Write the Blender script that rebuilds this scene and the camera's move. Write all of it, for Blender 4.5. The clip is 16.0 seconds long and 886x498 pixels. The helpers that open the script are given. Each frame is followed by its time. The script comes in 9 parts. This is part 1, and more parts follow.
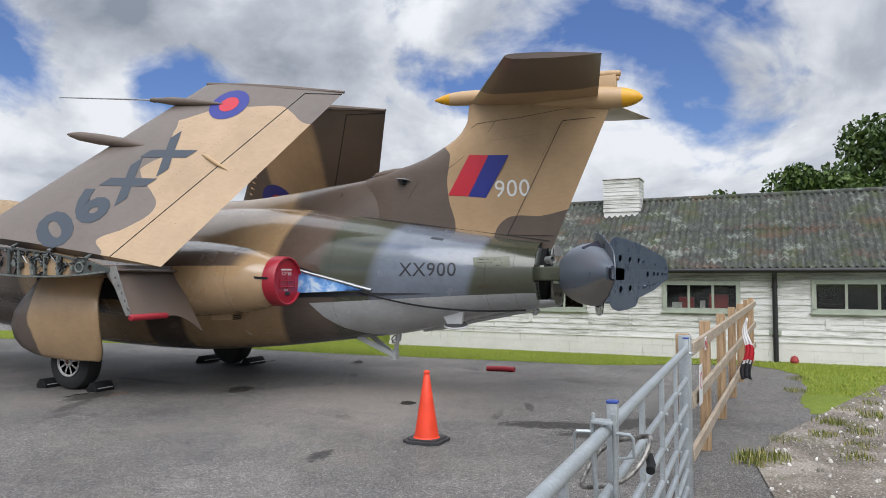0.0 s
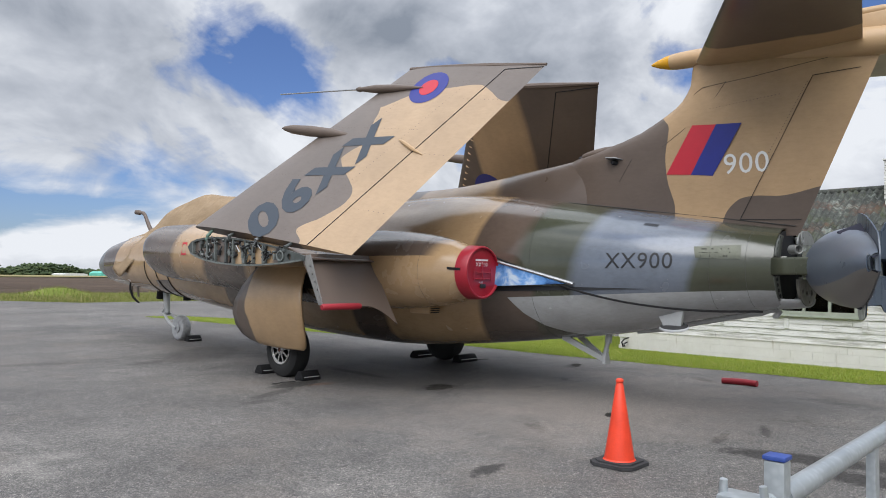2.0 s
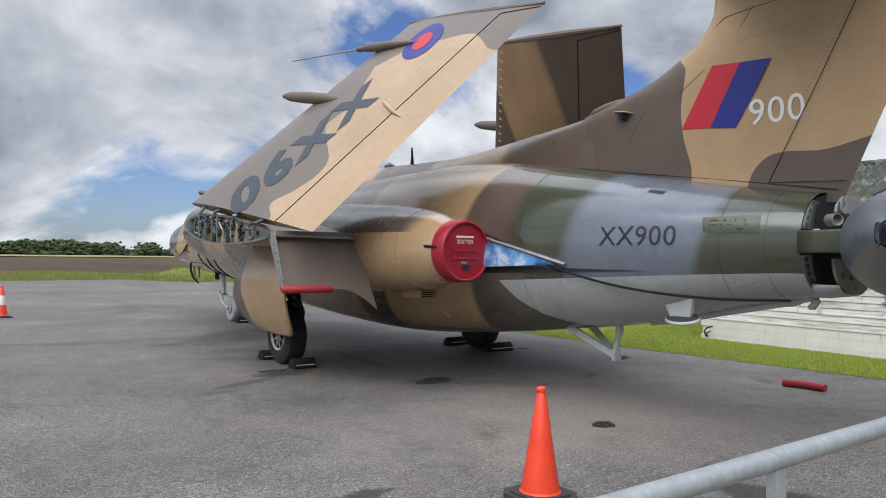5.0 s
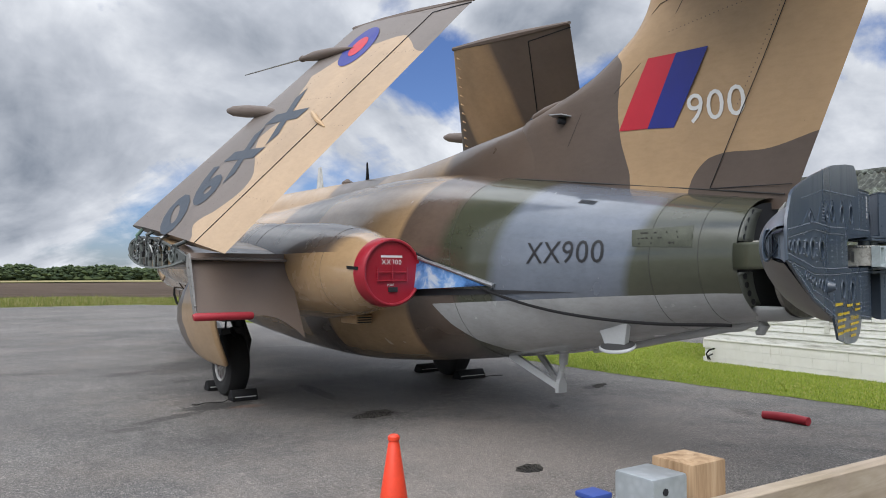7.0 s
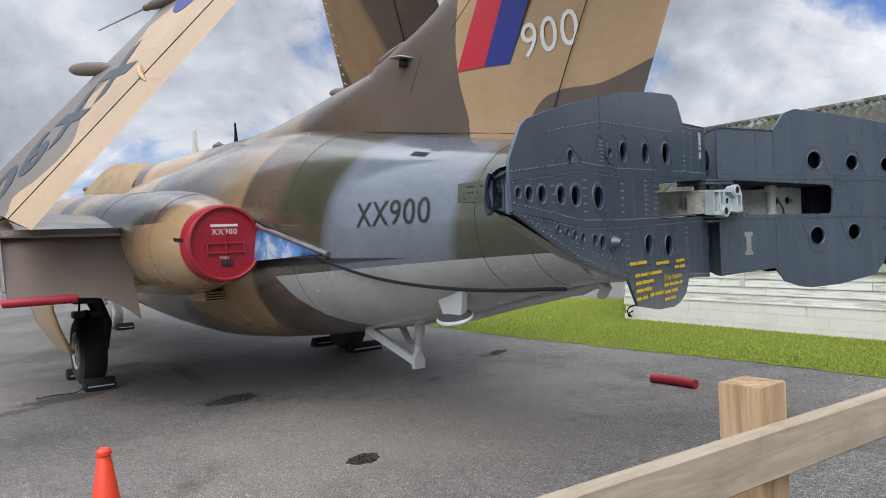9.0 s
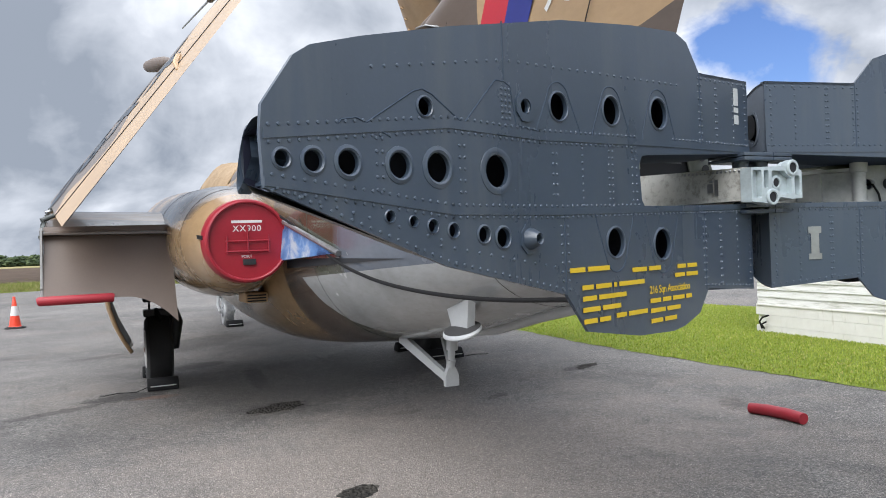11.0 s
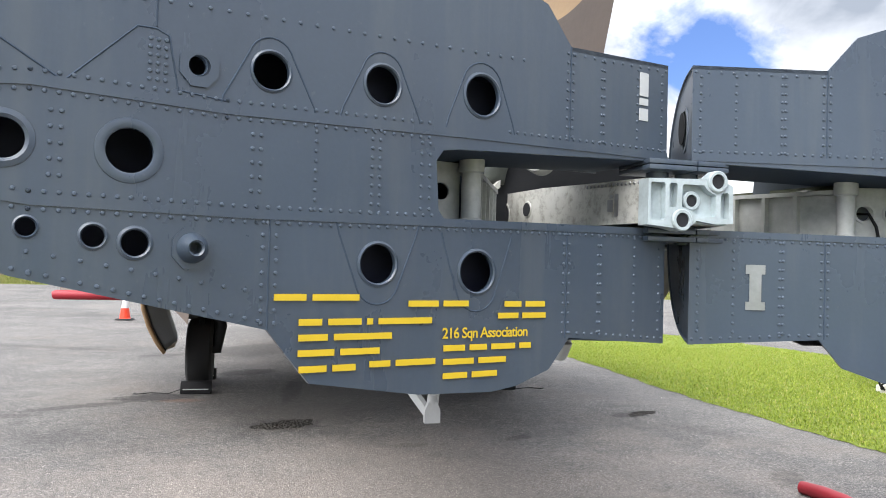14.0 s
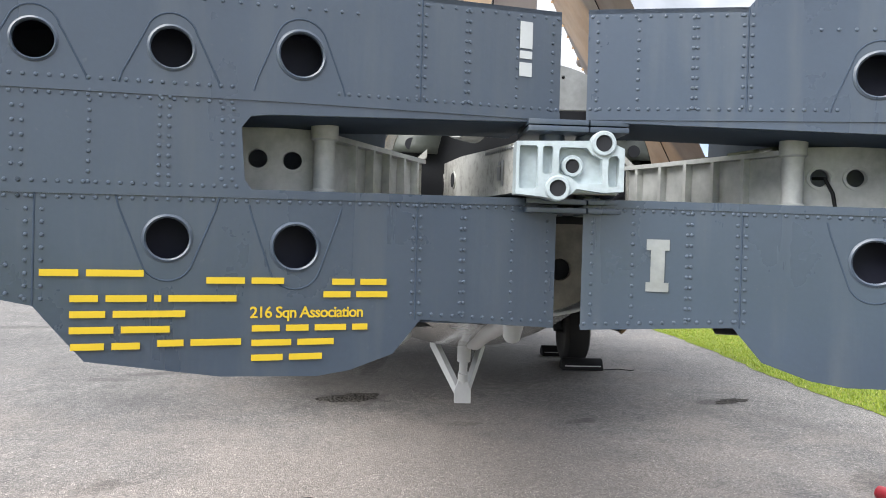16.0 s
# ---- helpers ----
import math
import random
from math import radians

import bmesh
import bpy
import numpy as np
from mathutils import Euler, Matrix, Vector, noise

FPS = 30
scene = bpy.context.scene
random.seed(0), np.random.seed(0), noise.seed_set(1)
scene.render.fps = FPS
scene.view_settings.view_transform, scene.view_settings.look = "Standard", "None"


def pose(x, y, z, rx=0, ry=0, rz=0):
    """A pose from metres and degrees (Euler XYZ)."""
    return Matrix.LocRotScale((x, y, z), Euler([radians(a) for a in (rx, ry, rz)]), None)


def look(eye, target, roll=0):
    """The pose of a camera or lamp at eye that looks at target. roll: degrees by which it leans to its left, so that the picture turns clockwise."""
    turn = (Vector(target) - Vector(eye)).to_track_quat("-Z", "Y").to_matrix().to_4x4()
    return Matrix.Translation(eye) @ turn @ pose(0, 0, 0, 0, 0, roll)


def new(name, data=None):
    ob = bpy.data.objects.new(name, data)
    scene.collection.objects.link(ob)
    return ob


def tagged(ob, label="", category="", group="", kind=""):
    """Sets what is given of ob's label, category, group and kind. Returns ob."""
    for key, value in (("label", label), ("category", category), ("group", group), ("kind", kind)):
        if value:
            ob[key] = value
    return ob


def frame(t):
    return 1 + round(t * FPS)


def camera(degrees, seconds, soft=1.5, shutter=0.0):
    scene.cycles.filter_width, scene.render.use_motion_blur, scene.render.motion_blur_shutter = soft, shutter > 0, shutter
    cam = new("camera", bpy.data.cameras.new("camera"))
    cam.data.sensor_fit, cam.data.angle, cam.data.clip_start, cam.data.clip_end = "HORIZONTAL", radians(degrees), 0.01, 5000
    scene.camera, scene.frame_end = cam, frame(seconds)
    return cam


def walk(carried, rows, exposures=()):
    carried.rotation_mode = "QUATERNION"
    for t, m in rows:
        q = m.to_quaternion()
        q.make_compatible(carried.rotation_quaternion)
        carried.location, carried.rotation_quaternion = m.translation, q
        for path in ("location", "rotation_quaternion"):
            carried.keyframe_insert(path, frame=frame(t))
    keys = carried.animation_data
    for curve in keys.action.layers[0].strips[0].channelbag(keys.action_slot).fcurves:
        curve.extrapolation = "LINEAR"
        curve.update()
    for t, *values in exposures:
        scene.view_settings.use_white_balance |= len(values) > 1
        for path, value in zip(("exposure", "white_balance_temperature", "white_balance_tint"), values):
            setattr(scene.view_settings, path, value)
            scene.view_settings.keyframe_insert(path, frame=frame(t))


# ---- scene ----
cam = camera(61.6, 16.0, soft=0.95)
PATH = [
    (0, (-10.15, -3.471, 1.726), (-8.318, -2.671, 1.797), -0.1),
    (0.5, (-9.895, -3.394, 1.71), (-8.159, -2.405, 1.793), -0.6),
    (1, (-9.6, -3.443, 1.653), (-7.974, -2.281, 1.735), -0.0),
    (1.5, (-9.25, -3.452, 1.633), (-7.709, -2.179, 1.706), 0.6),
    (2, (-8.838, -3.445, 1.597), (-7.373, -2.086, 1.67), 0.7),
    (2.5, (-8.525, -3.555, 1.68), (-7.124, -2.129, 1.732), 0.4),
    (3, (-8.118, -3.569, 1.673), (-6.778, -2.085, 1.725), 0.1),
    (3.2, (-7.938, -3.641, 1.672), (-6.631, -2.127, 1.722), 0.0),
    (5.5, (-6.184, -3.765, 1.587), (-5.005, -2.15, 1.608), 0.8),
    (6, (-5.803, -3.761, 1.611), (-4.65, -2.127, 1.647), 0.8),
    (6.5, (-5.483, -3.816, 1.625), (-4.359, -2.162, 1.688), 0.5),
    (7, (-5.153, -3.801, 1.614), (-4.042, -2.139, 1.686), -0.1),
    (7.5, (-4.817, -3.801, 1.618), (-3.683, -2.154, 1.674), -0.7),
    (8, (-4.476, -3.846, 1.619), (-3.283, -2.24, 1.632), -1.5),
    (8.2, (-4.342, -3.861, 1.616), (-3.126, -2.274, 1.606), -2.0),
    (10.3, (-2.905, -3.552, 1.555), (-1.892, -1.829, 1.51), -3.7),
    (10.5, (-2.786, -3.535, 1.545), (-1.826, -1.78, 1.509), -3.2),
    (11, (-2.488, -3.52, 1.545), (-1.654, -1.702, 1.536), -2.3),
    (11.5, (-2.257, -3.457, 1.525), (-1.527, -1.594, 1.544), -1.1),
    (12, (-2.012, -3.375, 1.539), (-1.36, -1.484, 1.58), -0.2),
    (12.5, (-1.787, -3.384, 1.52), (-1.173, -1.481, 1.572), 0.7),
    (13, (-1.588, -3.413, 1.525), (-0.997, -1.502, 1.58), 1.1),
    (13.5, (-1.44, -3.382, 1.508), (-0.889, -1.46, 1.562), 1.4),
    (14, (-1.27, -3.31, 1.529), (-0.785, -1.371, 1.579), 1.6),
    (14.5, (-1.113, -3.292, 1.535), (-0.718, -1.332, 1.571), 1.6),
    (15, (-0.885, -3.356, 1.545), (-0.59, -1.378, 1.562), 1.6),
    (15.5, (-0.68, -3.333, 1.532), (-0.487, -1.343, 1.529), 1.3),
    (16, (-0.472, -3.264, 1.547), (-0.37, -1.267, 1.522), 1.6),
]
walk(cam, [(t, look(eye, target, roll)) for t, eye, target, roll in PATH], exposures=[(0, 0.06, 6500, 10), (8, 0.13, 6500, 10), (10.5, 0.46, 6500, 10), (12.5, 0.86, 6550, 10), (14.5, 1.08, 6650, 10), (16, 1.10, 6650, 10)])

# ---- light ----
SUN_ELEV, SUN_AZ = 50.0, 238.0
world = bpy.data.worlds.new("world")
scene.world = world
world.use_nodes = True
wt = world.node_tree
wt.nodes.clear()


def wnode(kind, **kw):
    n = wt.nodes.new(kind)
    for k, v in kw.items():
        n.inputs[k].default_value = v
    return n


def wmath(op, a, b=None):
    n = wt.nodes.new("ShaderNodeMath")
    n.operation = op
    for i, v in enumerate((a, b)):
        if v is None:
            continue
        if hasattr(v, "links"):
            wt.links.new(v, n.inputs[i])
        else:
            n.inputs[i].default_value = v
    return n.outputs[0]


wout = wt.nodes.new("ShaderNodeOutputWorld")
wbg = wt.nodes.new("ShaderNodeBackground")
sky = wt.nodes.new("ShaderNodeTexSky")
sky.sky_type = "NISHITA"
sky.sun_disc = False
sky.sun_elevation = radians(SUN_ELEV)
sky.sun_rotation = radians(SUN_AZ)
sky.air_density, sky.dust_density, sky.ozone_density = 1.0, 0.6, 2.0
wco = wt.nodes.new("ShaderNodeTexCoord")
wsep = wt.nodes.new("ShaderNodeSeparateXYZ")
wt.links.new(wco.outputs["Generated"], wsep.inputs[0])
up = wmath("MAXIMUM", wsep.outputs[2], 0.0)
den = wmath("ADD", up, 0.8)
wcomb = wt.nodes.new("ShaderNodeCombineXYZ")
wt.links.new(wmath("DIVIDE", wsep.outputs[0], den), wcomb.inputs[0])
wt.links.new(wmath("DIVIDE", wsep.outputs[1], den), wcomb.inputs[1])
wt.links.new(wmath("MULTIPLY", wmath("DIVIDE", up, den), 1.3), wcomb.inputs[2])


def cloud_noise(lift, scale, detail, rough):
    """Heaped cloud, seen a little higher up by lift."""
    mp = wt.nodes.new("ShaderNodeMapping")
    mp.inputs["Location"].default_value = (3.1, 1.7, 0.4 + lift)
    wt.links.new(wcomb.outputs[0], mp.inputs[0])
    n = wnode("ShaderNodeTexNoise", Scale=scale, Detail=detail, Roughness=rough, Distortion=0.55)
    wt.links.new(mp.outputs[0], n.inputs["Vector"])
    return n.outputs[0]


n_big = cloud_noise(0.0, 2.6, 10.0, 0.54)
n_top = cloud_noise(0.065, 2.6, 6.0, 0.52)
n_puff = cloud_noise(0.0, 12.0, 7.0, 0.58)
# breaks in the cloud, by compass bearing and height
gaps = None
for bearing, height, wide, depth in ((30, 18, 7, 0.22), (36, 15, 5, 0.16), (9, 19.5, 7, 0.20), (-1, 9, 6, 0.19), (47.5, 13.5, 5, 0.08), (97, 17, 12, -0.14), (88, 18.5, 4, 0.08), (37, 10.5, 5, 0.05), (14, 6, 8, 0.08), (24, 7, 5, 0.05), (330, 30, 14, 0.15), (150, 35, 20, 0.12), (250, 50, 14, 0.10)):
    b_, h_ = radians(bearing), radians(height)
    dt = wt.nodes.new("ShaderNodeVectorMath")
    dt.operation = "DISTANCE"
    wt.links.new(wco.outputs["Generated"], dt.inputs[0])
    dt.inputs[1].default_value = (math.sin(b_) * math.cos(h_), math.cos(b_) * math.cos(h_), math.sin(h_))
    hole = wmath("MULTIPLY", wmath("MAXIMUM", wmath("SUBTRACT", 1.0, wmath("DIVIDE", dt.outputs["Value"], radians(wide))), 0.0), depth)
    gaps = hole if gaps is None else wmath("ADD", gaps, hole)
# heavier grey cloud, by bearing and height
heavy = None
for bearing, height, wide, depth in ((-5, 13, 15, 0.22), (-9, 9, 13, 0.20), (54, 12, 9, 0.14), (88, 12, 16, 0.10), (70, 20, 12, 0.06), (200, 40, 40, 0.08)):
    b_, h_ = radians(bearing), radians(height)
    dt = wt.nodes.new("ShaderNodeVectorMath")
    dt.operation = "DISTANCE"
    wt.links.new(wco.outputs["Generated"], dt.inputs[0])
    dt.inputs[1].default_value = (math.sin(b_) * math.cos(h_), math.cos(b_) * math.cos(h_), math.sin(h_))
    lump = wmath("MULTIPLY", wmath("MAXIMUM", wmath("SUBTRACT", 1.0, wmath("DIVIDE", dt.outputs["Value"], radians(wide))), 0.0), depth)
    heavy = lump if heavy is None else wmath("ADD", heavy, lump)
thick = wmath("SUBTRACT", wmath("ADD", n_big, wmath("MULTIPLY", wmath("SUBTRACT", n_puff, 0.5), 0.16)), gaps)
relief = wmath("SUBTRACT", n_big, n_top)
cover = wt.nodes.new("ShaderNodeValToRGB")
cover.color_ramp.elements[0].position, cover.color_ramp.elements[1].position = 0.33, 0.42
wt.links.new(thick, cover.inputs[0])
shade = wt.nodes.new("ShaderNodeValToRGB")
shade.color_ramp.elements[0].position, shade.color_ramp.elements[1].position = 0.30, 0.66
shade.color_ramp.elements[0].color = (0.80, 0.83, 0.88, 1)
shade.color_ramp.elements[1].color = (0.24, 0.275, 0.335, 1)
mid_ = shade.color_ramp.elements.new(0.46)
mid_.color = (0.50, 0.535, 0.60, 1)
wt.links.new(wmath("SUBTRACT", wmath("SUBTRACT", wmath("ADD", wmath("ADD", wmath("MULTIPLY", thick, 0.55), 0.135), heavy), wmath("MULTIPLY", relief, 1.25)), wmath("MULTIPLY", wmath("SUBTRACT", n_puff, 0.5), 0.30)), shade.inputs[0])
wmul = wt.nodes.new("ShaderNodeVectorMath")
wmul.operation = "MULTIPLY"
wmul.inputs[1].default_value = (0.058, 0.068, 0.097)
wt.links.new(sky.outputs[0], wmul.inputs[0])
wmix = wt.nodes.new("ShaderNodeMix")
wmix.data_type = "RGBA"
wt.links.new(cover.outputs[0], wmix.inputs[0])
wt.links.new(wmul.outputs[0], wmix.inputs[6])
wt.links.new(shade.outputs[0], wmix.inputs[7])
# an overcast sky is brighter overhead than near the horizon
wrise = wt.nodes.new("ShaderNodeMapRange")
wrise.interpolation_type = "SMOOTHSTEP"
wrise.inputs["From Min"].default_value, wrise.inputs["From Max"].default_value = 0.25, 0.95
wrise.inputs["To Min"].default_value, wrise.inputs["To Max"].default_value = 1.0, 2.3
wt.links.new(up, wrise.inputs["Value"])
wt.links.new(wmix.outputs[2], wbg.inputs[0])
wt.links.new(wrise.outputs[0], wbg.inputs[1])
wt.links.new(wbg.outputs[0], wout.inputs[0])

sun = new("sun", bpy.data.lights.new("sun", "SUN"))
sun.data.energy, sun.data.angle, sun.data.color = 3.3, radians(66), (1.0, 0.995, 0.99)
az = radians(SUN_AZ)
sun_from = Vector((math.sin(az) * math.cos(radians(SUN_ELEV)), math.cos(az) * math.cos(radians(SUN_ELEV)), math.sin(radians(SUN_ELEV))))
sun.matrix_world = look(sun_from * 50, (0, 0, 0))


# ---- tools for meshes and materials ----
def thing(name, label="", category="", group="", kind="", at=(0, 0, 0)):
    ob = new(name)
    ob.location = at
    return tagged(ob, label, category, group, kind)


def part(name, bm, material, parent=None, label="", smooth=True):
    me = bpy.data.meshes.new(name)
    bm.normal_update()
    bm.to_mesh(me)
    bm.free()
    if smooth:
        me.shade_smooth()
        me.set_sharp_from_angle(angle=radians(38))
    for m in material if isinstance(material, (list, tuple)) else [material]:
        me.materials.append(m)
    ob = new(name, me)
    if parent:
        ob.parent = parent
    if label:
        ob["label"] = label
    return ob


def box(bm, lo, hi, mat=0, m=None, bevel=0.0):
    vs = [bm.verts.new((x, y, z)) for x in (lo[0], hi[0]) for y in (lo[1], hi[1]) for z in (lo[2], hi[2])]
    fs = [(0, 1, 3, 2), (4, 6, 7, 5), (0, 4, 5, 1), (2, 3, 7, 6), (0, 2, 6, 4), (1, 5, 7, 3)]
    made = [bm.faces.new([vs[i] for i in f]) for f in fs]
    for f in made:
        f.material_index = mat
    if bevel:
        es = list({e for f in made for e in f.edges})
        out = bmesh.ops.bevel(bm, geom=es, offset=bevel, segments=2, affect="EDGES", profile=0.6)
        vs = list({v for f in out["faces"] for v in f.verts} | {v for v in vs if v.is_valid})
    if m:
        bmesh.ops.transform(bm, matrix=m, verts=[v for v in vs if v.is_valid])
    return bm


def loop_faces(bm, rings, closed=True, caps=(True, True), mat=0):
    """Skin a list of rings of points, all of one length."""
    vr = [[bm.verts.new(p) for p in r] for r in rings]
    n = len(vr[0])
    for a, b in zip(vr, vr[1:]):
        for i in range(n if closed else n - 1):
            j = (i + 1) % n
            f = bm.faces.new((a[i], a[j], b[j], b[i]))
            f.material_index = mat
    for r, on in ((vr[0][::-1], caps[0]), (vr[-1], caps[1])):
        if on and closed:
            f = bm.faces.new(r)
            f.material_index = mat
    return vr


def tube(bm, pts, r, seg=12, caps=True, mat=0):
    """A round bar through points; r is one radius or one a point."""
    pts = [Vector(p) for p in pts]
    rs = r if isinstance(r, (list, tuple)) else [r] * len(pts)
    rings = []
    ref = None
    for i, p in enumerate(pts):
        d = (pts[min(i + 1, len(pts) - 1)] - pts[max(i - 1, 0)]).normalized()
        if ref is None:
            ref = Vector((0, 0, 1)) if abs(d.z) < 0.9 else Vector((1, 0, 0))
        u = d.cross(ref).normalized()
        v = u.cross(d).normalized()
        ref = v
        rings.append([p + rs[i] * (math.cos(2 * math.pi * k / seg) * u + math.sin(2 * math.pi * k / seg) * v) for k in range(seg)])
    loop_faces(bm, rings, caps=(caps, caps), mat=mat)
    return bm


def lathe(bm, prof, centre, axis, seg=32, mat=0):
    """Turn a profile of (distance along axis, radius) round an axis."""
    axis = Vector(axis).normalized()
    ref = Vector((0, 0, 1)) if abs(axis.z) < 0.9 else Vector((1, 0, 0))
    u = axis.cross(ref).normalized()
    v = axis.cross(u).normalized()
    c = Vector(centre)
    rings = [[c + a * axis + max(r, 1e-4) * (math.cos(2 * math.pi * k / seg) * u + math.sin(2 * math.pi * k / seg) * v) for k in range(seg)] for a, r in prof]
    loop_faces(bm, rings, mat=mat)
    return bm


def slab(bm, outline, thick, place, holes=(), mat=0):
    """A flat plate: an outline with holes (lists of 2D points), given a thickness, put in place by place(u, v, depth)."""
    tmp = bmesh.new()
    edges = []
    for lp in (outline, *holes):
        vs = [tmp.verts.new((p[0], p[1], 0)) for p in lp]
        edges += [tmp.edges.new((vs[i], vs[(i + 1) % len(vs)])) for i in range(len(vs))]
    bmesh.ops.triangle_fill(tmp, use_beauty=True, use_dissolve=False, edges=edges, normal=(0, 0, 1))
    tmp.verts.index_update()
    front = [bm.verts.new(place(v.co.x, v.co.y, 0.0)) for v in tmp.verts]
    back = [bm.verts.new(place(v.co.x, v.co.y, thick)) for v in tmp.verts]
    for f in tmp.faces:
        idx = [v.index for v in f.verts]
        bm.faces.new([front[i] for i in idx]).material_index = mat
        bm.faces.new([back[i] for i in reversed(idx)]).material_index = mat
    for e in tmp.edges:
        if len(e.link_faces) == 1:
            a, b = e.verts[0].index, e.verts[1].index
            bm.faces.new((front[a], front[b], back[b], back[a])).material_index = mat
    tmp.free()
    bmesh.ops.recalc_face_normals(bm, faces=bm.faces)
    return bm


def circle(cx, cy, r, n=28, ry=None, turn=0.0):
    ry = ry or r
    return [(cx + r * math.cos(2 * math.pi * k / n + turn), cy + ry * math.sin(2 * math.pi * k / n + turn)) for k in range(n)]


def lerp_table(rows, y):
    """Smooth values between rows of (y, a, b, ...), y rising."""
    ys = [r[0] for r in rows]
    if y <= ys[0]:
        return rows[0][1:]
    if y >= ys[-1]:
        return rows[-1][1:]
    i = max(k for k in range(len(ys)) if ys[k] <= y)
    p0, p1, p2, p3 = rows[max(i - 1, 0)], rows[i], rows[i + 1], rows[min(i + 2, len(rows) - 1)]
    h = p2[0] - p1[0]
    s = (y - p1[0]) / h
    out = []
    for k in range(1, len(p1)):
        m1 = (p2[k] - p0[k]) / (p2[0] - p0[0]) * h
        m2 = (p3[k] - p1[k]) / (p3[0] - p1[0]) * h
        out.append((2 * s**3 - 3 * s**2 + 1) * p1[k] + (s**3 - 2 * s**2 + s) * m1 + (-2 * s**3 + 3 * s**2) * p2[k] + (s**3 - s**2) * m2)
    return out


def text_mesh(words, height, place, step=0.03, spacing=1.0, bold=0.0):
    """Letters of a height as a bmesh, bent on to a surface by place(u, v); u from the words' middle."""
    cu = bpy.data.curves.new("letters", "FONT")
    cu.body, cu.align_x, cu.align_y = words, "CENTER", "CENTER"
    cu.size, cu.space_character, cu.resolution_u, cu.offset = height / 0.69, spacing, 3, bold
    ob = bpy.data.objects.new("letters", cu)
    scene.collection.objects.link(ob)
    dg = bpy.context.evaluated_depsgraph_get()
    me = bpy.data.meshes.new_from_object(ob.evaluated_get(dg))
    bm = bmesh.new()
    bm.from_mesh(me)
    bpy.data.objects.remove(ob)
    bpy.data.meshes.remove(me)
    bpy.data.curves.remove(cu)
    xs = [v.co.x for v in bm.verts]
    zs = [v.co.y for v in bm.verts]
    if step:
        for lo, hi, axis in ((min(xs), max(xs), 0), (min(zs), max(zs), 1)):
            for k in range(1, int((hi - lo) / step) + 1):
                co = [0, 0, 0]
                no = [0, 0, 0]
                co[axis], no[axis] = lo + k * step, 1
                bmesh.ops.bisect_plane(bm, geom=bm.verts[:] + bm.edges[:] + bm.faces[:], plane_co=co, plane_no=no)
    for v in bm.verts:
        v.co = Vector(place(v.co.x, v.co.y))
    return bm


def grid_patch(bm, u0, u1, v0, v1, nu, nv, place, mat=0):
    vs = [[bm.verts.new(place(u0 + (u1 - u0) * i / nu, v0 + (v1 - v0) * j / nv)) for j in range(nv + 1)] for i in range(nu + 1)]
    for i in range(nu):
        for j in range(nv):
            bm.faces.new((vs[i][j], vs[i + 1][j], vs[i + 1][j + 1], vs[i][j + 1])).material_index = mat
    return vs


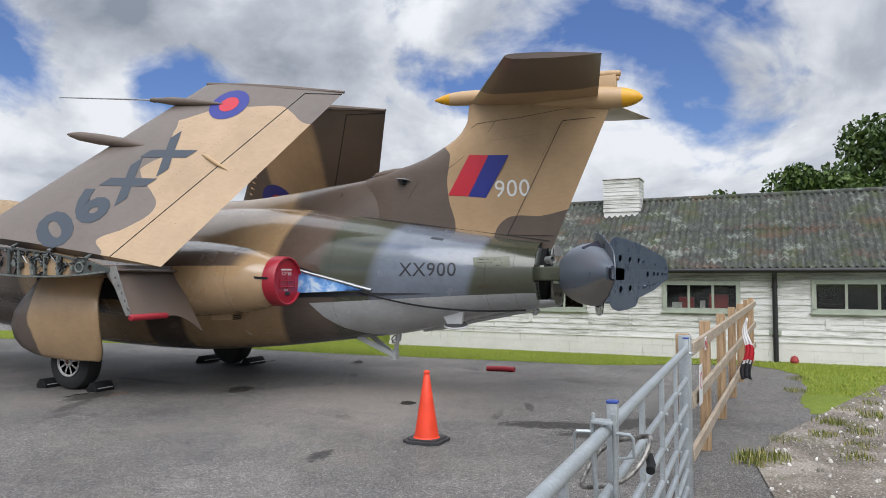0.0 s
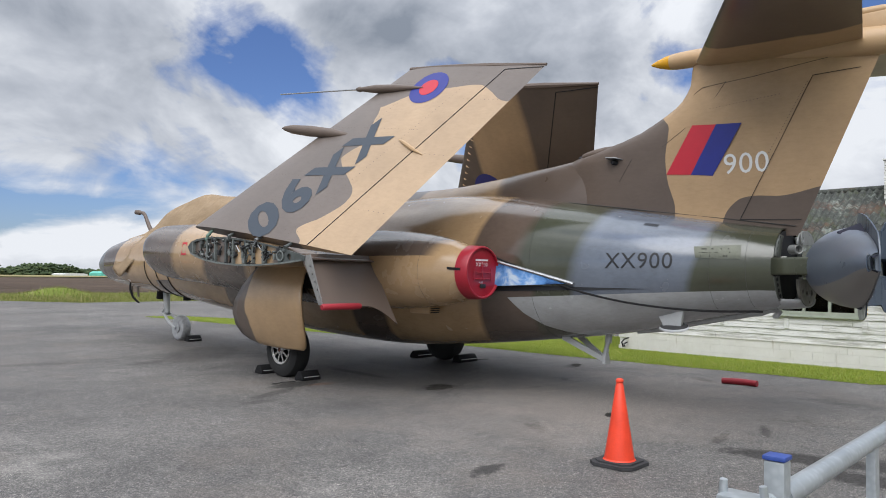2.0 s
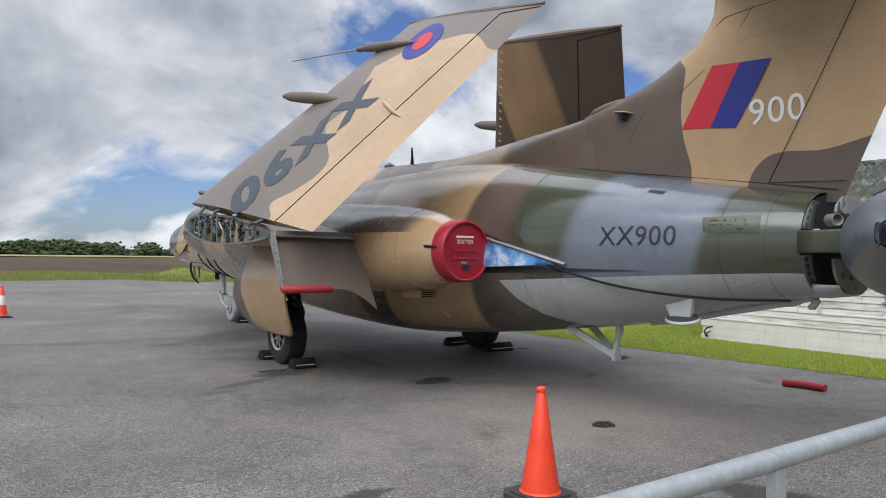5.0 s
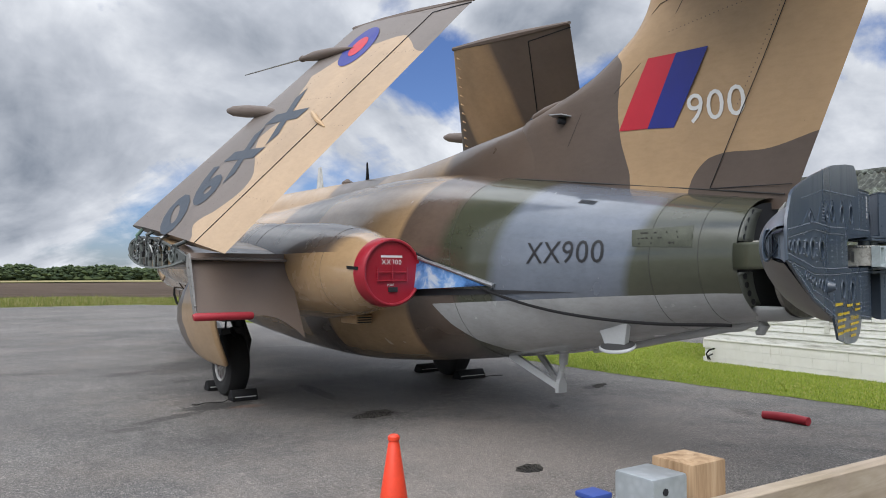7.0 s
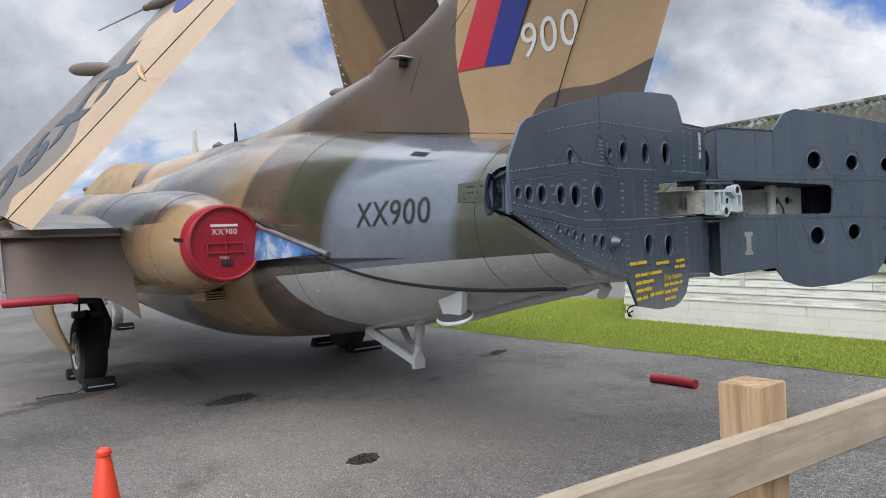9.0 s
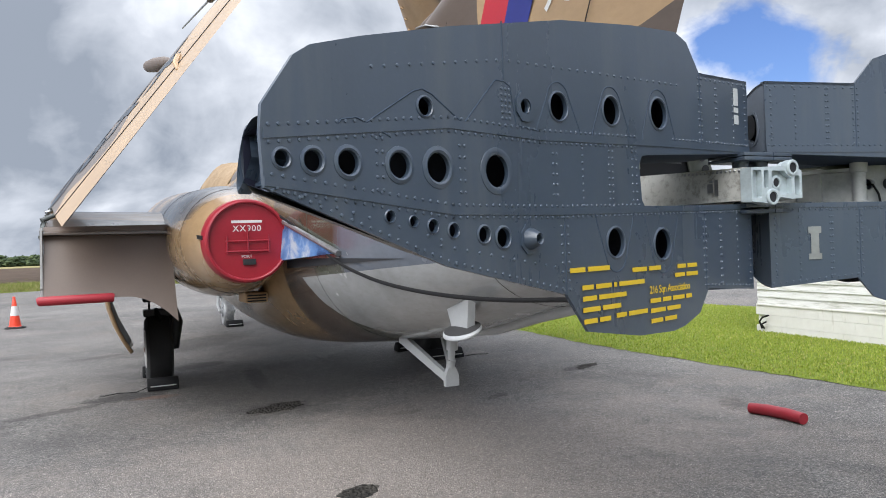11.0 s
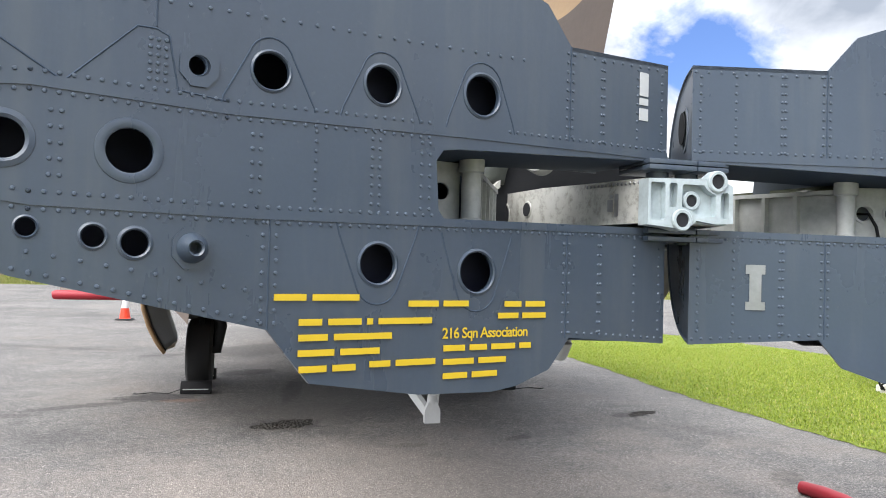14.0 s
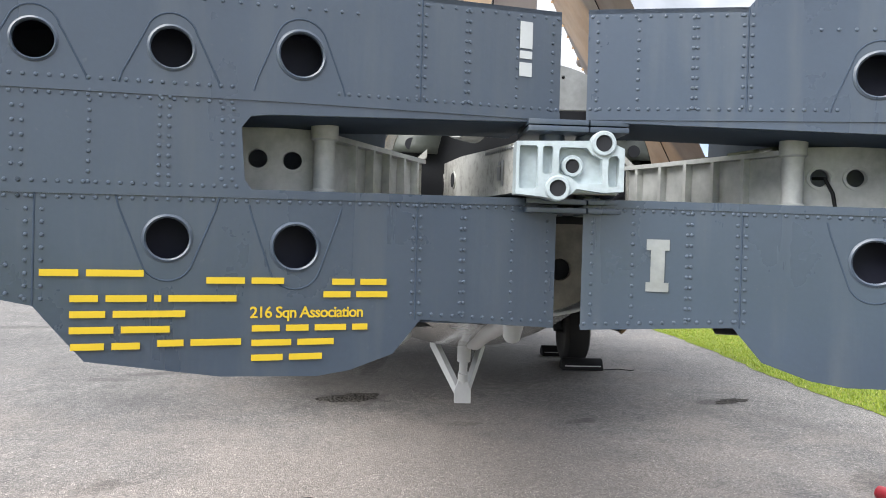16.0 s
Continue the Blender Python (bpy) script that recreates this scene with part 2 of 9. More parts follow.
# ---- materials ----
class Nodes:
    def __init__(self, name):
        self.mat = bpy.data.materials.new(name)
        self.mat.use_nodes = True
        self.t = self.mat.node_tree
        self.bsdf = self.t.nodes["Principled BSDF"]
        self.co = self.t.nodes.new("ShaderNodeTexCoord").outputs["Object"]

    def put(self, v, socket):
        if hasattr(v, "links"):
            self.t.links.new(v, socket)
        else:
            socket.default_value = v

    def noise(self, scale, detail=5.0, rough=0.55, vec=None, dist=0.0, stretch=None):
        n = self.t.nodes.new("ShaderNodeTexNoise")
        n.inputs["Scale"].default_value, n.inputs["Detail"].default_value = scale, detail
        n.inputs["Roughness"].default_value, n.inputs["Distortion"].default_value = rough, dist
        vec = vec or self.co
        if stretch:
            mp = self.t.nodes.new("ShaderNodeMapping")
            mp.inputs["Scale"].default_value = stretch
            self.t.links.new(vec, mp.inputs[0])
            vec = mp.outputs[0]
        self.t.links.new(vec, n.inputs["Vector"])
        return n.outputs[0]

    def voronoi(self, scale, feature="F1"):
        n = self.t.nodes.new("ShaderNodeTexVoronoi")
        n.feature = feature
        n.inputs["Scale"].default_value = scale
        self.t.links.new(self.co, n.inputs["Vector"])
        return n.outputs["Distance"]

    def cells(self, scale):
        n = self.t.nodes.new("ShaderNodeTexVoronoi")
        n.inputs["Scale"].default_value = scale
        self.t.links.new(self.co, n.inputs["Vector"])
        sp = self.t.nodes.new("ShaderNodeSeparateColor")
        self.t.links.new(n.outputs["Color"], sp.inputs[0])
        return sp.outputs[0]

    def voronoi_edge(self, scale):
        n = self.t.nodes.new("ShaderNodeTexVoronoi")
        n.feature = "DISTANCE_TO_EDGE"
        n.inputs["Scale"].default_value = scale
        d = self.t.nodes.new("ShaderNodeVectorMath")
        w = self.t.nodes.new("ShaderNodeTexNoise")
        w.inputs["Scale"].default_value, w.inputs["Detail"].default_value = 1.6, 6.0
        self.t.links.new(self.co, w.inputs["Vector"])
        m = self.t.nodes.new("ShaderNodeVectorMath")
        m.operation = "SCALE"
        m.inputs["Scale"].default_value = 0.9
        self.t.links.new(w.outputs["Color"], m.inputs[0])
        self.t.links.new(self.co, d.inputs[0])
        self.t.links.new(m.outputs[0], d.inputs[1])
        self.t.links.new(d.outputs[0], n.inputs["Vector"])
        return n.outputs["Distance"]

    def math(self, op, a, b=0.0, clamp=False):
        n = self.t.nodes.new("ShaderNodeMath")
        n.operation, n.use_clamp = op, clamp
        self.put(a, n.inputs[0])
        self.put(b, n.inputs[1])
        return n.outputs[0]

    def ramp(self, fac, stops, mode="LINEAR"):
        n = self.t.nodes.new("ShaderNodeValToRGB")
        cr = n.color_ramp
        cr.interpolation = mode
        while len(cr.elements) < len(stops):
            cr.elements.new(1.0)
        for e, (p, c) in zip(cr.elements, stops):
            e.position, e.color = p, (*c, 1) if len(c) == 3 else c
        self.put(fac, n.inputs[0])
        return n.outputs[0]

    def mix(self, fac, a, b, blend="MIX"):
        n = self.t.nodes.new("ShaderNodeMix")
        n.data_type, n.blend_type = "RGBA", blend
        self.put(fac, n.inputs[0])
        for v, s in ((a, n.inputs[6]), (b, n.inputs[7])):
            self.put((*v, 1) if isinstance(v, tuple) and len(v) == 3 else v, s)
        return n.outputs[2]

    def xyz(self):
        n = self.t.nodes.new("ShaderNodeSeparateXYZ")
        self.t.links.new(self.co, n.inputs[0])
        return n.outputs

    def island(self):
        return self.t.nodes.new("ShaderNodeNewGeometry").outputs["Random Per Island"]

    def piece(self):
        return self.t.nodes.new("ShaderNodeObjectInfo").outputs["Random"]

    def bump(self, height, strength=0.2, distance=0.01):
        n = self.t.nodes.new("ShaderNodeBump")
        n.inputs["Strength"].default_value, n.inputs["Distance"].default_value = strength, distance
        self.put(height, n.inputs["Height"])
        self.t.links.new(n.outputs[0], self.bsdf.inputs["Normal"])

    def done(self, colour, rough, metal=0.0, spec=0.5):
        self.put((*colour, 1) if isinstance(colour, tuple) and len(colour) == 3 else colour, self.bsdf.inputs["Base Color"])
        self.put(rough, self.bsdf.inputs["Roughness"])
        self.put(metal, self.bsdf.inputs["Metallic"])
        self.bsdf.inputs["Specular IOR Level"].default_value = spec
        return self.mat


def plain(name, c, rough=0.5, metal=0.0, var=0.18, scale=6.0, fine=60.0, bump=0.08, spec=0.5):
    """A painted or bare surface with broad stains and a fine grain."""
    k = Nodes(name)
    a, b = k.noise(scale, 6, 0.6), k.noise(fine, 3)
    lo = tuple(v * (1 - var) for v in c)
    hi = tuple(min(1, v * (1 + var)) for v in c)
    col = k.ramp(k.math("ADD", k.math("MULTIPLY", a, 0.75), k.math("MULTIPLY", b, 0.25)), [(0.3, lo), (0.7, hi)])
    k.bump(k.math("ADD", b, k.math("MULTIPLY", a, 0.4)), bump, 0.004)
    return k.done(col, k.math("ADD", k.math("MULTIPLY", a, 0.25), rough - 0.12, clamp=True), metal, spec)


TAN, BROWN, GREEN, GREY, PALE = (0.41, 0.272, 0.148), (0.104, 0.076, 0.060), (0.052, 0.057, 0.036), (0.135, 0.157, 0.197), (0.37, 0.382, 0.388)
DARK = (0.041, 0.059, 0.086)


def grime(k, col, amount=0.35):
    """Soft soiling at two scales over a paint."""
    s = k.ramp(k.noise(1.3, 7, 0.62), [(0.35, (1, 1, 1)), (0.75, (1 - amount, 1 - amount, 1 - amount))])
    f = k.ramp(k.noise(26, 5, 0.7, stretch=(1, 0.35, 1)), [(0.42, (1, 1, 1)), (0.8, (0.86, 0.85, 0.83))])
    return k.mix(1.0, k.mix(1.0, col, s, "MULTIPLY"), f, "MULTIPLY")


def camo(name, upper, lower=None, split=0.0, slant=0.25, wobble=0.5, span=(-4.0, 20.0), scale=0.8, belly=None, axis=1, rough=0.36, soft=0.015, coat=0.5):
    """Bands of paint along the aeroplane with wavy edges. upper, lower: (where a colour begins, colour), rising; belly: ramp of y to a height under which the underside's pale grey lies."""
    k = Nodes(name)
    x, y, z = k.xyz()
    along = (x, y, z)[axis]
    wave = k.math("MULTIPLY", k.math("SUBTRACT", k.noise(scale, 1.5, 0.4), 0.5), wobble * 2)
    w = k.math("ADD", k.math("ADD", along, k.math("MULTIPLY", z, slant)), wave)
    fac = k.math("DIVIDE", k.math("SUBTRACT", w, span[0]), span[1] - span[0])

    def stops(rows):
        out = [(0.0, rows[0][1])]
        for (p, c), (_, before) in zip(rows[1:], rows):
            out += [((p - soft - span[0]) / (span[1] - span[0]), before), ((p + soft - span[0]) / (span[1] - span[0]), c)]
        return out

    col = k.ramp(fac, stops(upper))
    if lower:
        under = k.math("LESS_THAN", k.math("ADD", z, k.math("MULTIPLY", wave, 0.15)), split)
        col = k.mix(under, col, k.ramp(fac, stops(lower)))
    if belly:
        top = k.ramp(k.math("DIVIDE", k.math("SUBTRACT", y, span[0]), span[1] - span[0]), [((p - span[0]) / (span[1] - span[0]), (v / 3, v / 3, v / 3)) for p, v in belly[0]])
        fore = k.ramp(k.math("DIVIDE", z, 3.0), [(p / 3, (v / 3, v / 3, v / 3)) for p, v in belly[1]])
        pale = k.math("MULTIPLY", k.math("LESS_THAN", k.math("DIVIDE", z, 3.0), top), k.math("LESS_THAN", k.math("DIVIDE", y, 3.0), fore))
        col = k.mix(pale, col, PALE)
    col = grime(k, col, 0.3)
    k.bump(k.math("ADD", k.noise(2.2, 3), k.math("MULTIPLY", k.noise(55, 4), 0.03)), 0.12, 0.03)
    k.bsdf.inputs["Coat Weight"].default_value, k.bsdf.inputs["Coat Roughness"].default_value = coat, 0.10
    return k.done(col, k.ramp(k.noise(3.0, 5), [(0.3, (rough - 0.09,) * 3), (0.75, (rough + 0.10,) * 3)]), 0.0, 0.7)


M_BODY = camo(
    "camouflage_body",
    [(-4, GREEN), (0.77, GREY), (2.19, GREEN), (3.03, BROWN), (3.83, TAN), (6.1, BROWN), (7.6, TAN), (9.6, BROWN), (11.2, TAN), (14.6, TAN), (15.9, BROWN)],
    [(-4, GREEN), (0.70, GREY), (2.12, GREEN), (2.72, BROWN), (3.52, TAN), (5.35, BROWN), (6.1, TAN), (8.4, BROWN), (10.0, TAN), (12.6, BROWN), (13.4, TAN)],
    split=1.44, slant=0.3, wobble=0.07, rough=0.2, belly=([(-4, 1.50), (-0.4, 1.483), (0.35, 1.45), (1.55, 1.385), (2.67, 1.325), (3.2, 1.28)], [(0.7, 0.9), (0.80, 1.55), (0.88, 2.03), (0.96, 2.27), (1.12, 2.5), (1.30, 2.66), (1.4, 2.75)]))
M_NAC = camo("camouflage_nacelle", [(-4, TAN), (3.98, BROWN), (6.9, TAN), (8.2, BROWN), (9.2, TAN), (11.0, BROWN)], [(-4, TAN), (6.4, BROWN), (7.6, TAN), (8.2, BROWN), (9.6, TAN), (11.0, BROWN)], split=1.86, slant=0.35, wobble=0.22, rough=0.24, soft=0.09)
M_SPINE = camo("camouflage_spine", [(-4, BROWN), (3.6, TAN), (5.2, BROWN), (6.6, TAN), (9.3, BROWN), (10.5, TAN)], slant=0.1, wobble=0.3)
M_TAN = plain("tan_paint", TAN, 0.45, var=0.1, scale=1.5)
M_BROWN = plain("brown_paint", BROWN, 0.5, var=0.12, scale=1.5)
k = Nodes("dark_sea_grey_paint")
a, b = k.noise(2.5, 6, 0.6), k.noise(90, 3)
rain = k.ramp(k.noise(9, 5, 0.65, stretch=(1, 1, 0.09)), [(0.50, (0, 0, 0)), (0.72, (1, 1, 1))])
spots = k.ramp(k.noise(48, 4, 0.7), [(0.66, (0, 0, 0)), (0.72, (1, 1, 1))])
dkc = k.ramp(k.math("ADD", k.math("MULTIPLY", a, 0.75), k.math("MULTIPLY", b, 0.25)), [(0.3, tuple(v * 0.86 for v in DARK)), (0.7, tuple(v * 1.12 for v in DARK))])
dkc = k.mix(k.math("MULTIPLY", rain, 0.22), dkc, (0.13, 0.14, 0.135))
dkc = k.mix(k.math("MULTIPLY", spots, 0.12), dkc, (0.20, 0.20, 0.19))
k.bump(k.math("ADD", b, k.math("MULTIPLY", a, 0.4)), 0.05, 0.004)
M_DARK = k.done(dkc, k.ramp(k.math("ADD", k.math("MULTIPLY", a, 0.6), k.math("MULTIPLY", rain, 0.4)), [(0.25, (0.27,) * 3), (0.75, (0.42,) * 3)]), 0.0, 0.7)
# paler than the petal skin, to paint in part of the heads' highlights
M_RIVET = plain("rivet_heads", (0.068, 0.090, 0.120), 0.34, 0.0, var=0.25, scale=40)
M_PALE = plain("pale_grey_paint", PALE, 0.4, var=0.1)
M_WHITE = plain("off_white_primer", (0.448, 0.456, 0.440), 0.5, var=0.32, scale=9, fine=45)
M_GREYMETAL = plain("bare_metal", (0.360, 0.368, 0.376), 0.35, 0.85, var=0.25, scale=9)
M_RED = plain("red_canvas", (0.288, 0.014, 0.024), 0.55, var=0.22, scale=4, fine=140, bump=0.25)
M_BLACK = plain("black_rubber", (0.012, 0.012, 0.013), 0.75, var=0.3, scale=12, bump=0.2, spec=0.2)
# near black, so openings and gaps carry their shade in the colour
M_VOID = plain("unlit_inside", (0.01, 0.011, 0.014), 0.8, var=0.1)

# ---- ground ----
def sheet(name, outline, z, material, label, cut=None):
    bm = bmesh.new()
    zf = z if callable(z) else (lambda x, y: z)
    vs = [bm.verts.new((x, y, zf(x, y))) for x, y in outline]
    bm.faces.new(vs)
    bmesh.ops.recalc_face_normals(bm, faces=bm.faces)
    for f in bm.faces:
        if f.normal.z < 0:
            f.normal_flip()
    if cut:
        x0, x1, y0, y1, st = cut
        for lo, hi, ax in ((x0, x1, 0), (y0, y1, 1)):
            for i in range(int((hi - lo) / st) + 1):
                co, no = [0, 0, 0], [0, 0, 0]
                co[ax], no[ax] = lo + i * st, 1
                bmesh.ops.bisect_plane(bm, geom=bm.verts[:] + bm.edges[:] + bm.faces[:], plane_co=co, plane_no=no)
        for v in bm.verts:
            v.co.z = zf(v.co.x, v.co.y)
    return tagged(part(name, bm, material), label, name, kind="structure")


def fall(x, y):
    """The ground falls a little towards the hut."""
    return -0.042 * min(max(x - 4.0, 0.0), 4.5)


k = Nodes("asphalt")
gx, gy, gz = k.xyz()
fine, mid, broad = k.noise(190, 2, 0.6), k.noise(14, 6, 0.65), k.noise(0.45, 6, 0.6)
stone, chip = k.voronoi(115), k.cells(95)
blotch = k.noise(2.6, 7, 0.68)
lane = k.noise(0.22, 4, 0.5, stretch=(0.35, 1.4, 1))
base = k.ramp(k.math("ADD", k.math("MULTIPLY", broad, 0.55), k.math("MULTIPLY", lane, 0.45)), [(0.36, (0.138, 0.132, 0.129)), (0.5, (0.187, 0.179, 0.173)), (0.62, (0.240, 0.230, 0.220))])
grit = k.ramp(stone, [(0.08, (2.1, 2.05, 1.98)), (0.3, (0.95, 0.95, 0.95)), (0.6, (0.42, 0.42, 0.42))])
col = k.mix(0.6, base, grit, "MULTIPLY")
col = k.mix(1.0, col, k.ramp(chip, [(0.0, (0.55, 0.55, 0.55)), (0.75, (1.05, 1.05, 1.05)), (0.92, (1.4, 1.38, 1.34))]), "MULTIPLY")
coarse = k.cells(42)
col = k.mix(1.0, col, k.ramp(coarse, [(0.0, (0.82, 0.82, 0.82)), (0.8, (1.04, 1.04, 1.04)), (0.95, (1.22, 1.21, 1.19))]), "MULTIPLY")
col = k.mix(0.5, col, k.ramp(blotch, [(0.34, (0.74, 0.74, 0.75)), (0.5, (1, 1, 1)), (0.68, (1.28, 1.27, 1.25))]), "MULTIPLY")
col = k.mix(0.6, col, k.ramp(mid, [(0.35, (0.72, 0.72, 0.73)), (0.65, (1.25, 1.24, 1.22))]), "MULTIPLY")
crack = k.ramp(k.voronoi_edge(0.55), [(0.0, (1, 1, 1)), (0.006, (0, 0, 0))])
crackmask = k.ramp(k.noise(0.35, 3), [(0.52, (0, 0, 0)), (0.6, (1, 1, 1))])
col = k.mix(k.math("MULTIPLY", k.math("MULTIPLY", crack, crackmask), 0.6), col, (0.03, 0.03, 0.03))
chalk = k.ramp(k.noise(1.3, 9, 0.76), [(0.52, (0, 0, 0)), (0.66, (1, 1, 1))])
scuff = k.ramp(k.math("ADD", k.math("MULTIPLY", gx, -0.10), k.math("MULTIPLY", gy, -0.03)), [(0.42, (0, 0, 0)), (0.60, (1, 1, 1))])
col = k.mix(k.math("MULTIPLY", k.math("MULTIPLY", chalk, 0.55), scuff), col, (0.33, 0.315, 0.29))
dust = k.ramp(k.noise(0.6, 7, 0.66), [(0.50, (0, 0, 0)), (0.66, (1, 1, 1))])
col = k.mix(k.math("MULTIPLY", dust, 0.35), col, (0.195, 0.165, 0.142))
oil = k.ramp(k.noise(0.75, 7, 0.68, stretch=(1, 0.6, 1)), [(0.57, (0, 0, 0)), (0.70, (1, 1, 1))])
col = k.mix(k.math("MULTIPLY", oil, 0.5), col, (0.05, 0.047, 0.046))
# oil, damp and rubber stains, and the belly's shade on the ground painted as two broad patches: x, y, length, width,
# turn, depth, raggedness
STAINS_AND_SHADE = ((-1.72, -1.25, 0.85, 0.24, 104, 0.92, 1.3), (-2.10, -1.85, 0.60, 0.24, 95, 0.92, 1.3), (-1.30, -2.0, 0.60, 0.26, -30, 0.91, 1.3), (-4.03, 0.50, 0.26, 0.10, 8, 0.92, 2.0), (-2.30, 1.25, 0.22, 0.09, 62, 0.92, 2.2),
          (-0.72, -0.58, 0.36, 0.06, 22, 0.78, 2.2), (-1.40, -0.38, 0.30, 0.07, 12, 0.85, 2.2), (-2.30, 5.50, 0.50, 0.28, 10, 0.85, 1.6), (-3.0, 5.03, 0.60, 0.12, 25, 0.59, 1.8), (-1.34, 7.40, 0.50, 0.28, 30, 0.78, 1.6),
          # painted belly shade: the patches at (-0.30, 5.4) and (0.9, 6.1)
          (-0.80, 5.90, 0.95, 0.13, 84, 0.72, 1.4), (-0.30, 5.4, 2.1, 1.5, 60, 0.44, 1.0), (0.9, 6.1, 1.7, 0.9, 80, 0.44, 1.0), (2.70, 4.0, 0.30, 0.14, 20, 0.72, 1.6), (0.06, 2.97, 0.20, 0.08, 10, 0.65, 1.8), (1.10, 3.12, 0.20, 0.08, 30, 0.65, 1.8),
          (2.68, 1.55, 0.34, 0.15, 50, 0.85, 1.5), (-2.25, 1.24, 0.36, 0.05, 40, 0.65, 2.2), (-0.96, 3.90, 0.42, 0.32, 10, 0.65, 1.3), (-1.0, 1.36, 0.30, 0.10, 60, 0.52, 1.6), (-3.52, 4.58, 0.30, 0.12, 0, 0.52, 1.8), (-6.6, 8.6, 1.2, 0.22, 12, 0.45, 1.6), (-4.6, 10.5, 1.6, 0.2, -20, 0.39, 1.6), (-1.15, 10.2, 1.8, 0.75, 48, 0.5, 1.2), (-2.6, 9.4, 0.5, 0.2, 30, 0.45, 1.6))
fray = k.math("SUBTRACT", k.noise(9.0, 9, 0.78), 0.5)
for sx, sy, rx, ry, turn, depth, ragged_ in STAINS_AND_SHADE:
    mp = k.t.nodes.new("ShaderNodeMapping")
    mp.vector_type = "TEXTURE"
    mp.inputs["Location"].default_value = (sx, sy, 0)
    mp.inputs["Rotation"].default_value = (0, 0, radians(turn))
    mp.inputs["Scale"].default_value = (rx, ry, 1000)
    k.t.links.new(k.co, mp.inputs[0])
    ln = k.t.nodes.new("ShaderNodeVectorMath")
    ln.operation = "LENGTH"
    k.t.links.new(mp.outputs[0], ln.inputs[0])
    spread = k.math("ADD", ln.outputs["Value"], k.math("MULTIPLY", fray, ragged_ * 1.5))
    darkening = k.ramp(spread, [(0.70, (depth,) * 3), (1.0, (0, 0, 0))])
    col = k.mix(darkening, col, (0.040, 0.037, 0.035))
# rusty mark beside the wheel chock
mp = k.t.nodes.new("ShaderNodeMapping")
mp.vector_type = "TEXTURE"
mp.inputs["Location"].default_value, mp.inputs["Scale"].default_value = (-2.0, 5.28, 0), (0.30, 0.14, 1000)
k.t.links.new(k.co, mp.inputs[0])
ln = k.t.nodes.new("ShaderNodeVectorMath")
ln.operation = "LENGTH"
k.t.links.new(mp.outputs[0], ln.inputs[0])
col = k.mix(k.ramp(k.math("ADD", ln.outputs["Value"], k.math("MULTIPLY", fray, 1.6)), [(0.3, (0.6,) * 3), (1.1, (0, 0, 0))]), col, (0.17, 0.085, 0.05))
# pale brown dust under the tail, its paleness also painting out the tail's shadow
mp = k.t.nodes.new("ShaderNodeMapping")
mp.vector_type = "TEXTURE"
mp.inputs["Location"].default_value, mp.inputs["Scale"].default_value = (-0.2, 1.5, 0), (3.8, 2.3, 1000)
k.t.links.new(k.co, mp.inputs[0])
ln = k.t.nodes.new("ShaderNodeVectorMath")
ln.operation = "LENGTH"
k.t.links.new(mp.outputs[0], ln.inputs[0])
dust_lift = k.ramp(k.math("ADD", ln.outputs["Value"], k.math("MULTIPLY", k.math("SUBTRACT", k.noise(1.1, 8, 0.7), 0.5), 2.2)), [(0.35, (0.72,) * 3), (1.15, (0, 0, 0))])
col = k.mix(dust_lift, col, k.ramp(stone, [(0.1, (0.45, 0.40, 0.36)), (0.5, (0.195, 0.170, 0.152))]))
# flakes of old white paint
flake = k.ramp(k.noise(3.2, 8, 0.78), [(0.705, (0, 0, 0)), (0.72, (1, 1, 1))])
col = k.mix(k.math("MULTIPLY", flake, scuff), col, (0.62, 0.61, 0.58))
# aggregate: dark pits and pale chippings
col = k.mix(1.0, col, k.ramp(k.cells(150), [(0.0, (0.50, 0.50, 0.50)), (0.35, (0.92, 0.92, 0.92)), (0.85, (1.10, 1.10, 1.09)), (0.97, (1.75, 1.73, 1.70))]), "MULTIPLY")
col = k.mix(1.0, col, k.ramp(k.noise(38, 5, 0.7), [(0.35, (0.80, 0.80, 0.80)), (0.65, (1.18, 1.18, 1.17))]), "MULTIPLY")
k.bump(k.math("ADD", k.math("MULTIPLY", stone, 0.9), k.math("ADD", fine, k.math("MULTIPLY", mid, 1.4))), 0.6, 0.008)
M_ASPHALT = k.done(col, k.ramp(mid, [(0.3, (0.62,) * 3), (0.7, (0.9,) * 3)]), 0, 0.35)

k = Nodes("turf")
a, b, c = k.noise(0.5, 6, 0.6), k.noise(9, 5, 0.7), k.noise(70, 3)
M_TURF = k.done(k.mix(0.5, k.ramp(a, [(0.3, (0.11, 0.135, 0.020)), (0.55, (0.165, 0.20, 0.032)), (0.75, (0.24, 0.245, 0.065))]), k.ramp(k.math("ADD", k.math("MULTIPLY", b, 0.6), k.math("MULTIPLY", c, 0.4)), [(0.35, (0.08, 0.12, 0.016)), (0.65, (0.22, 0.29, 0.043))])), 0.85, 0, 0.2)
k.bump(k.math("ADD", b, c), 0.8, 0.03)

k = Nodes("blades")
r = k.island()
M_BLADE = k.done(k.ramp(r, [(0.0, (0.15, 0.215, 0.022)), (0.5, (0.225, 0.29, 0.032)), (0.85, (0.30, 0.34, 0.055)), (1.0, (0.40, 0.36, 0.14))]), 0.6, 0, 0.3)

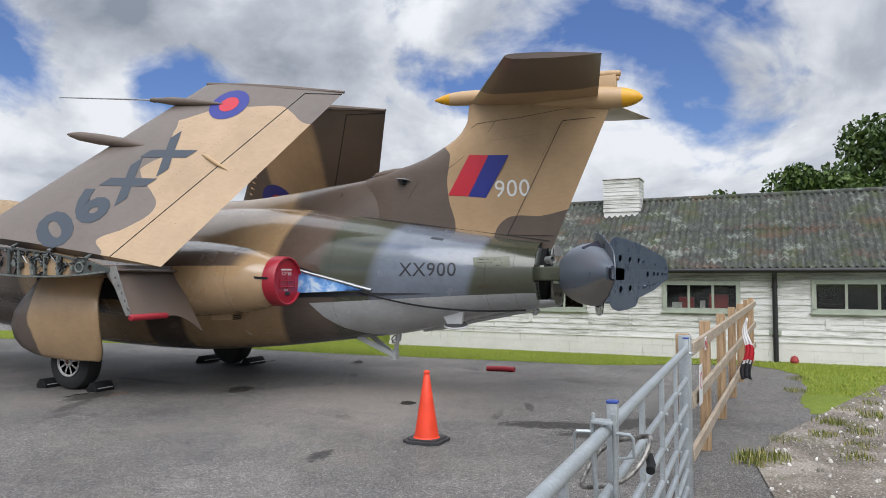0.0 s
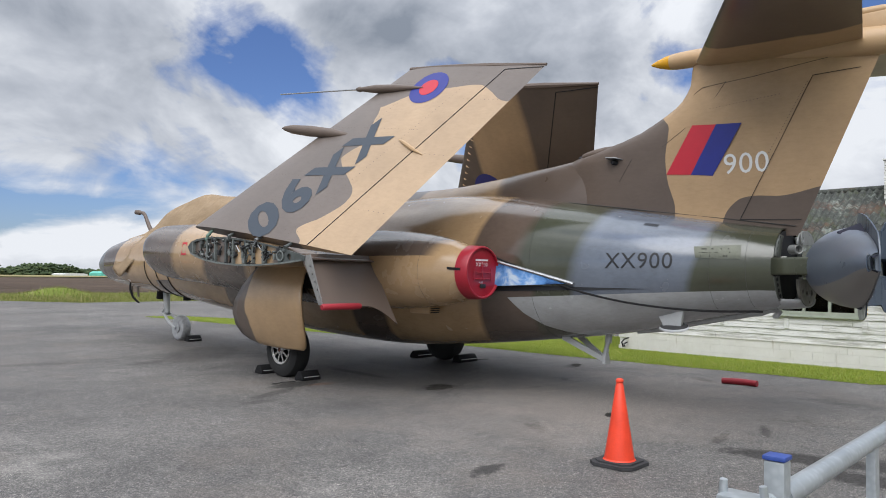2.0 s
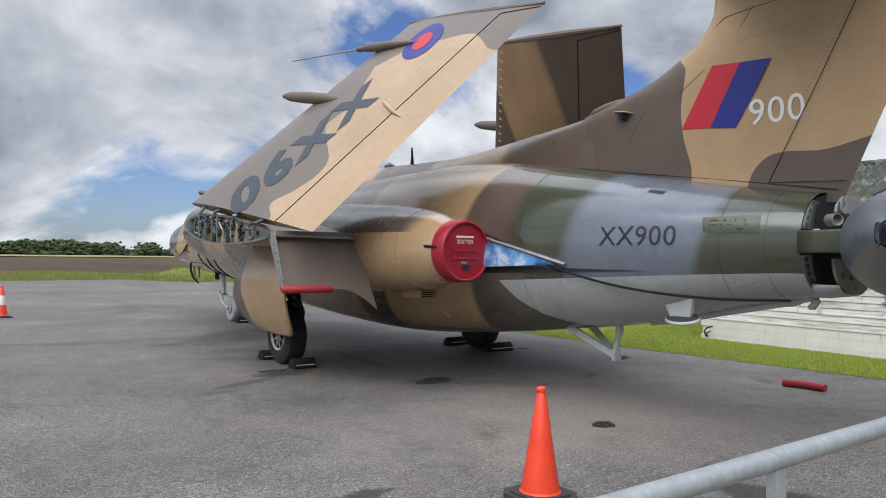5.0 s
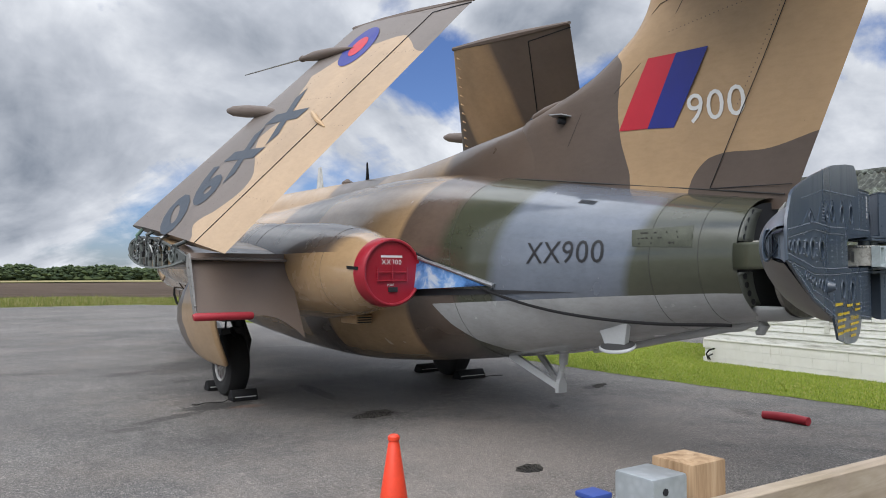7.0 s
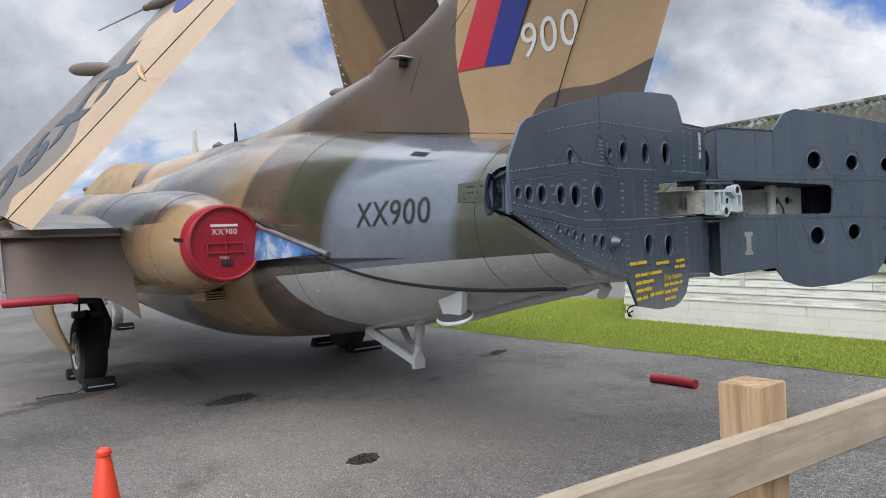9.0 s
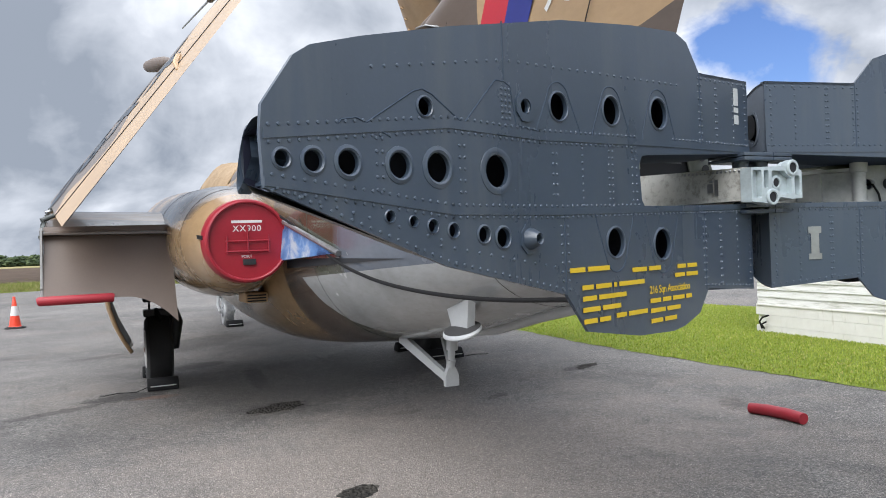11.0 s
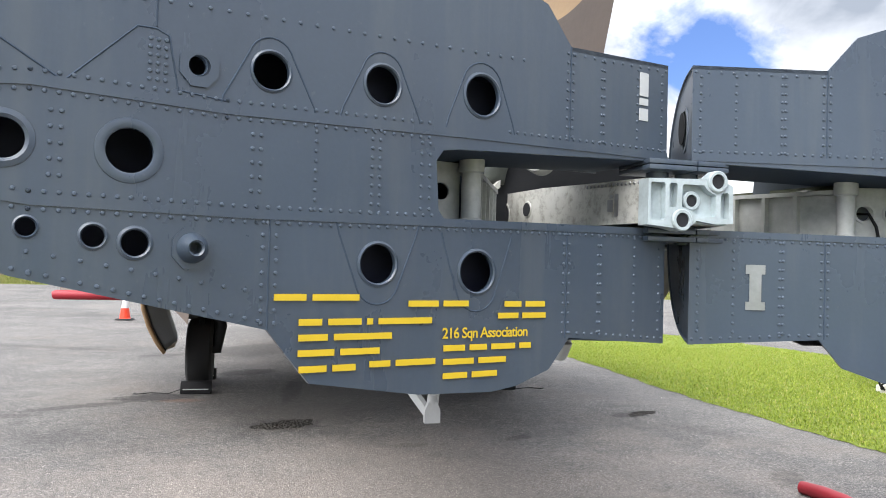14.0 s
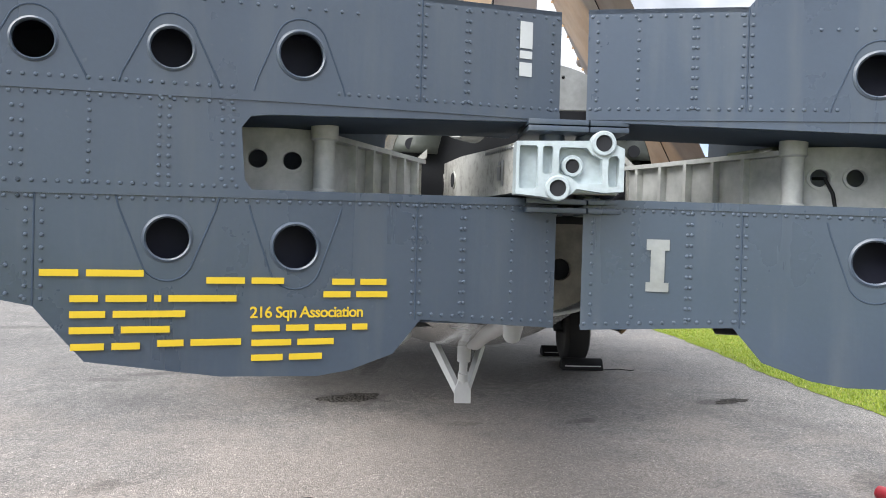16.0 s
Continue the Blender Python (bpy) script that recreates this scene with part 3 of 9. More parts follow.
k = Nodes("ploughed_soil")
a, b = k.noise(0.16, 6, 0.7, stretch=(0.5, 1, 1)), k.noise(1.1, 8, 0.8, stretch=(0.6, 1, 1))
k.bump(b, 1.0, 0.4)
M_SOIL = k.done(k.mix(0.5, k.ramp(a, [(0.35, (0.042, 0.031, 0.024)), (0.65, (0.15, 0.11, 0.083))]), k.ramp(b, [(0.35, (0.022, 0.017, 0.014)), (0.65, (0.17, 0.125, 0.095))])), 0.95, 0, 0.1)
k = Nodes("dry_stubble")
M_STUBBLE = k.done(k.ramp(k.noise(0.4, 6, 0.65), [(0.3, (0.20, 0.18, 0.08)), (0.7, (0.30, 0.26, 0.13))]), 0.9, 0, 0.1)
k = Nodes("gravelly_dirt")
v1, a, b = k.voronoi(38), k.noise(0.9, 7, 0.7), k.noise(55, 4)
dirt = k.ramp(a, [(0.38, (0.10, 0.085, 0.068)), (0.50, (0.22, 0.19, 0.16)), (0.62, (0.42, 0.375, 0.325))])
dirt = k.mix(0.45, dirt, k.ramp(v1, [(0.0, (0.60, 0.56, 0.51)), (0.5, (0.12, 0.10, 0.085))]))
moss = k.ramp(k.noise(1.9, 8, 0.75), [(0.53, (0, 0, 0)), (0.66, (1, 1, 1))])
dirt = k.mix(k.math("MULTIPLY", moss, 0.6), dirt, (0.10, 0.105, 0.04))
k.bump(k.math("ADD", k.math("SUBTRACT", 1.0, v1), b), 0.9, 0.02)
M_DIRT = k.done(dirt, 0.92, 0, 0.2)

def wandering(outline, step, wander):
    """The outline again in short steps that wander a little."""
    r = random.Random(31)
    out = []
    for (xa, ya), (xb, yb) in zip(outline, outline[1:] + outline[:1]):
        n = max(1, min(60, int(math.hypot(xb - xa, yb - ya) / step)))
        for i in range(n):
            out.append((xa + (xb - xa) * i / n + r.uniform(-wander, wander), ya + (yb - ya) * i / n + r.uniform(-wander, wander)))
    return out


ground = sheet("ground", [(-1900, -1900), (1900, -1900), (1900, 1900), (-1900, 1900)], -0.30, M_TURF, "wide flat grassland reaching to the horizon")
sheet("apron", [(-90, -12.0), (-90, 41), (60, 41), (60, 4.5), (9.0, 4.5), (9.0, -12.0), (-60, -12.0)], fall, M_ASPHALT, "worn grey asphalt apron with stains and cracks", cut=(3.5, 9.0, -9.0, 13.0, 0.5))
sheet("verge", [(-400, 41), (-400, 60), (400, 60), (400, 41)], lambda x, y: fall(x, y) + 0.012, M_TURF, "strip of long grass at the edge of the apron", cut=(4.0, 8.6, 41, 42, 4.5))
sheet("ploughed_field", [(-600, 60), (-600, 226), (600, 226), (600, 60)], lambda x, y: fall(x, y) + 0.03, M_SOIL, "bare brown ploughed field", cut=(4.0, 8.6, 60, 61, 4.5))
sheet("stubble_field", [(-700, 225), (-700, 345), (700, 345), (700, 225)], 0.06, M_STUBBLE, "pale dry stubble beyond the ploughed field")

LAWN = [(4.22, -0.4), (4.25, 1.2), (4.12, 2.7), (4.02, 4.4), (4.0, 5.6), (4.14, 7.2), (4.18, 9.0), (4.1, 10.6), (3.95, 14), (3.75, 19), (3.55, 22.6), (5.2, 22.8), (8.0, 19), (10.4, 14.7), (10.85, 12.5), (11.2, 10.5), (11.6, 7.0),
        (11.8, 5.4), (7.95, 5.7), (7.7, 3), (7.4, -1.5), (7.2, -4.2), (7.0, -6.5), (4.9, -5.7), (2.8, -4.95), (0.9, -4.85), (0.25, -4.35), (0.15, -3.95), (1.0, -3.86), (2.3, -3.98), (4.0, -3.95), (5.2, -3.6), (5.9, -3.1), (5.4, -1.8), (4.6, -1.0)]
lawn = sheet("lawn", wandering(LAWN, 0.16, 0.04), lambda x, y: fall(x, y) + 0.005, M_TURF, "short bright green grass strip beside the white hut", cut=(3.5, 9.0, -6.5, 23.0, 0.5))
DIRT = [(-9.5, -4.7), (-6.8, -4.3), (-3.9, -3.5), (-2.6, -3.32), (-1.4, -3.55), (-0.5, -3.85), (0.3, -4.1), (2.8, -4.9), (6.5, -6.2), (8.8, -7.2), (8.8, -11.9), (-14, -11.9), (-14, -5.2)]
sheet("dirt_track", DIRT, lambda x, y: fall(x, y) + 0.014, M_DIRT, "stony dirt with weeds outside the fence")


def inside(poly, x, y):
    hit = False
    for (xa, ya), (xb, yb) in zip(poly, poly[1:] + poly[:1]):
        if (ya > y) != (yb > y) and x < (xb - xa) * (y - ya) / (yb - ya) + xa:
            hit = not hit
    return hit


def blades(name, count, area, keep, height, z0, label, rng, wide=0.10, material=None):
    """Grass as many bent blades in one mesh."""
    x0, x1, y0, y1 = area
    pts = []
    while len(pts) < count:
        x, y = rng.uniform(x0, x1), rng.uniform(y0, y1)
        if keep(x, y):
            pts.append((x, y))
    P = np.array(pts)
    n = len(P)
    h = height * rng.uniform(0.45, 1.25, n)
    a = rng.uniform(0, 2 * math.pi, n)
    w = h * wide + 0.004
    lean = rng.uniform(0.1, 0.6, n) * h
    z = np.array([z0(x, y) for x, y in pts])
    dx, dy = np.cos(a), np.sin(a)
    V = np.zeros((n, 5, 3))
    for i, (sd, fh, fl) in enumerate(((-1, 0, 0), (1, 0, 0), (-0.7, 0.55, 0.3), (0.7, 0.55, 0.3), (0, 1, 1))):
        V[:, i, 0] = P[:, 0] + sd * w * dx - dy * lean * fl
        V[:, i, 1] = P[:, 1] + sd * w * dy + dx * lean * fl
        V[:, i, 2] = z + h * fh
    base = np.arange(n) * 5
    faces = [(b, b + 1, b + 3, b + 2) for b in base] + [(b + 2, b + 3, b + 4) for b in base]
    me = bpy.data.meshes.new(name)
    me.from_pydata(V.reshape(-1, 3).tolist(), [], [tuple(int(i) for i in f) for f in faces])
    me.materials.append(material or M_BLADE)
    return tagged(new(name, me), label, "grass", kind="stuff")


rng = np.random.default_rng(4)
blades("lawn_grass", 145000, (1.8, 11.5, -6.5, 23), lambda x, y: inside(LAWN, x, y) and (y < 12 or rng.random() < 0.5), 0.026, lambda x, y: fall(x, y) + 0.01, "short bright green grass blades of the lawn strip", rng)
k = Nodes("rough_blades")
M_ROUGH = k.done(k.ramp(k.island(), [(0.0, (0.075, 0.10, 0.018)), (0.4, (0.14, 0.165, 0.032)), (0.7, (0.22, 0.21, 0.07)), (1.0, (0.34, 0.29, 0.16))]), 0.7, 0, 0.2)


def mound(x, y):
    return 0.62 * math.exp(-((x - 12.0) / 1.9) ** 2 - ((y - 54.5) / 2.2) ** 2)


bm = bmesh.new()
grid_patch(bm, 0, 1, 0, 1, 24, 20, lambda u, v: (6.5 + 11 * u, 49.5 + 10 * v, fall(6.5 + 11 * u, 49.5 + 10 * v) + mound(6.5 + 11 * u, 49.5 + 10 * v) - 0.01))
bmesh.ops.recalc_face_normals(bm, faces=bm.faces)
tagged(part("grass_mound", bm, M_TURF), "low overgrown mound at the field edge", "mound", kind="structure")
blades("verge_grass", 150000, (-45, 60, 41, 61), lambda x, y: y < 41.1 + 20 * rng.random() ** 1.1, 0.17, lambda x, y: fall(x, y) + mound(x, y), "long rough grass along the apron edge", rng, 0.05, M_ROUGH)
blades("seed_heads", 9000, (-45, 60, 42, 61.5), lambda x, y: y < 44 + 18 * rng.random() ** 0.6, 0.36, lambda x, y: fall(x, y) + mound(x, y), "taller yellowed stems in the rough verge", rng, 0.016, M_ROUGH)
WEEDS = [(-2.75, -3.30, 0.10), (-2.55, -3.36, 0.09), (-2.5, -3.5, 0.06), (-1.2, -4.0, 0.05), (-0.9, -4.4, 0.06), (-1.6, -4.3, 0.04), (-0.4, -4.1, 0.07), (0.2, -4.6, 0.07), (-2.2, -4.2, 0.05), (3.4, -3.9, 0.06), (2.0, -3.8, 0.05), (-1.6, -3.6, 0.03), (0.6, -4.4, 0.03), (1.2, -4.7, 0.035), (-0.5, -4.3, 0.03), (-0.2, -5.0, 0.035)]
for wx0, wy0, wh in WEEDS:
    blades("weed_tuft", 110, (wx0 - 0.25, wx0 + 0.25, wy0 - 0.2, wy0 + 0.2), lambda x, y: ((x - wx0) / 0.25) ** 2 + ((y - wy0) / 0.2) ** 2 < rng.random(), wh, lambda x, y: 0.014, "rough tuft of weeds at the fence foot", rng, 0.03, M_ROUGH)

# loose stones on the dirt
bm = bmesh.new()
for i in range(2600):
    x, y = rng.uniform(-4.5, 4.5), rng.uniform(-6.5, -3.3)
    if not inside(DIRT, x, y):
        continue
    r = 0.005 + 0.022 * rng.random() ** 4
    m = Matrix.Translation((x, y, fall(x, y) + 0.014 + r * 0.3)) @ Euler(rng.uniform(0, 6, 3)).to_matrix().to_4x4() @ Matrix.Diagonal((r * 1.3, r, r * 0.7, 1))
    bmesh.ops.create_icosphere(bm, subdivisions=1, radius=1, matrix=m)
k = Nodes("loose_stones")
M_STONES = k.done(k.ramp(k.island(), [(0, (0.16, 0.14, 0.12)), (0.6, (0.38, 0.35, 0.31)), (1, (0.62, 0.60, 0.56))]), 0.9)
tagged(part("loose_stones", bm, M_STONES, smooth=False), "small pale loose stones on the dirt", "stones", kind="stuff")

# broken patches in the asphalt
k = Nodes("broken_asphalt")
v1, a = k.voronoi(30), k.noise(6, 6, 0.7)
k.bump(k.math("ADD", v1, a), 1.0, 0.03)
M_HOLE = k.done(k.mix(0.5, k.ramp(a, [(0.35, (0.022, 0.021, 0.019)), (0.7, (0.09, 0.082, 0.07))]), k.ramp(v1, [(0, (0.11, 0.10, 0.088)), (0.5, (0.016, 0.015, 0.014))])), 0.95, 0, 0.2)


def ragged(name, x, y, rx, ry, turn, material, label, depth, seed, rough=0.35):
    r = random.Random(seed)
    ph = [r.uniform(0, 6.28) for _ in range(5)]
    bm = bmesh.new()
    rings = []
    n = 44
    for f, z in ((1.0, 0.002), (0.9, 0.0045), (0.6, 0.0045), (0.25, 0.0045)):
        ring = []
        for i in range(n):
            a = 2 * math.pi * i / n
            w = 1 + rough * (0.5 * math.sin(2 * a + ph[0]) + 0.3 * math.sin(3 * a + ph[1]) + 0.25 * math.sin(7 * a + ph[2]) + 0.15 * math.sin(13 * a + ph[3]))
            px, py = rx * w * f * math.cos(a), ry * w * f * math.sin(a)
            X, Y = x + px * math.cos(turn) - py * math.sin(turn), y + px * math.sin(turn) + py * math.cos(turn)
            ring.append((X, Y, fall(X, Y) + z + depth * r.uniform(-0.3, 1) * (1 - f)))
        rings.append(ring)
    loop_faces(bm, rings, caps=(False, True))
    for f in bm.faces:
        if f.normal.z < 0:
            f.normal_flip()
    return tagged(part(name, bm, material), label, name.replace("_", " "))


ragged("pothole", -0.96, 3.91, 0.27, 0.20, 0.3, M_HOLE, "shallow crumbled pothole in the asphalt", 0.02, 1)
ragged("pothole", -1.06, 1.02, 0.15, 0.11, 0.2, M_HOLE, "small round crumbled pothole in the asphalt", 0.02, 2, 0.2)
ragged("pothole", 2.85, 4.05, 0.20, 0.10, 0.5, M_HOLE, "small crumbled dip in the asphalt", 0.01, 3)

# ---- the white hut ----
def wall_pt(y, z=0.0, off=0.0):
    """A point of the hut's long wall; off: metres in front of it."""
    return Vector((7.46 + 0.069 * y - off, y, z))


k = Nodes("white_boards")
a, b = k.noise(1.2, 7, 0.65, stretch=(1, 0.35, 2.2)), k.noise(14, 6, 0.7, stretch=(1, 0.15, 2))
dirt = k.ramp(k.math("ADD", k.math("MULTIPLY", a, 0.5), k.math("MULTIPLY", b, 0.5)), [(0.40, (0.72, 0.72, 0.71)), (0.48, (0.64, 0.64, 0.615)), (0.54, (0.40, 0.40, 0.36)), (0.62, (0.16, 0.16, 0.125))])
col = k.mix(0.22, dirt, k.mix(k.piece(), (0.72, 0.71, 0.69), (0.54, 0.53, 0.50)))
k.bump(b, 0.35, 0.006)
M_BOARD = k.done(col, 0.7, 0, 0.3)
k = Nodes("white_blocks")
a, b = k.noise(2.2, 7, 0.7), k.noise(30, 5, 0.7)
streak = k.ramp(k.noise(5, 6, 0.7, stretch=(1, 1.6, 0.25)), [(0.60, (0.68, 0.665, 0.63)), (0.72, (0.36, 0.315, 0.24))])
k.bump(k.math("ADD", a, b), 0.5, 0.01)
M_BLOCK = k.done(k.mix(0.35, streak, k.ramp(a, [(0.35, (0.71, 0.70, 0.67)), (0.7, (0.49, 0.475, 0.425))])), 0.85, 0, 0.2)
k = Nodes("lichened_roof_sheet")
a, b, c = k.noise(1.6, 7, 0.68), k.noise(7, 7, 0.72, stretch=(0.7, 1.4, 0.7)), k.noise(34, 5, 0.7)
base = k.ramp(b, [(0.30, (0.030, 0.032, 0.030)), (0.50, (0.060, 0.064, 0.058)), (0.62, (0.105, 0.115, 0.10)), (0.74, (0.26, 0.28, 0.25))])
moss = k.ramp(a, [(0.50, (0, 0, 0)), (0.62, (1, 1, 1))])
rust = k.ramp(k.noise(1.5, 7, 0.7, stretch=(1.6, 0.5, 1)), [(0.53, (0, 0, 0)), (0.63, (1, 1, 1))])
lichen = k.ramp(k.noise(2.0, 8, 0.72, stretch=(1.2, 0.8, 1)), [(0.57, (0, 0, 0)), (0.63, (1, 1, 1))])
col = k.mix(k.math("MULTIPLY", moss, 0.75), base, k.ramp(c, [(0.3, (0.02, 0.028, 0.014)), (0.7, (0.10, 0.115, 0.055))]))
col = k.mix(k.math("MULTIPLY", rust, 0.65), col, (0.11, 0.062, 0.045))
col = k.mix(k.math("MULTIPLY", lichen, 0.6), col, (0.24, 0.27, 0.24))
k.bump(k.math("ADD", b, c), 0.35, 0.015)
M_ROOF = k.done(col, 0.92, 0, 0.2)
M_FRAME = plain("weathered_green_frame", (0.336, 0.368, 0.304), 0.6, var=0.2)
M_GUTTER = plain("black_gutter", (0.015, 0.015, 0.016), 0.45, var=0.2)
k = Nodes("window_glass")
k.bsdf.inputs["Transmission Weight"].default_value = 1.0
M_GLASS = k.done((0.75, 0.80, 0.80), 0.04)
# room colour near black: the dimness behind the panes is painted in
M_ROOM = plain("painted_room_dimness", (0.012, 0.013, 0.014), 0.8)
M_REDTHING = plain("red_box", (0.256, 0.024, 0.024), 0.6)
M_CREAM = plain("cream_box", (0.480, 0.464, 0.416), 0.7)

hut = thing("hut", "long low white weatherboarded hut with a mossy corrugated roof", "building")
Y0, Y1 = -16.0, 5.98
WIN = [(-2.86, -1.335, 0.96, 1.53), (-6.1, -4.36, 0.99, 1.56), (0.55, 2.05, 0.93, 1.51)]


def wall_slab(bm, ya, yb, za, zb, off, thick):
    pts = [wall_pt(y, z, o) for y in (ya, yb) for z in (za, zb) for o in (off, off - thick)]
    vs = [bm.verts.new(p) for p in pts]
    for f in ((0, 1, 3, 2), (4, 6, 7, 5), (0, 4, 5, 1), (2, 3, 7, 6), (0, 2, 6, 4), (1, 5, 7, 3)):
        bm.faces.new([vs[i] for i in f])
    bmesh.ops.recalc_face_normals(bm, faces=bm.faces)


# wall core with openings
bm = bmesh.new()
ws = sorted(WIN)
edges = [Y0] + [v for w in ws for v in w[:2]] + [Y1]
for i in range(0, len(edges), 2):
    wall_slab(bm, edges[i], edges[i + 1], -0.25, 1.90, 0.0, 0.14)
for ya, yb, za, zb in ws:
    wall_slab(bm, ya, yb, -0.25, za, 0.0, 0.14)
    wall_slab(bm, ya, yb, zb, 1.90, 0.0, 0.14)
part("wall", bm, M_BOARD, hut)
bm = bmesh.new()
c0, c1 = wall_pt(Y1), wall_pt(Y1) + Vector((5.0, -0.345, 0))
slab(bm, [(0, -0.25), (5.0, -0.25), (5.0, 1.9), (2.5, 3.62), (0, 1.9)], 0.12, lambda u, v, d: Vector((c0.x + u, c0.y - 0.069 * u - d, v)))
part("gable_wall", bm, M_BOARD, hut)
bm = bmesh.new()
wall_slab(bm, Y0, Y1, -0.25, 1.9, -5.0, 0.12)
wall_slab(bm, Y0, Y0 + 0.12, -0.25, 1.9, 0.0, 5.0)
part("back_wall", bm, M_BOARD, hut)

# boards, lapped
rng = random.Random(8)
z = 0.31
rows = []
while z < 1.86:
    h = 0.148
    cuts = [Y1]
    while cuts[-1] > Y0:
        cuts.append(max(Y0, cuts[-1] - rng.uniform(2.2, 3.6)))
    for yb, ya in zip(cuts, cuts[1:]):
        spans = [(ya + 0.004, yb - 0.004)]
        for wa, wb, za, zb in WIN:
            if z + h > za - 0.05 and z < zb + 0.05:
                nxt = []
                for p, q in spans:
                    if q <= wa - 0.06 or p >= wb + 0.06:
                        nxt.append((p, q))
                        continue
                    if p < wa - 0.06:
                        nxt.append((p, wa - 0.06))
                    if q > wb + 0.06:
                        nxt.append((wb + 0.06, q))
                spans = nxt
        rows += [(p, q, z, min(z + h, 1.88)) for p, q in spans if q - p > 0.05]
    z += 0.13
for p, q, za, zb in rows:
    bm = bmesh.new()
    lo, hi = rng.uniform(0.020, 0.030), 0.006
    vs = [bm.verts.new(wall_pt(y, zz, o)) for y in (p, q) for zz, o in ((za, lo), (zb, hi), (zb, 0.001), (za, 0.001))]
    for f in ((0, 1, 5, 4), (1, 2, 6, 5), (0, 4, 7, 3), (0, 3, 2, 1), (4, 5, 6, 7)):
        bm.faces.new([vs[i] for i in f])
    bmesh.ops.recalc_face_normals(bm, faces=bm.faces)
    part("board", bm, M_BOARD, hut, smooth=False)
# block plinth
for course, (za, zb) in enumerate(((-0.26, -0.05), (-0.047, 0.135), (0.138, 0.30))):
    y = Y1 + 0.02 - 0.22 * (course % 2)
    while y > -9:
        ya = max(-9, y - 0.44)
        bm = bmesh.new()
        wall_slab(bm, ya + 0.0015, y - 0.0015, za, zb, 0.035 + rng.uniform(-0.001, 0.001), 0.05)
        part("block", bm, M_BLOCK, hut, smooth=False)
        y = ya
bm = bmesh.new()
wall_slab(bm, Y0, -9, -0.25, 0.3, 0.035, 0.05)
wall_slab(bm, Y0, Y1, 0.295, 0.318, 0.05, 0.05)
part("plinth_ledge", bm, M_BLOCK, hut)
# small upright battens on the boards
for y in (3.3, 1.9, 0.4, -0.55, -2.1, -4.6, -7.2):
    bm = bmesh.new()
    wall_slab(bm, y - 0.045, y + 0.045, 0.60, 0.80, 0.045, 0.03)
    part("batten", bm, M_BOARD, hut, smooth=False)
# windows
for ya, yb, za, zb in WIN:
    bm = bmesh.new()
    for p, q, r, t in ((ya - 0.06, yb + 0.06, zb - 0.03, zb + 0.06), (ya - 0.06, yb + 0.06, za - 0.06, za + 0.03), (ya - 0.06, ya + 0.03, za, zb), (yb - 0.03, yb + 0.06, za, zb)):
        wall_slab(bm, p, q, r, t, 0.055, 0.10)
    win = part("window", bm, M_FRAME, hut)
    n = 3
    for i in range(1, n):
        bm = bmesh.new()
        y = ya + (yb - ya) * i / n
        wall_slab(bm, y - 0.025, y + 0.025, za, zb, 0.04, 0.06)
        part("mullion", bm, M_FRAME, win)
    for i in range(n):
        bm = bmesh.new()
        wall_slab(bm, ya + (yb - ya) * i / n + 0.02, ya + (yb - ya) * (i + 1) / n - 0.02, za + 0.02, zb - 0.02, -0.005, 0.005)
        pane = part("pane", bm, M_GLASS, win)
        pane.visible_shadow = False
    bm = bmesh.new()
    wall_slab(bm, ya - 0.10, yb + 0.10, za - 0.085, za - 0.06, 0.085, 0.10)
    part("sill", bm, M_FRAME, win)
    bm = bmesh.new()
    wall_slab(bm, ya - 0.14, yb + 0.14, zb + 0.10, zb + 0.135, 0.07, 0.08)
    part("drip_board", bm, M_FRAME, win)
# added backing behind the windows, dark by colour in place of an unlit room
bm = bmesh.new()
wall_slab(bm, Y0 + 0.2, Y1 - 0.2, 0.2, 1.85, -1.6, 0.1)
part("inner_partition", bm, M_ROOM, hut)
for y, w, h, m, nm in ((-1.75, 0.32, 0.24, M_REDTHING, "red_storage_box"), (-2.45, 0.40, 0.30, M_REDTHING, "red_storage_box"), (-1.55, 0.22, 0.12, M_CREAM, "cream_carton"), (-2.1, 0.1, 0.16, M_CREAM, "cream_carton")):
    bm = bmesh.new()
    wall_slab(bm, y - w / 2, y + w / 2, 0.98, 0.98 + h, -0.35, 0.25)
    tagged(part(nm, bm, m), ("red box" if m is M_REDTHING else "pale carton") + " standing on a ledge inside the hut window", "box")
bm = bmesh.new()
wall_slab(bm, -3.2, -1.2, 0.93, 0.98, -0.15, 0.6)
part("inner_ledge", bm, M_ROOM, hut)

# corrugated roof: front slope in sheets, back slope behind
def roof_pt(y, f, lift=0.0):
    """f: 0 at the eaves, 1 at the ridge."""
    e = wall_pt(y)
    return Vector((e.x - 0.30 + 2.80 * f, y, 1.845 + 1.80 * f + lift))


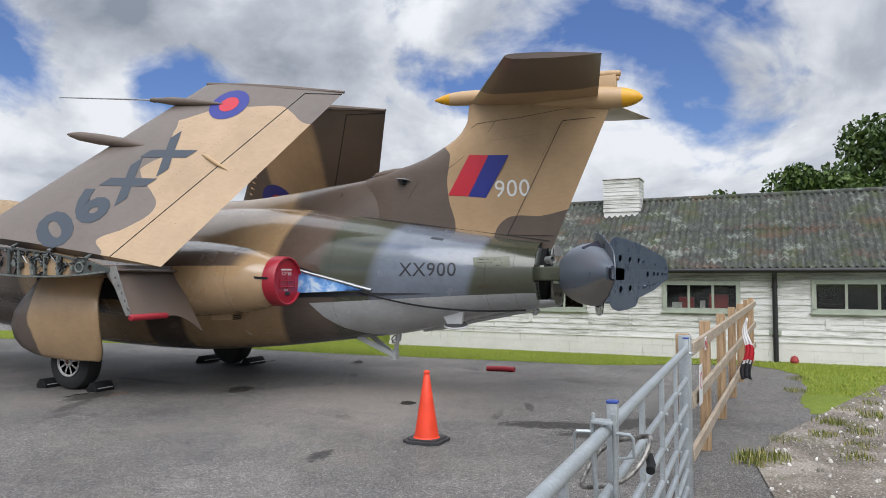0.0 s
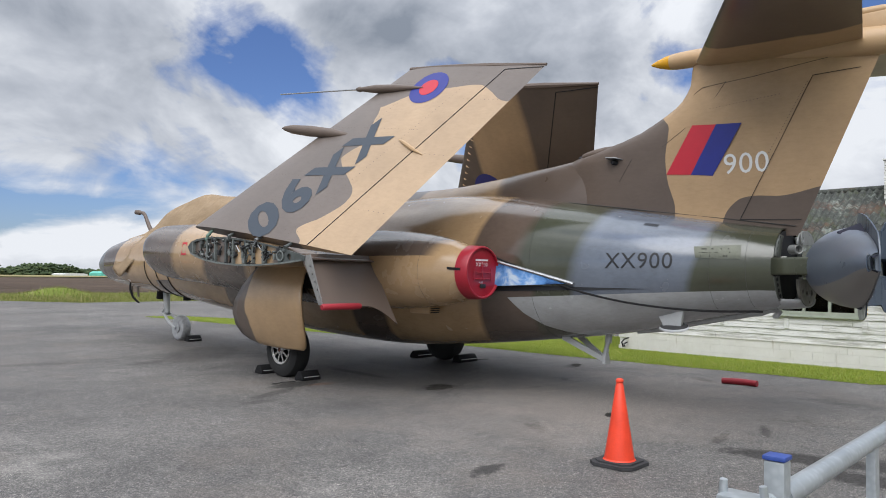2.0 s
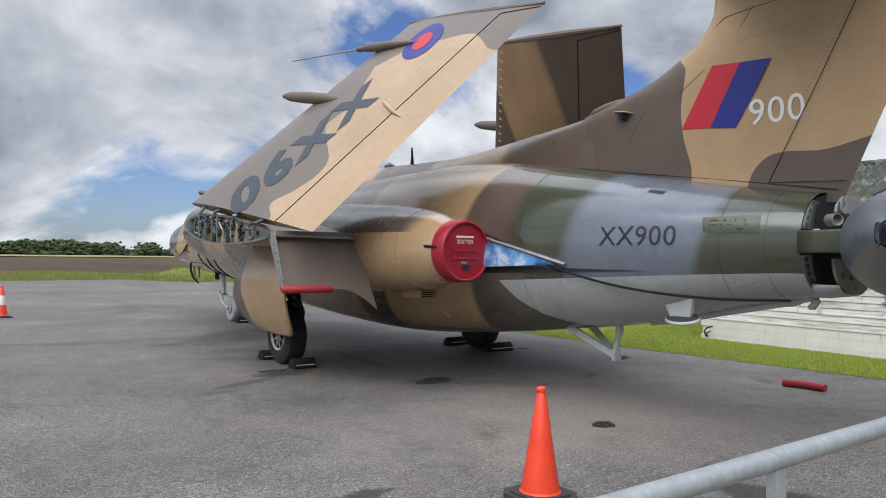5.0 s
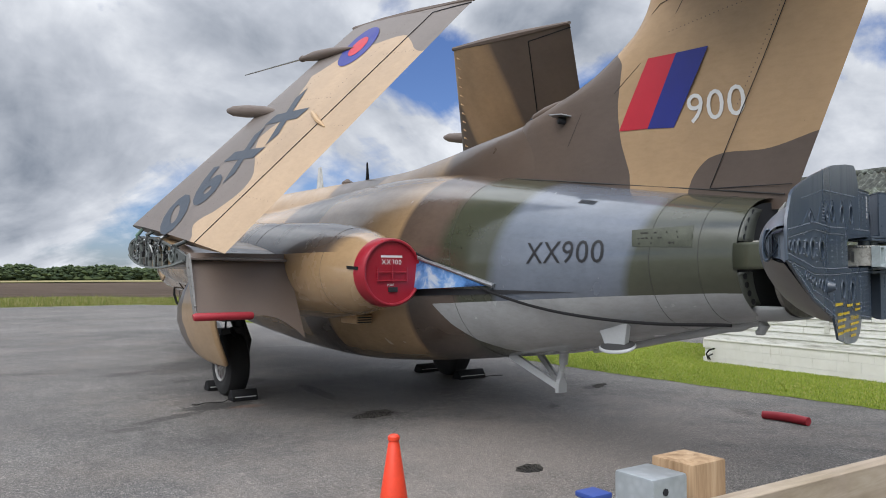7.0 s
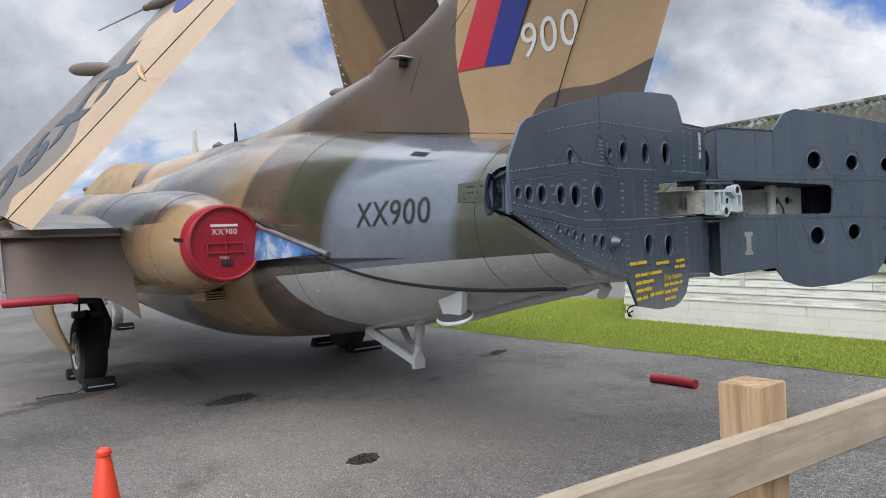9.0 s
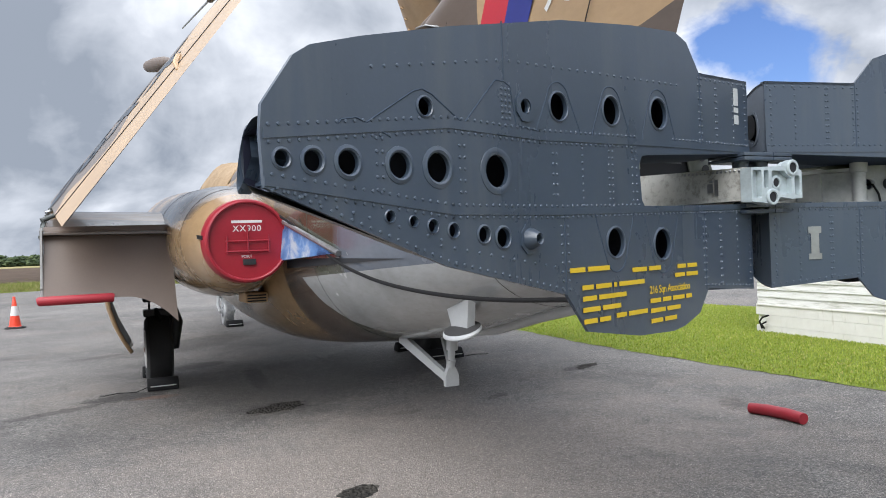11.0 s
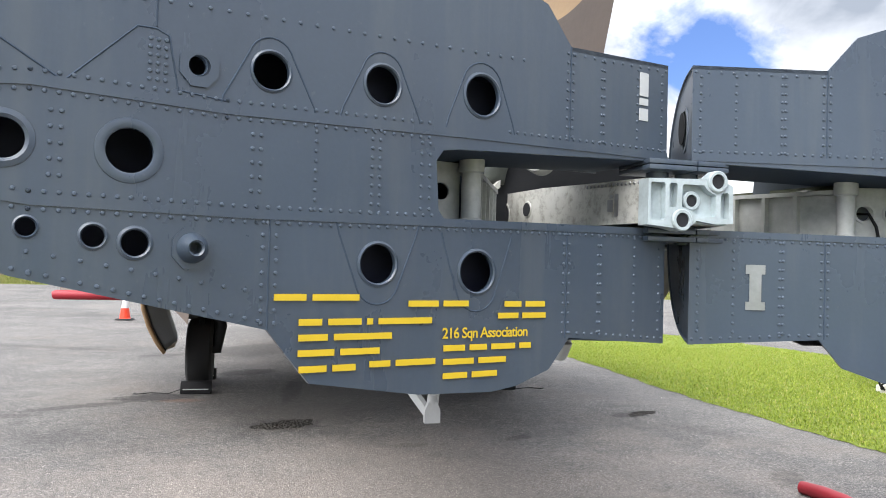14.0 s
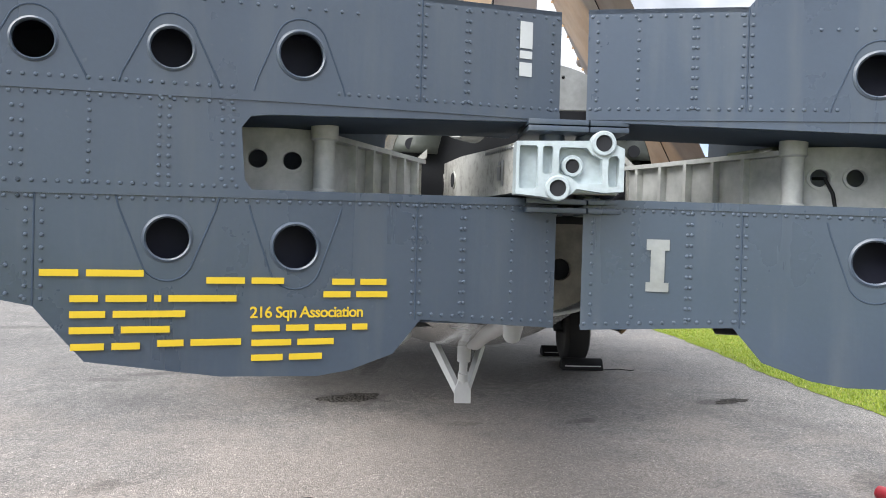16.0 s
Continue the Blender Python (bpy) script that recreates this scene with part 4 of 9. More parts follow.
sheets = 0
for tier, (fa, fb) in enumerate(((0.0, 0.52), (0.49, 1.0))):
    y = Y1 + 0.25
    while y > Y0:
        ya = max(Y0 - 0.2, y - 1.02)
        bm = bmesh.new()
        n = max(8, int((y - ya) / 0.146 * 8))
        dz = 0.012 * rng.random() + 0.012 * tier
        sk = rng.uniform(-0.006, 0.006)
        cols = []
        for i in range(n + 1):
            yy = y - (y - ya) * i / n
            w = 0.030 * math.cos(2 * math.pi * (yy - Y1) / 0.146)
            cols.append([bm.verts.new(roof_pt(yy, f + sk, 0.03 + w + dz)) for f in (fa, (fa + fb) / 2, fb)] + [bm.verts.new(roof_pt(yy, fa + sk, 0.02 + w + dz))])
        for p, q in zip(cols, cols[1:]):
            bm.faces.new((p[0], q[0], q[1], p[1]))
            bm.faces.new((p[1], q[1], q[2], p[2]))
            bm.faces.new((p[3], q[3], q[0], p[0]))
        for f in bm.faces:
            if f.normal.z < 0:
                f.normal_flip()
        part("roof_sheet", bm, M_ROOF, hut)
        y = ya
bm = bmesh.new()
slab(bm, [(Y0 - 0.2, 0), (Y1 + 0.25, 0), (Y1 + 0.25, 1), (Y0 - 0.2, 1)], 0.02, lambda u, v, d: Vector((wall_pt(u).x + 2.5 + 2.8 * (1 - v), u, 1.845 + 1.80 * v - d)))
part("back_slope", bm, M_ROOF, hut)
bm = bmesh.new()
tube(bm, [roof_pt(Y1 + 0.25, 1.0, 0.03), roof_pt(-5, 1.0, 0.04), roof_pt(Y0, 1.0, 0.03)], 0.07, 12)
part("ridge_cap", bm, M_ROOF, hut)
bm = bmesh.new()
tube(bm, [wall_pt(Y1 + 0.2, 1.82, 0.30), wall_pt(Y0, 1.82, 0.30)], 0.055, 10)
part("gutter", bm, M_GUTTER, hut)
bm = bmesh.new()
tube(bm, [wall_pt(-3.6, 1.80, 0.26), wall_pt(-3.6, 1.66, 0.10), wall_pt(-3.6, 1.5, 0.085), wall_pt(-3.61, -0.16, 0.085)], 0.052, 12)
for z in (0.4, 1.45):
    tube(bm, [wall_pt(-3.6, z, 0.085), wall_pt(-3.6, z + 0.06, 0.085)], 0.062, 12)
part("drainpipe", bm, M_GUTTER, hut)
for z in (0.5, 1.5):
    bm = bmesh.new()
    wall_slab(bm, -3.72, -3.48, z - 0.05, z + 0.05, 0.05, 0.03)
    part("pipe_bracket", bm, M_FRAME, hut)
# boarded ventilator on the roof
bm = bmesh.new()
vc = roof_pt(0.0, 0.86)
box(bm, (vc.x - 0.30, -0.46, 3.2), (vc.x + 0.42, 0.42, 4.22))
vent = part("roof_ventilator", bm, M_BOARD, hut, "white boarded ventilator box")
for i in range(8):
    for face in range(2):
        bm = bmesh.new()
        z = 3.36 + 0.105 * i
        if face == 0:
            box(bm, (vc.x - 0.33, -0.47, z), (vc.x - 0.302, 0.43, z + 0.092), m=Matrix.Translation((0, 0, 0)))
        else:
            box(bm, (vc.x - 0.32, -0.49, z), (vc.x + 0.43, -0.462, z + 0.092))
        part("louvre_board", bm, M_BOARD, vent, smooth=False)
bm = bmesh.new()
box(bm, (vc.x - 0.36, -0.51, 4.205), (vc.x + 0.46, 0.46, 4.235))
part("ventilator_lid", bm, M_BOARD, vent)
# cable end low on the wall corner
bm = bmesh.new()
tube(bm, [wall_pt(5.85, -0.10, 0.06), wall_pt(5.87, 0.02, 0.10), wall_pt(5.78, 0.10, 0.12), wall_pt(5.66, 0.14, 0.10)], 0.016, 8)
tube(bm, [wall_pt(5.80, -0.10, 0.06), wall_pt(5.80, -0.02, 0.12), wall_pt(5.70, 0.03, 0.12)], 0.014, 8)
part("cable_ends", bm, M_BLACK, hut)
bm = bmesh.new()
lathe(bm, [(0, 0.01), (0.01, 0.07), (0.06, 0.09), (0.14, 0.06), (0.17, 0.01)], (6.85, -3.95, fall(6.85, -3.95) + 0.01), (0, 0, 1), 16)
tagged(part("red_bucket", bm, M_REDTHING), "small round red pot lying by the hut wall", "pot")

# ---- gates and fence ----
k = Nodes("galvanised_steel")
a, b = k.noise(9, 6, 0.65), k.voronoi(55)
M_GALV = k.done(k.mix(0.5, k.ramp(a, [(0.3, (0.29, 0.315, 0.33)), (0.7, (0.46, 0.49, 0.505))]), k.ramp(b, [(0.0, (0.48, 0.51, 0.53)), (0.6, (0.33, 0.36, 0.375))])), k.ramp(a, [(0.3, (0.34,) * 3), (0.7, (0.52,) * 3)]), 0.55)
k = Nodes("pale_sawn_timber")
g = k.noise(3.0, 6, 0.65, stretch=(1, 10, 10), dist=0.8)
kn = k.noise(2.2, 5, 0.7)
M_WOOD = k.done(k.mix(0.4, k.ramp(g, [(0.3, (0.19, 0.145, 0.105)), (0.55, (0.33, 0.27, 0.205)), (0.75, (0.46, 0.40, 0.32))]), k.ramp(kn, [(0.35, (0.24, 0.20, 0.13)), (0.55, (0.38, 0.32, 0.25))])), 0.75, 0, 0.3)
k.bump(g, 0.3, 0.004)
k = Nodes("pale_sawn_post")
g = k.noise(3.0, 6, 0.65, stretch=(10, 10, 0.8), dist=0.8)
M_POST = k.done(k.ramp(g, [(0.3, (0.19, 0.115, 0.060)), (0.55, (0.36, 0.245, 0.145)), (0.75, (0.50, 0.37, 0.235))]), 0.75, 0, 0.3)
k.bump(g, 0.3, 0.004)
M_BLUECAP = plain("blue_plastic_cap", (0.024, 0.056, 0.240), 0.5, var=0.1)
FY = -2.925


def gate_y(x):
    return -2.925 + 0.01 * (x + 7.28)


def gate(xa, xb, latch_end, stiles):
    g = thing("field_gate", "galvanised tubular steel gate in the fence line", "gate", "gates")
    top, bot = 1.165, 0.13
    bars = [1.165, 0.94, 0.74, 0.56, 0.40, 0.26, 0.13]
    for i, z in enumerate(bars):
        bm = bmesh.new()
        tube(bm, [(xa + 0.02, gate_y(xa), z), (xb - 0.02, gate_y(xb), z)], 0.0235 if i == 0 else 0.018, 16)
        part("bar", bm, M_GALV, g)
    for x, on in zip((xa, xb), stiles):
        if not on:
            continue
        bm = bmesh.new()
        box(bm, (x - 0.020, gate_y(x) - 0.020, 0.08), (x + 0.020, gate_y(x) + 0.020, 1.243), bevel=0.005)
        st = part("end_stile", bm, M_GALV, g)
        bm = bmesh.new()
        box(bm, (x - 0.022, gate_y(x) - 0.022, 1.2435), (x + 0.022, gate_y(x) + 0.022, 1.253), bevel=0.003)
        part("stile_cap", bm, M_BLUECAP, st, "blue plastic cap")
    n = 3
    for i in range(1, n + 1):
        x = xa + (xb - xa) * i / (n + 1)
        bm = bmesh.new()
        box(bm, (x - 0.022, gate_y(x) - 0.012, 0.11), (x + 0.022, gate_y(x) + 0.012, 1.15), bevel=0.003)
        part("upright", bm, M_GALV, g)
    for z in (0.94, 0.74, 0.56):
        for i in range(1, n + 1):
            x = xa + (xb - xa) * i / (n + 1)
            bm = bmesh.new()
            lathe(bm, [(0, 0.012), (0.008, 0.012), (0.011, 0.006)], (x, gate_y(x) - 0.024, z), (0, -1, 0), 8)
            part("bolt", bm, M_GALV, g)
    return g


gate(-10.3, -7.33, 1, (False, False))
gate(-7.30, -4.245, 1, (True, True))
# latch: two forked strips over the top bar with bent handles
latch = thing("gate_latch", "bent galvanised gate latch with looped handles over the top bar", "latch")
for dy in (-1, 1):
    bm = bmesh.new()
    tube(bm, [(-7.475, FY + dy * 0.035, 1.232), (-7.47, FY + dy * 0.04, 1.18), (-7.44, FY + dy * 0.036, 0.95), (-7.41, FY + dy * 0.03, 0.70)], [0.007, 0.010, 0.010, 0.009], 10)
    part("fork", bm, M_GALV, latch)
    bm = bmesh.new()
    tube(bm, [(-7.47, FY + dy * 0.04, 1.165), (-7.48, FY + dy * 0.095, 1.165), (-7.475, FY + dy * 0.105, 1.15), (-7.465, FY + dy * 0.105, 1.085), (-7.45, FY + dy * 0.04, 1.07)], 0.0065, 8)
    part("loop_handle", bm, M_GALV, latch)
bm = bmesh.new()
box(bm, (-7.50, FY - 0.04, 1.197), (-7.44, FY + 0.04, 1.209), bevel=0.004)
part("saddle", bm, M_GALV, latch)
# locking cable round the stiles
k = Nodes("sheathed_cable")
M_CABLE = k.done(k.ramp(k.noise(30, 3), [(0.35, (0.05, 0.045, 0.04)), (0.7, (0.30, 0.29, 0.27))]), 0.3, 0.4)
bm = bmesh.new()
pts = []
for i in range(41):
    a = 2 * math.pi * i / 40
    pts.append((-7.24 + 0.12 * math.cos(a), FY + 0.13 * math.sin(a), 1.01 + 0.095 * math.cos(a + 0.9) + 0.012 * math.sin(3 * a)))
tube(bm, pts, 0.0095, 10)
lock = tagged(part("locking_cable", bm, M_CABLE), "thick sheathed locking cable looped round the gate ends", "cable lock")
bm = bmesh.new()
tube(bm, [(-7.25, FY - 0.13, 0.99), (-7.19, FY - 0.125, 1.0), (-7.15, FY - 0.11, 1.02)], 0.017, 12)
part("lock_barrel", bm, M_BLACK, lock)

gp = thing("gate_post", "square galvanised steel gate post with a flat cap", "post")
bm = bmesh.new()
box(bm, (-4.122, -2.917, 0.0), (-4.030, -2.825, 1.257), bevel=0.007)
part("shaft", bm, M_GALV, gp)
bm = bmesh.new()
lathe(bm, [(0, 0.0065), (0.002, 0.0065)], (-4.092, -2.9175, 1.232), (0, -1, 0), 12)
part("bolt_hole", bm, M_VOID, gp)
bm = bmesh.new()
tube(bm, [(-4.175, -2.88, 1.07), (-4.175, -2.88, 1.175)], 0.011, 10)
box(bm, (-4.20, -2.90, 1.10), (-4.12, -2.865, 1.128), bevel=0.006)
part("hinge_pin", bm, M_GALV, gp)
bm = bmesh.new()
lathe(bm, [(0, 0.013), (0.011, 0.013), (0.011, 0.008), (0.028, 0.008)], (-4.245, -2.918, 1.135), (0, -1, 0), 6)
part("hinge_bolt", bm, M_GALV, gp)

fence = thing("timber_fence", "new pale sawn timber post and rail fence", "fence")
for i, x in enumerate((-3.93, -2.32, -0.55, 1.15, 2.9, 4.6, 6.2)):
    dy = -2.838 - 0.03 * (x + 4)
    bm = bmesh.new()
    box(bm, (x - 0.05, dy - 0.05, fall(x, dy)), (x + 0.05, dy + 0.05, 1.257 + (0.012 if i % 2 else 0)), bevel=0.006)
    part("post", bm, M_POST, fence)
for z in (1.092, 0.68, 0.27):
    for xa, xb in ((-4.015, -0.56), (-0.54, 2.9), (2.91, 6.25)):
        bm = bmesh.new()
        ya, yb = -2.909 - 0.03 * (xa + 4), -2.909 - 0.03 * (xb + 4)
        vs = []
        for x, y in ((xa, ya), (xb, yb)):
            for dy, dz in ((-0.02, 0), (0.018, 0), (0.018, 0.10), (-0.02, 0.10)):
                vs.append(bm.verts.new((x, y + dy, z + dz)))
        for f in ((0, 3, 2, 1), (4, 5, 6, 7), (0, 1, 5, 4), (1, 2, 6, 5), (2, 3, 7, 6), (3, 0, 4, 7)):
            bm.faces.new([vs[j] for j in f])
        bmesh.ops.bevel(bm, geom=bm.edges[:], offset=0.004, segments=1, affect="EDGES")
        bmesh.ops.recalc_face_normals(bm, faces=bm.faces)
        part("rail", bm, M_WOOD, fence)

# warning notice on the top rail
M_SIGN = plain("white_sign", (0.624, 0.632, 0.640), 0.35, var=0.04, bump=0.0)
M_SIGNRED = plain("red_print", (0.400, 0.012, 0.016), 0.4, var=0.05, bump=0.0)
M_SIGNBLACK = plain("black_print", (0.015, 0.015, 0.015), 0.4, var=0.05, bump=0.0)
notice = thing("warning_notice", "white and red danger notice screwed to the timber rail", "sign")


def on_rail(xc, zc):
    def place(u, v, d=0.0):
        x = xc + u
        return Vector((x, -2.9305 - 0.03 * (x + 4) - d, zc + v))

    return place


nx, nz = -3.155, 1.122
SC = 0.56
flat_rail = on_rail(0, 0)


def pl(u, v, d=0.0):
    return flat_rail(nx + SC * u, nz + SC * v, d)


bm = bmesh.new()
slab(bm, [(-0.15, -0.10), (0.15, -0.10), (0.15, 0.10), (-0.15, 0.10)], 0.004, lambda u, v, d: pl(u, v, d))
part("plate", bm, M_SIGN, notice)
pr = pl
for cu, cv, r in ((-0.075, 0.005, 0.062), (0.055, 0.066, 0.022)):
    bm = bmesh.new()
    slab(bm, circle(cu, cv, r, 40), 0.001, lambda u, v, d: pr(u, v, 0.0045 + d), [circle(cu, cv, r * 0.82, 40)])
    a = r * 0.86 * 0.707
    t = r * 0.09
    slab(bm, [(cu - a - t, cv + a - t), (cu - a + t, cv + a + t), (cu + a + t, cv - a + t), (cu + a - t, cv - a - t)], 0.001, lambda u, v, d: pr(u, v, 0.0047 + d))
    part("prohibition_ring", bm, M_SIGNRED, notice)
    bm = bmesh.new()
    slab(bm, circle(cu, cv + r * 0.45, r * 0.13, 14), 0.001, lambda u, v, d: pr(u, v, 0.0040 + d))
    slab(bm, [(cu - r * .16, cv + r * .3), (cu + r * .16, cv + r * .3), (cu + r * .2, cv - r * .45), (cu - r * .2, cv - r * .45)], 0.001, lambda u, v, d: pr(u, v, 0.0040 + d))
    part("symbol", bm, M_SIGNBLACK, notice)
bm = bmesh.new()
slab(bm, [(0.003, -0.09), (0.14, -0.09), (0.14, 0.035), (0.003, 0.035)], 0.001, lambda u, v, d: pr(u, v, 0.0045 + d))
part("red_field", bm, M_SIGNRED, notice)
for words, h, cu, cv in (("DANGER", 0.022, 0.072, 0.016), ("ACTIVE AIRFIELD", 0.0125, 0.072, -0.010), ("No dog walking", 0.011, 0.072, -0.034), ("beyond this", 0.011, 0.072, -0.052), ("point", 0.011, 0.072, -0.070)):
    bm = text_mesh(words, h, lambda u, v: pr(cu + u, cv + v, 0.0062), step=0)
    part("lettering", bm, M_SIGN, notice)
# a second notice and a rag flag further along the fence
notice2 = thing("small_notice", "white notice board with a red ring on the fence", "sign")
pl2 = on_rail(-3.75, 0.84)
bm = bmesh.new()
slab(bm, [(-0.10, -0.16), (0.10, -0.16), (0.10, 0.16), (-0.10, 0.16)], 0.004, lambda u, v, d: pl2(u, v, 0.02 + d))
part("plate", bm, M_SIGN, notice2)
bm = bmesh.new()
slab(bm, circle(0, 0.03, 0.07, 30), 0.001, lambda u, v, d: pl2(u, v, 0.0245 + d), [circle(0, 0.03, 0.055, 30)])
part("prohibition_ring", bm, M_SIGNRED, notice2)
bm = bmesh.new()
vs = []
fx, fy = 0.45, -3.11
rows = 16
for i in range(rows + 1):
    f = i / rows
    w = 0.02 + 0.09 * math.sin(min(1, f * 1.15) * 1.45) * (1 if f < 0.8 else 1.05 - (f - 0.8))
    ring = []
    for j in range(11):
        g = j / 10 - 0.5
        ring.append(bm.verts.new((fx + g * w * 0.6 + 0.018 * math.sin(g * 16 + f * 4) * (0.3 + f), fy - 0.10 - g * w * 1.25 + 0.03 * math.sin(9 * f), 1.17 - 0.80 * f - 0.05 * abs(g))))
    vs.append(ring)
for a_, b_ in zip(vs, vs[1:]):
    for j in range(10):
        f = bm.faces.new((a_[j], a_[j + 1], b_[j + 1], b_[j]))
        i = vs.index(a_)
        f.material_index = 0 if i < 7 else (1 if i < 11 else (0 if i == 11 and j % 3 else 2))
M_CLOTH = plain("white_cloth", (0.600, 0.592, 0.592), 0.85, var=0.1, scale=9)
M_CLOTHR = plain("red_cloth", (0.400, 0.012, 0.024), 0.85, var=0.1)
M_CLOTHK = plain("black_cloth", (0.02, 0.02, 0.024), 0.85, var=0.2)
rag = part("cloth_flag", bm, [M_CLOTH, M_CLOTHR, M_CLOTHK])
sol = rag.modifiers.new("thickness", "SOLIDIFY")
sol.thickness = 0.004
tagged(rag, "limp white, red and black cloth tied to the fence", "flag")

# ---- cones, roll, trees and distance ----
M_ORANGE = plain("orange_cone_plastic", (0.656, 0.046, 0.014), 0.45, var=0.14, scale=7, bump=0.12)
M_CONEBASE = plain("black_cone_base", (0.03, 0.03, 0.032), 0.75, var=0.25)
M_REFLECT = plain("white_sleeve", (0.624, 0.608, 0.592), 0.5, var=0.08)


def cone(x, y, h, sleeve, label):
    c = thing("traffic_cone", label, "traffic cone", "", "", (x, y, fall(x, y)))
    bm = bmesh.new()
    s = 0.205 * h / 0.735
    o = [(s * sx + dx * 0.07, s * sy + dy * 0.07) for sx, sy, dx, dy in ((1, 1, -1, 0), (-1, 1, 1, 0), (-1, 1, 0, -1), (-1, -1, 0, 1), (-1, -1, 1, 0), (1, -1, -1, 0), (1, -1, 0, 1), (1, 1, 0, -1))]
    slab(bm, o, 0.028, lambda u, v, d: Vector((u, v, 0.004 + d)))
    o2 = [(p * 0.82, q * 0.82) for p, q in o]
    slab(bm, o2, 0.014, lambda u, v, d: Vector((u, v, 0.0325 + d)))
    part("base", bm, M_CONEBASE, c)
    bm = bmesh.new()
    r0 = 0.128 * h / 0.735
    prof = [(0.047, r0 + 0.012), (0.058, r0), (h * 0.5, r0 * 0.62), (h * 0.93, r0 * 0.250), (h * 0.937, r0 * 0.225), (h * 0.955, r0 * 0.225), (h * 0.962, r0 * 0.265), (h * 0.985, r0 * 0.26), (h, r0 * 0.17), (h - 0.01, 0.004)]
    lathe(bm, prof, (0, 0, 0), (0, 0, 1), 36)
    bmesh.ops.recalc_face_normals(bm, faces=bm.faces)
    part("cone_body", bm, M_ORANGE, c)
    if sleeve:
        bm = bmesh.new()
        lathe(bm, [(h * 0.40, r0 * 0.725), (h * 0.41, r0 * 0.735), (h * 0.69, r0 * 0.472), (h * 0.70, r0 * 0.46)], (0, 0, 0), (0, 0, 1), 32)
        bmesh.ops.recalc_face_normals(bm, faces=bm.faces)
        part("reflective_sleeve", bm, M_REFLECT, c, "white sleeve")
    return c


cone(-3.07, -0.19, 0.735, False, "tall plain orange traffic cone on a black base")
cone(-4.41, 16.62, 0.75, True, "red traffic cone with a white sleeve on the apron")
# padded red roll on the ground
roll = bmesh.new()
pts = [(2.53, 1.21, 0.045), (2.56, 1.05, 0.05), (2.57, 0.86, 0.05), (2.55, 0.69, 0.047)]
tube(roll, pts, [0.044, 0.048, 0.048, 0.046], 16)
tagged(part("padded_roll", roll, M_RED), "faded red padded tube lying on the asphalt", "padding")

# trees behind the hut
k = Nodes("bark")
M_BARK = k.done(k.ramp(k.noise(9, 6, 0.7, stretch=(1, 1, 0.3)), [(0.3, (0.05, 0.04, 0.03)), (0.7, (0.16, 0.13, 0.10))]), 0.9)
k = Nodes("leaves")
M_LEAF = k.done(k.ramp(k.island(), [(0, (0.018, 0.036, 0.009)), (0.5, (0.042, 0.078, 0.016)), (1, (0.085, 0.125, 0.03))]), 0.55, 0, 0.3)


def tree(x, y, h, spread, count, seed, leaf=0.22):
    r = np.random.default_rng(seed)
    t = thing("tree", "full leafy green tree standing behind the hut", "tree", "", "", (x, y, -0.3))
    bm = bmesh.new()
    tube(bm, [(0, 0, 0), (0.1, 0, h * 0.25), (0.05, 0.1, h * 0.5), (0, 0, h * 0.8)], [h * 0.035, h * 0.028, h * 0.018, h * 0.005], 9)
    centres = []
    for i in range(16):
        a, el = r.uniform(0, 6.28), r.uniform(0.15, 1.3)
        rad = spread * r.uniform(0.45, 0.95) * math.cos(el * 0.7)
        c = np.array((rad * math.cos(a), rad * math.sin(a), h * (0.38 + 0.5 * math.sin(el) * r.uniform(0.7, 1.05))))
        centres.append((c, spread * r.uniform(0.22, 0.42)))
        tube(bm, [(0, 0, h * r.uniform(0.22, 0.5)), tuple(c * 0.55 + np.array((0, 0, h * 0.15))), tuple(c)], [h * 0.012, h * 0.007, h * 0.002], 6)
    part("trunk", bm, M_BARK, t)
    V, F = [], []
    for c, cr in centres:
        n = count // len(centres)
        d = r.normal(size=(n, 3))
        d /= np.linalg.norm(d, axis=1)[:, None]
        p = c + d * cr * (r.random(n)[:, None] ** 0.4) * np.array((1, 1, 0.8))
        for q in p:
            a = Euler(r.uniform(0, 6.28, 3)).to_matrix()
            s = leaf * r.uniform(0.6, 1.3)
            b = len(V)
            for e in ((-0.5, 0, 0), (0, -0.32, 0.05), (0.5, 0, 0), (0, 0.32, 0.05)):
                V.append(tuple(Vector(q) + a @ (Vector(e) * s)))
            F.append((b, b + 1, b + 2, b + 3))
    me = bpy.data.meshes.new("crown")
    me.from_pydata(V, [], F)
    me.materials.append(M_LEAF)
    cr = new("crown", me)
    cr.parent = t
    return t


tree(42, -13.5, 13.5, 6.2, 15000, 3, 0.42)
tree(38, -6.0, 8.8, 3.4, 6000, 5, 0.36)
tree(46, -2.5, 8.4, 3.2, 6000, 6, 0.38)
tree(44, -8.2, 9.6, 3.6, 6000, 7, 0.38)

# far woods as one mass of small clumps
r = np.random.default_rng(11)
V, F = [], []
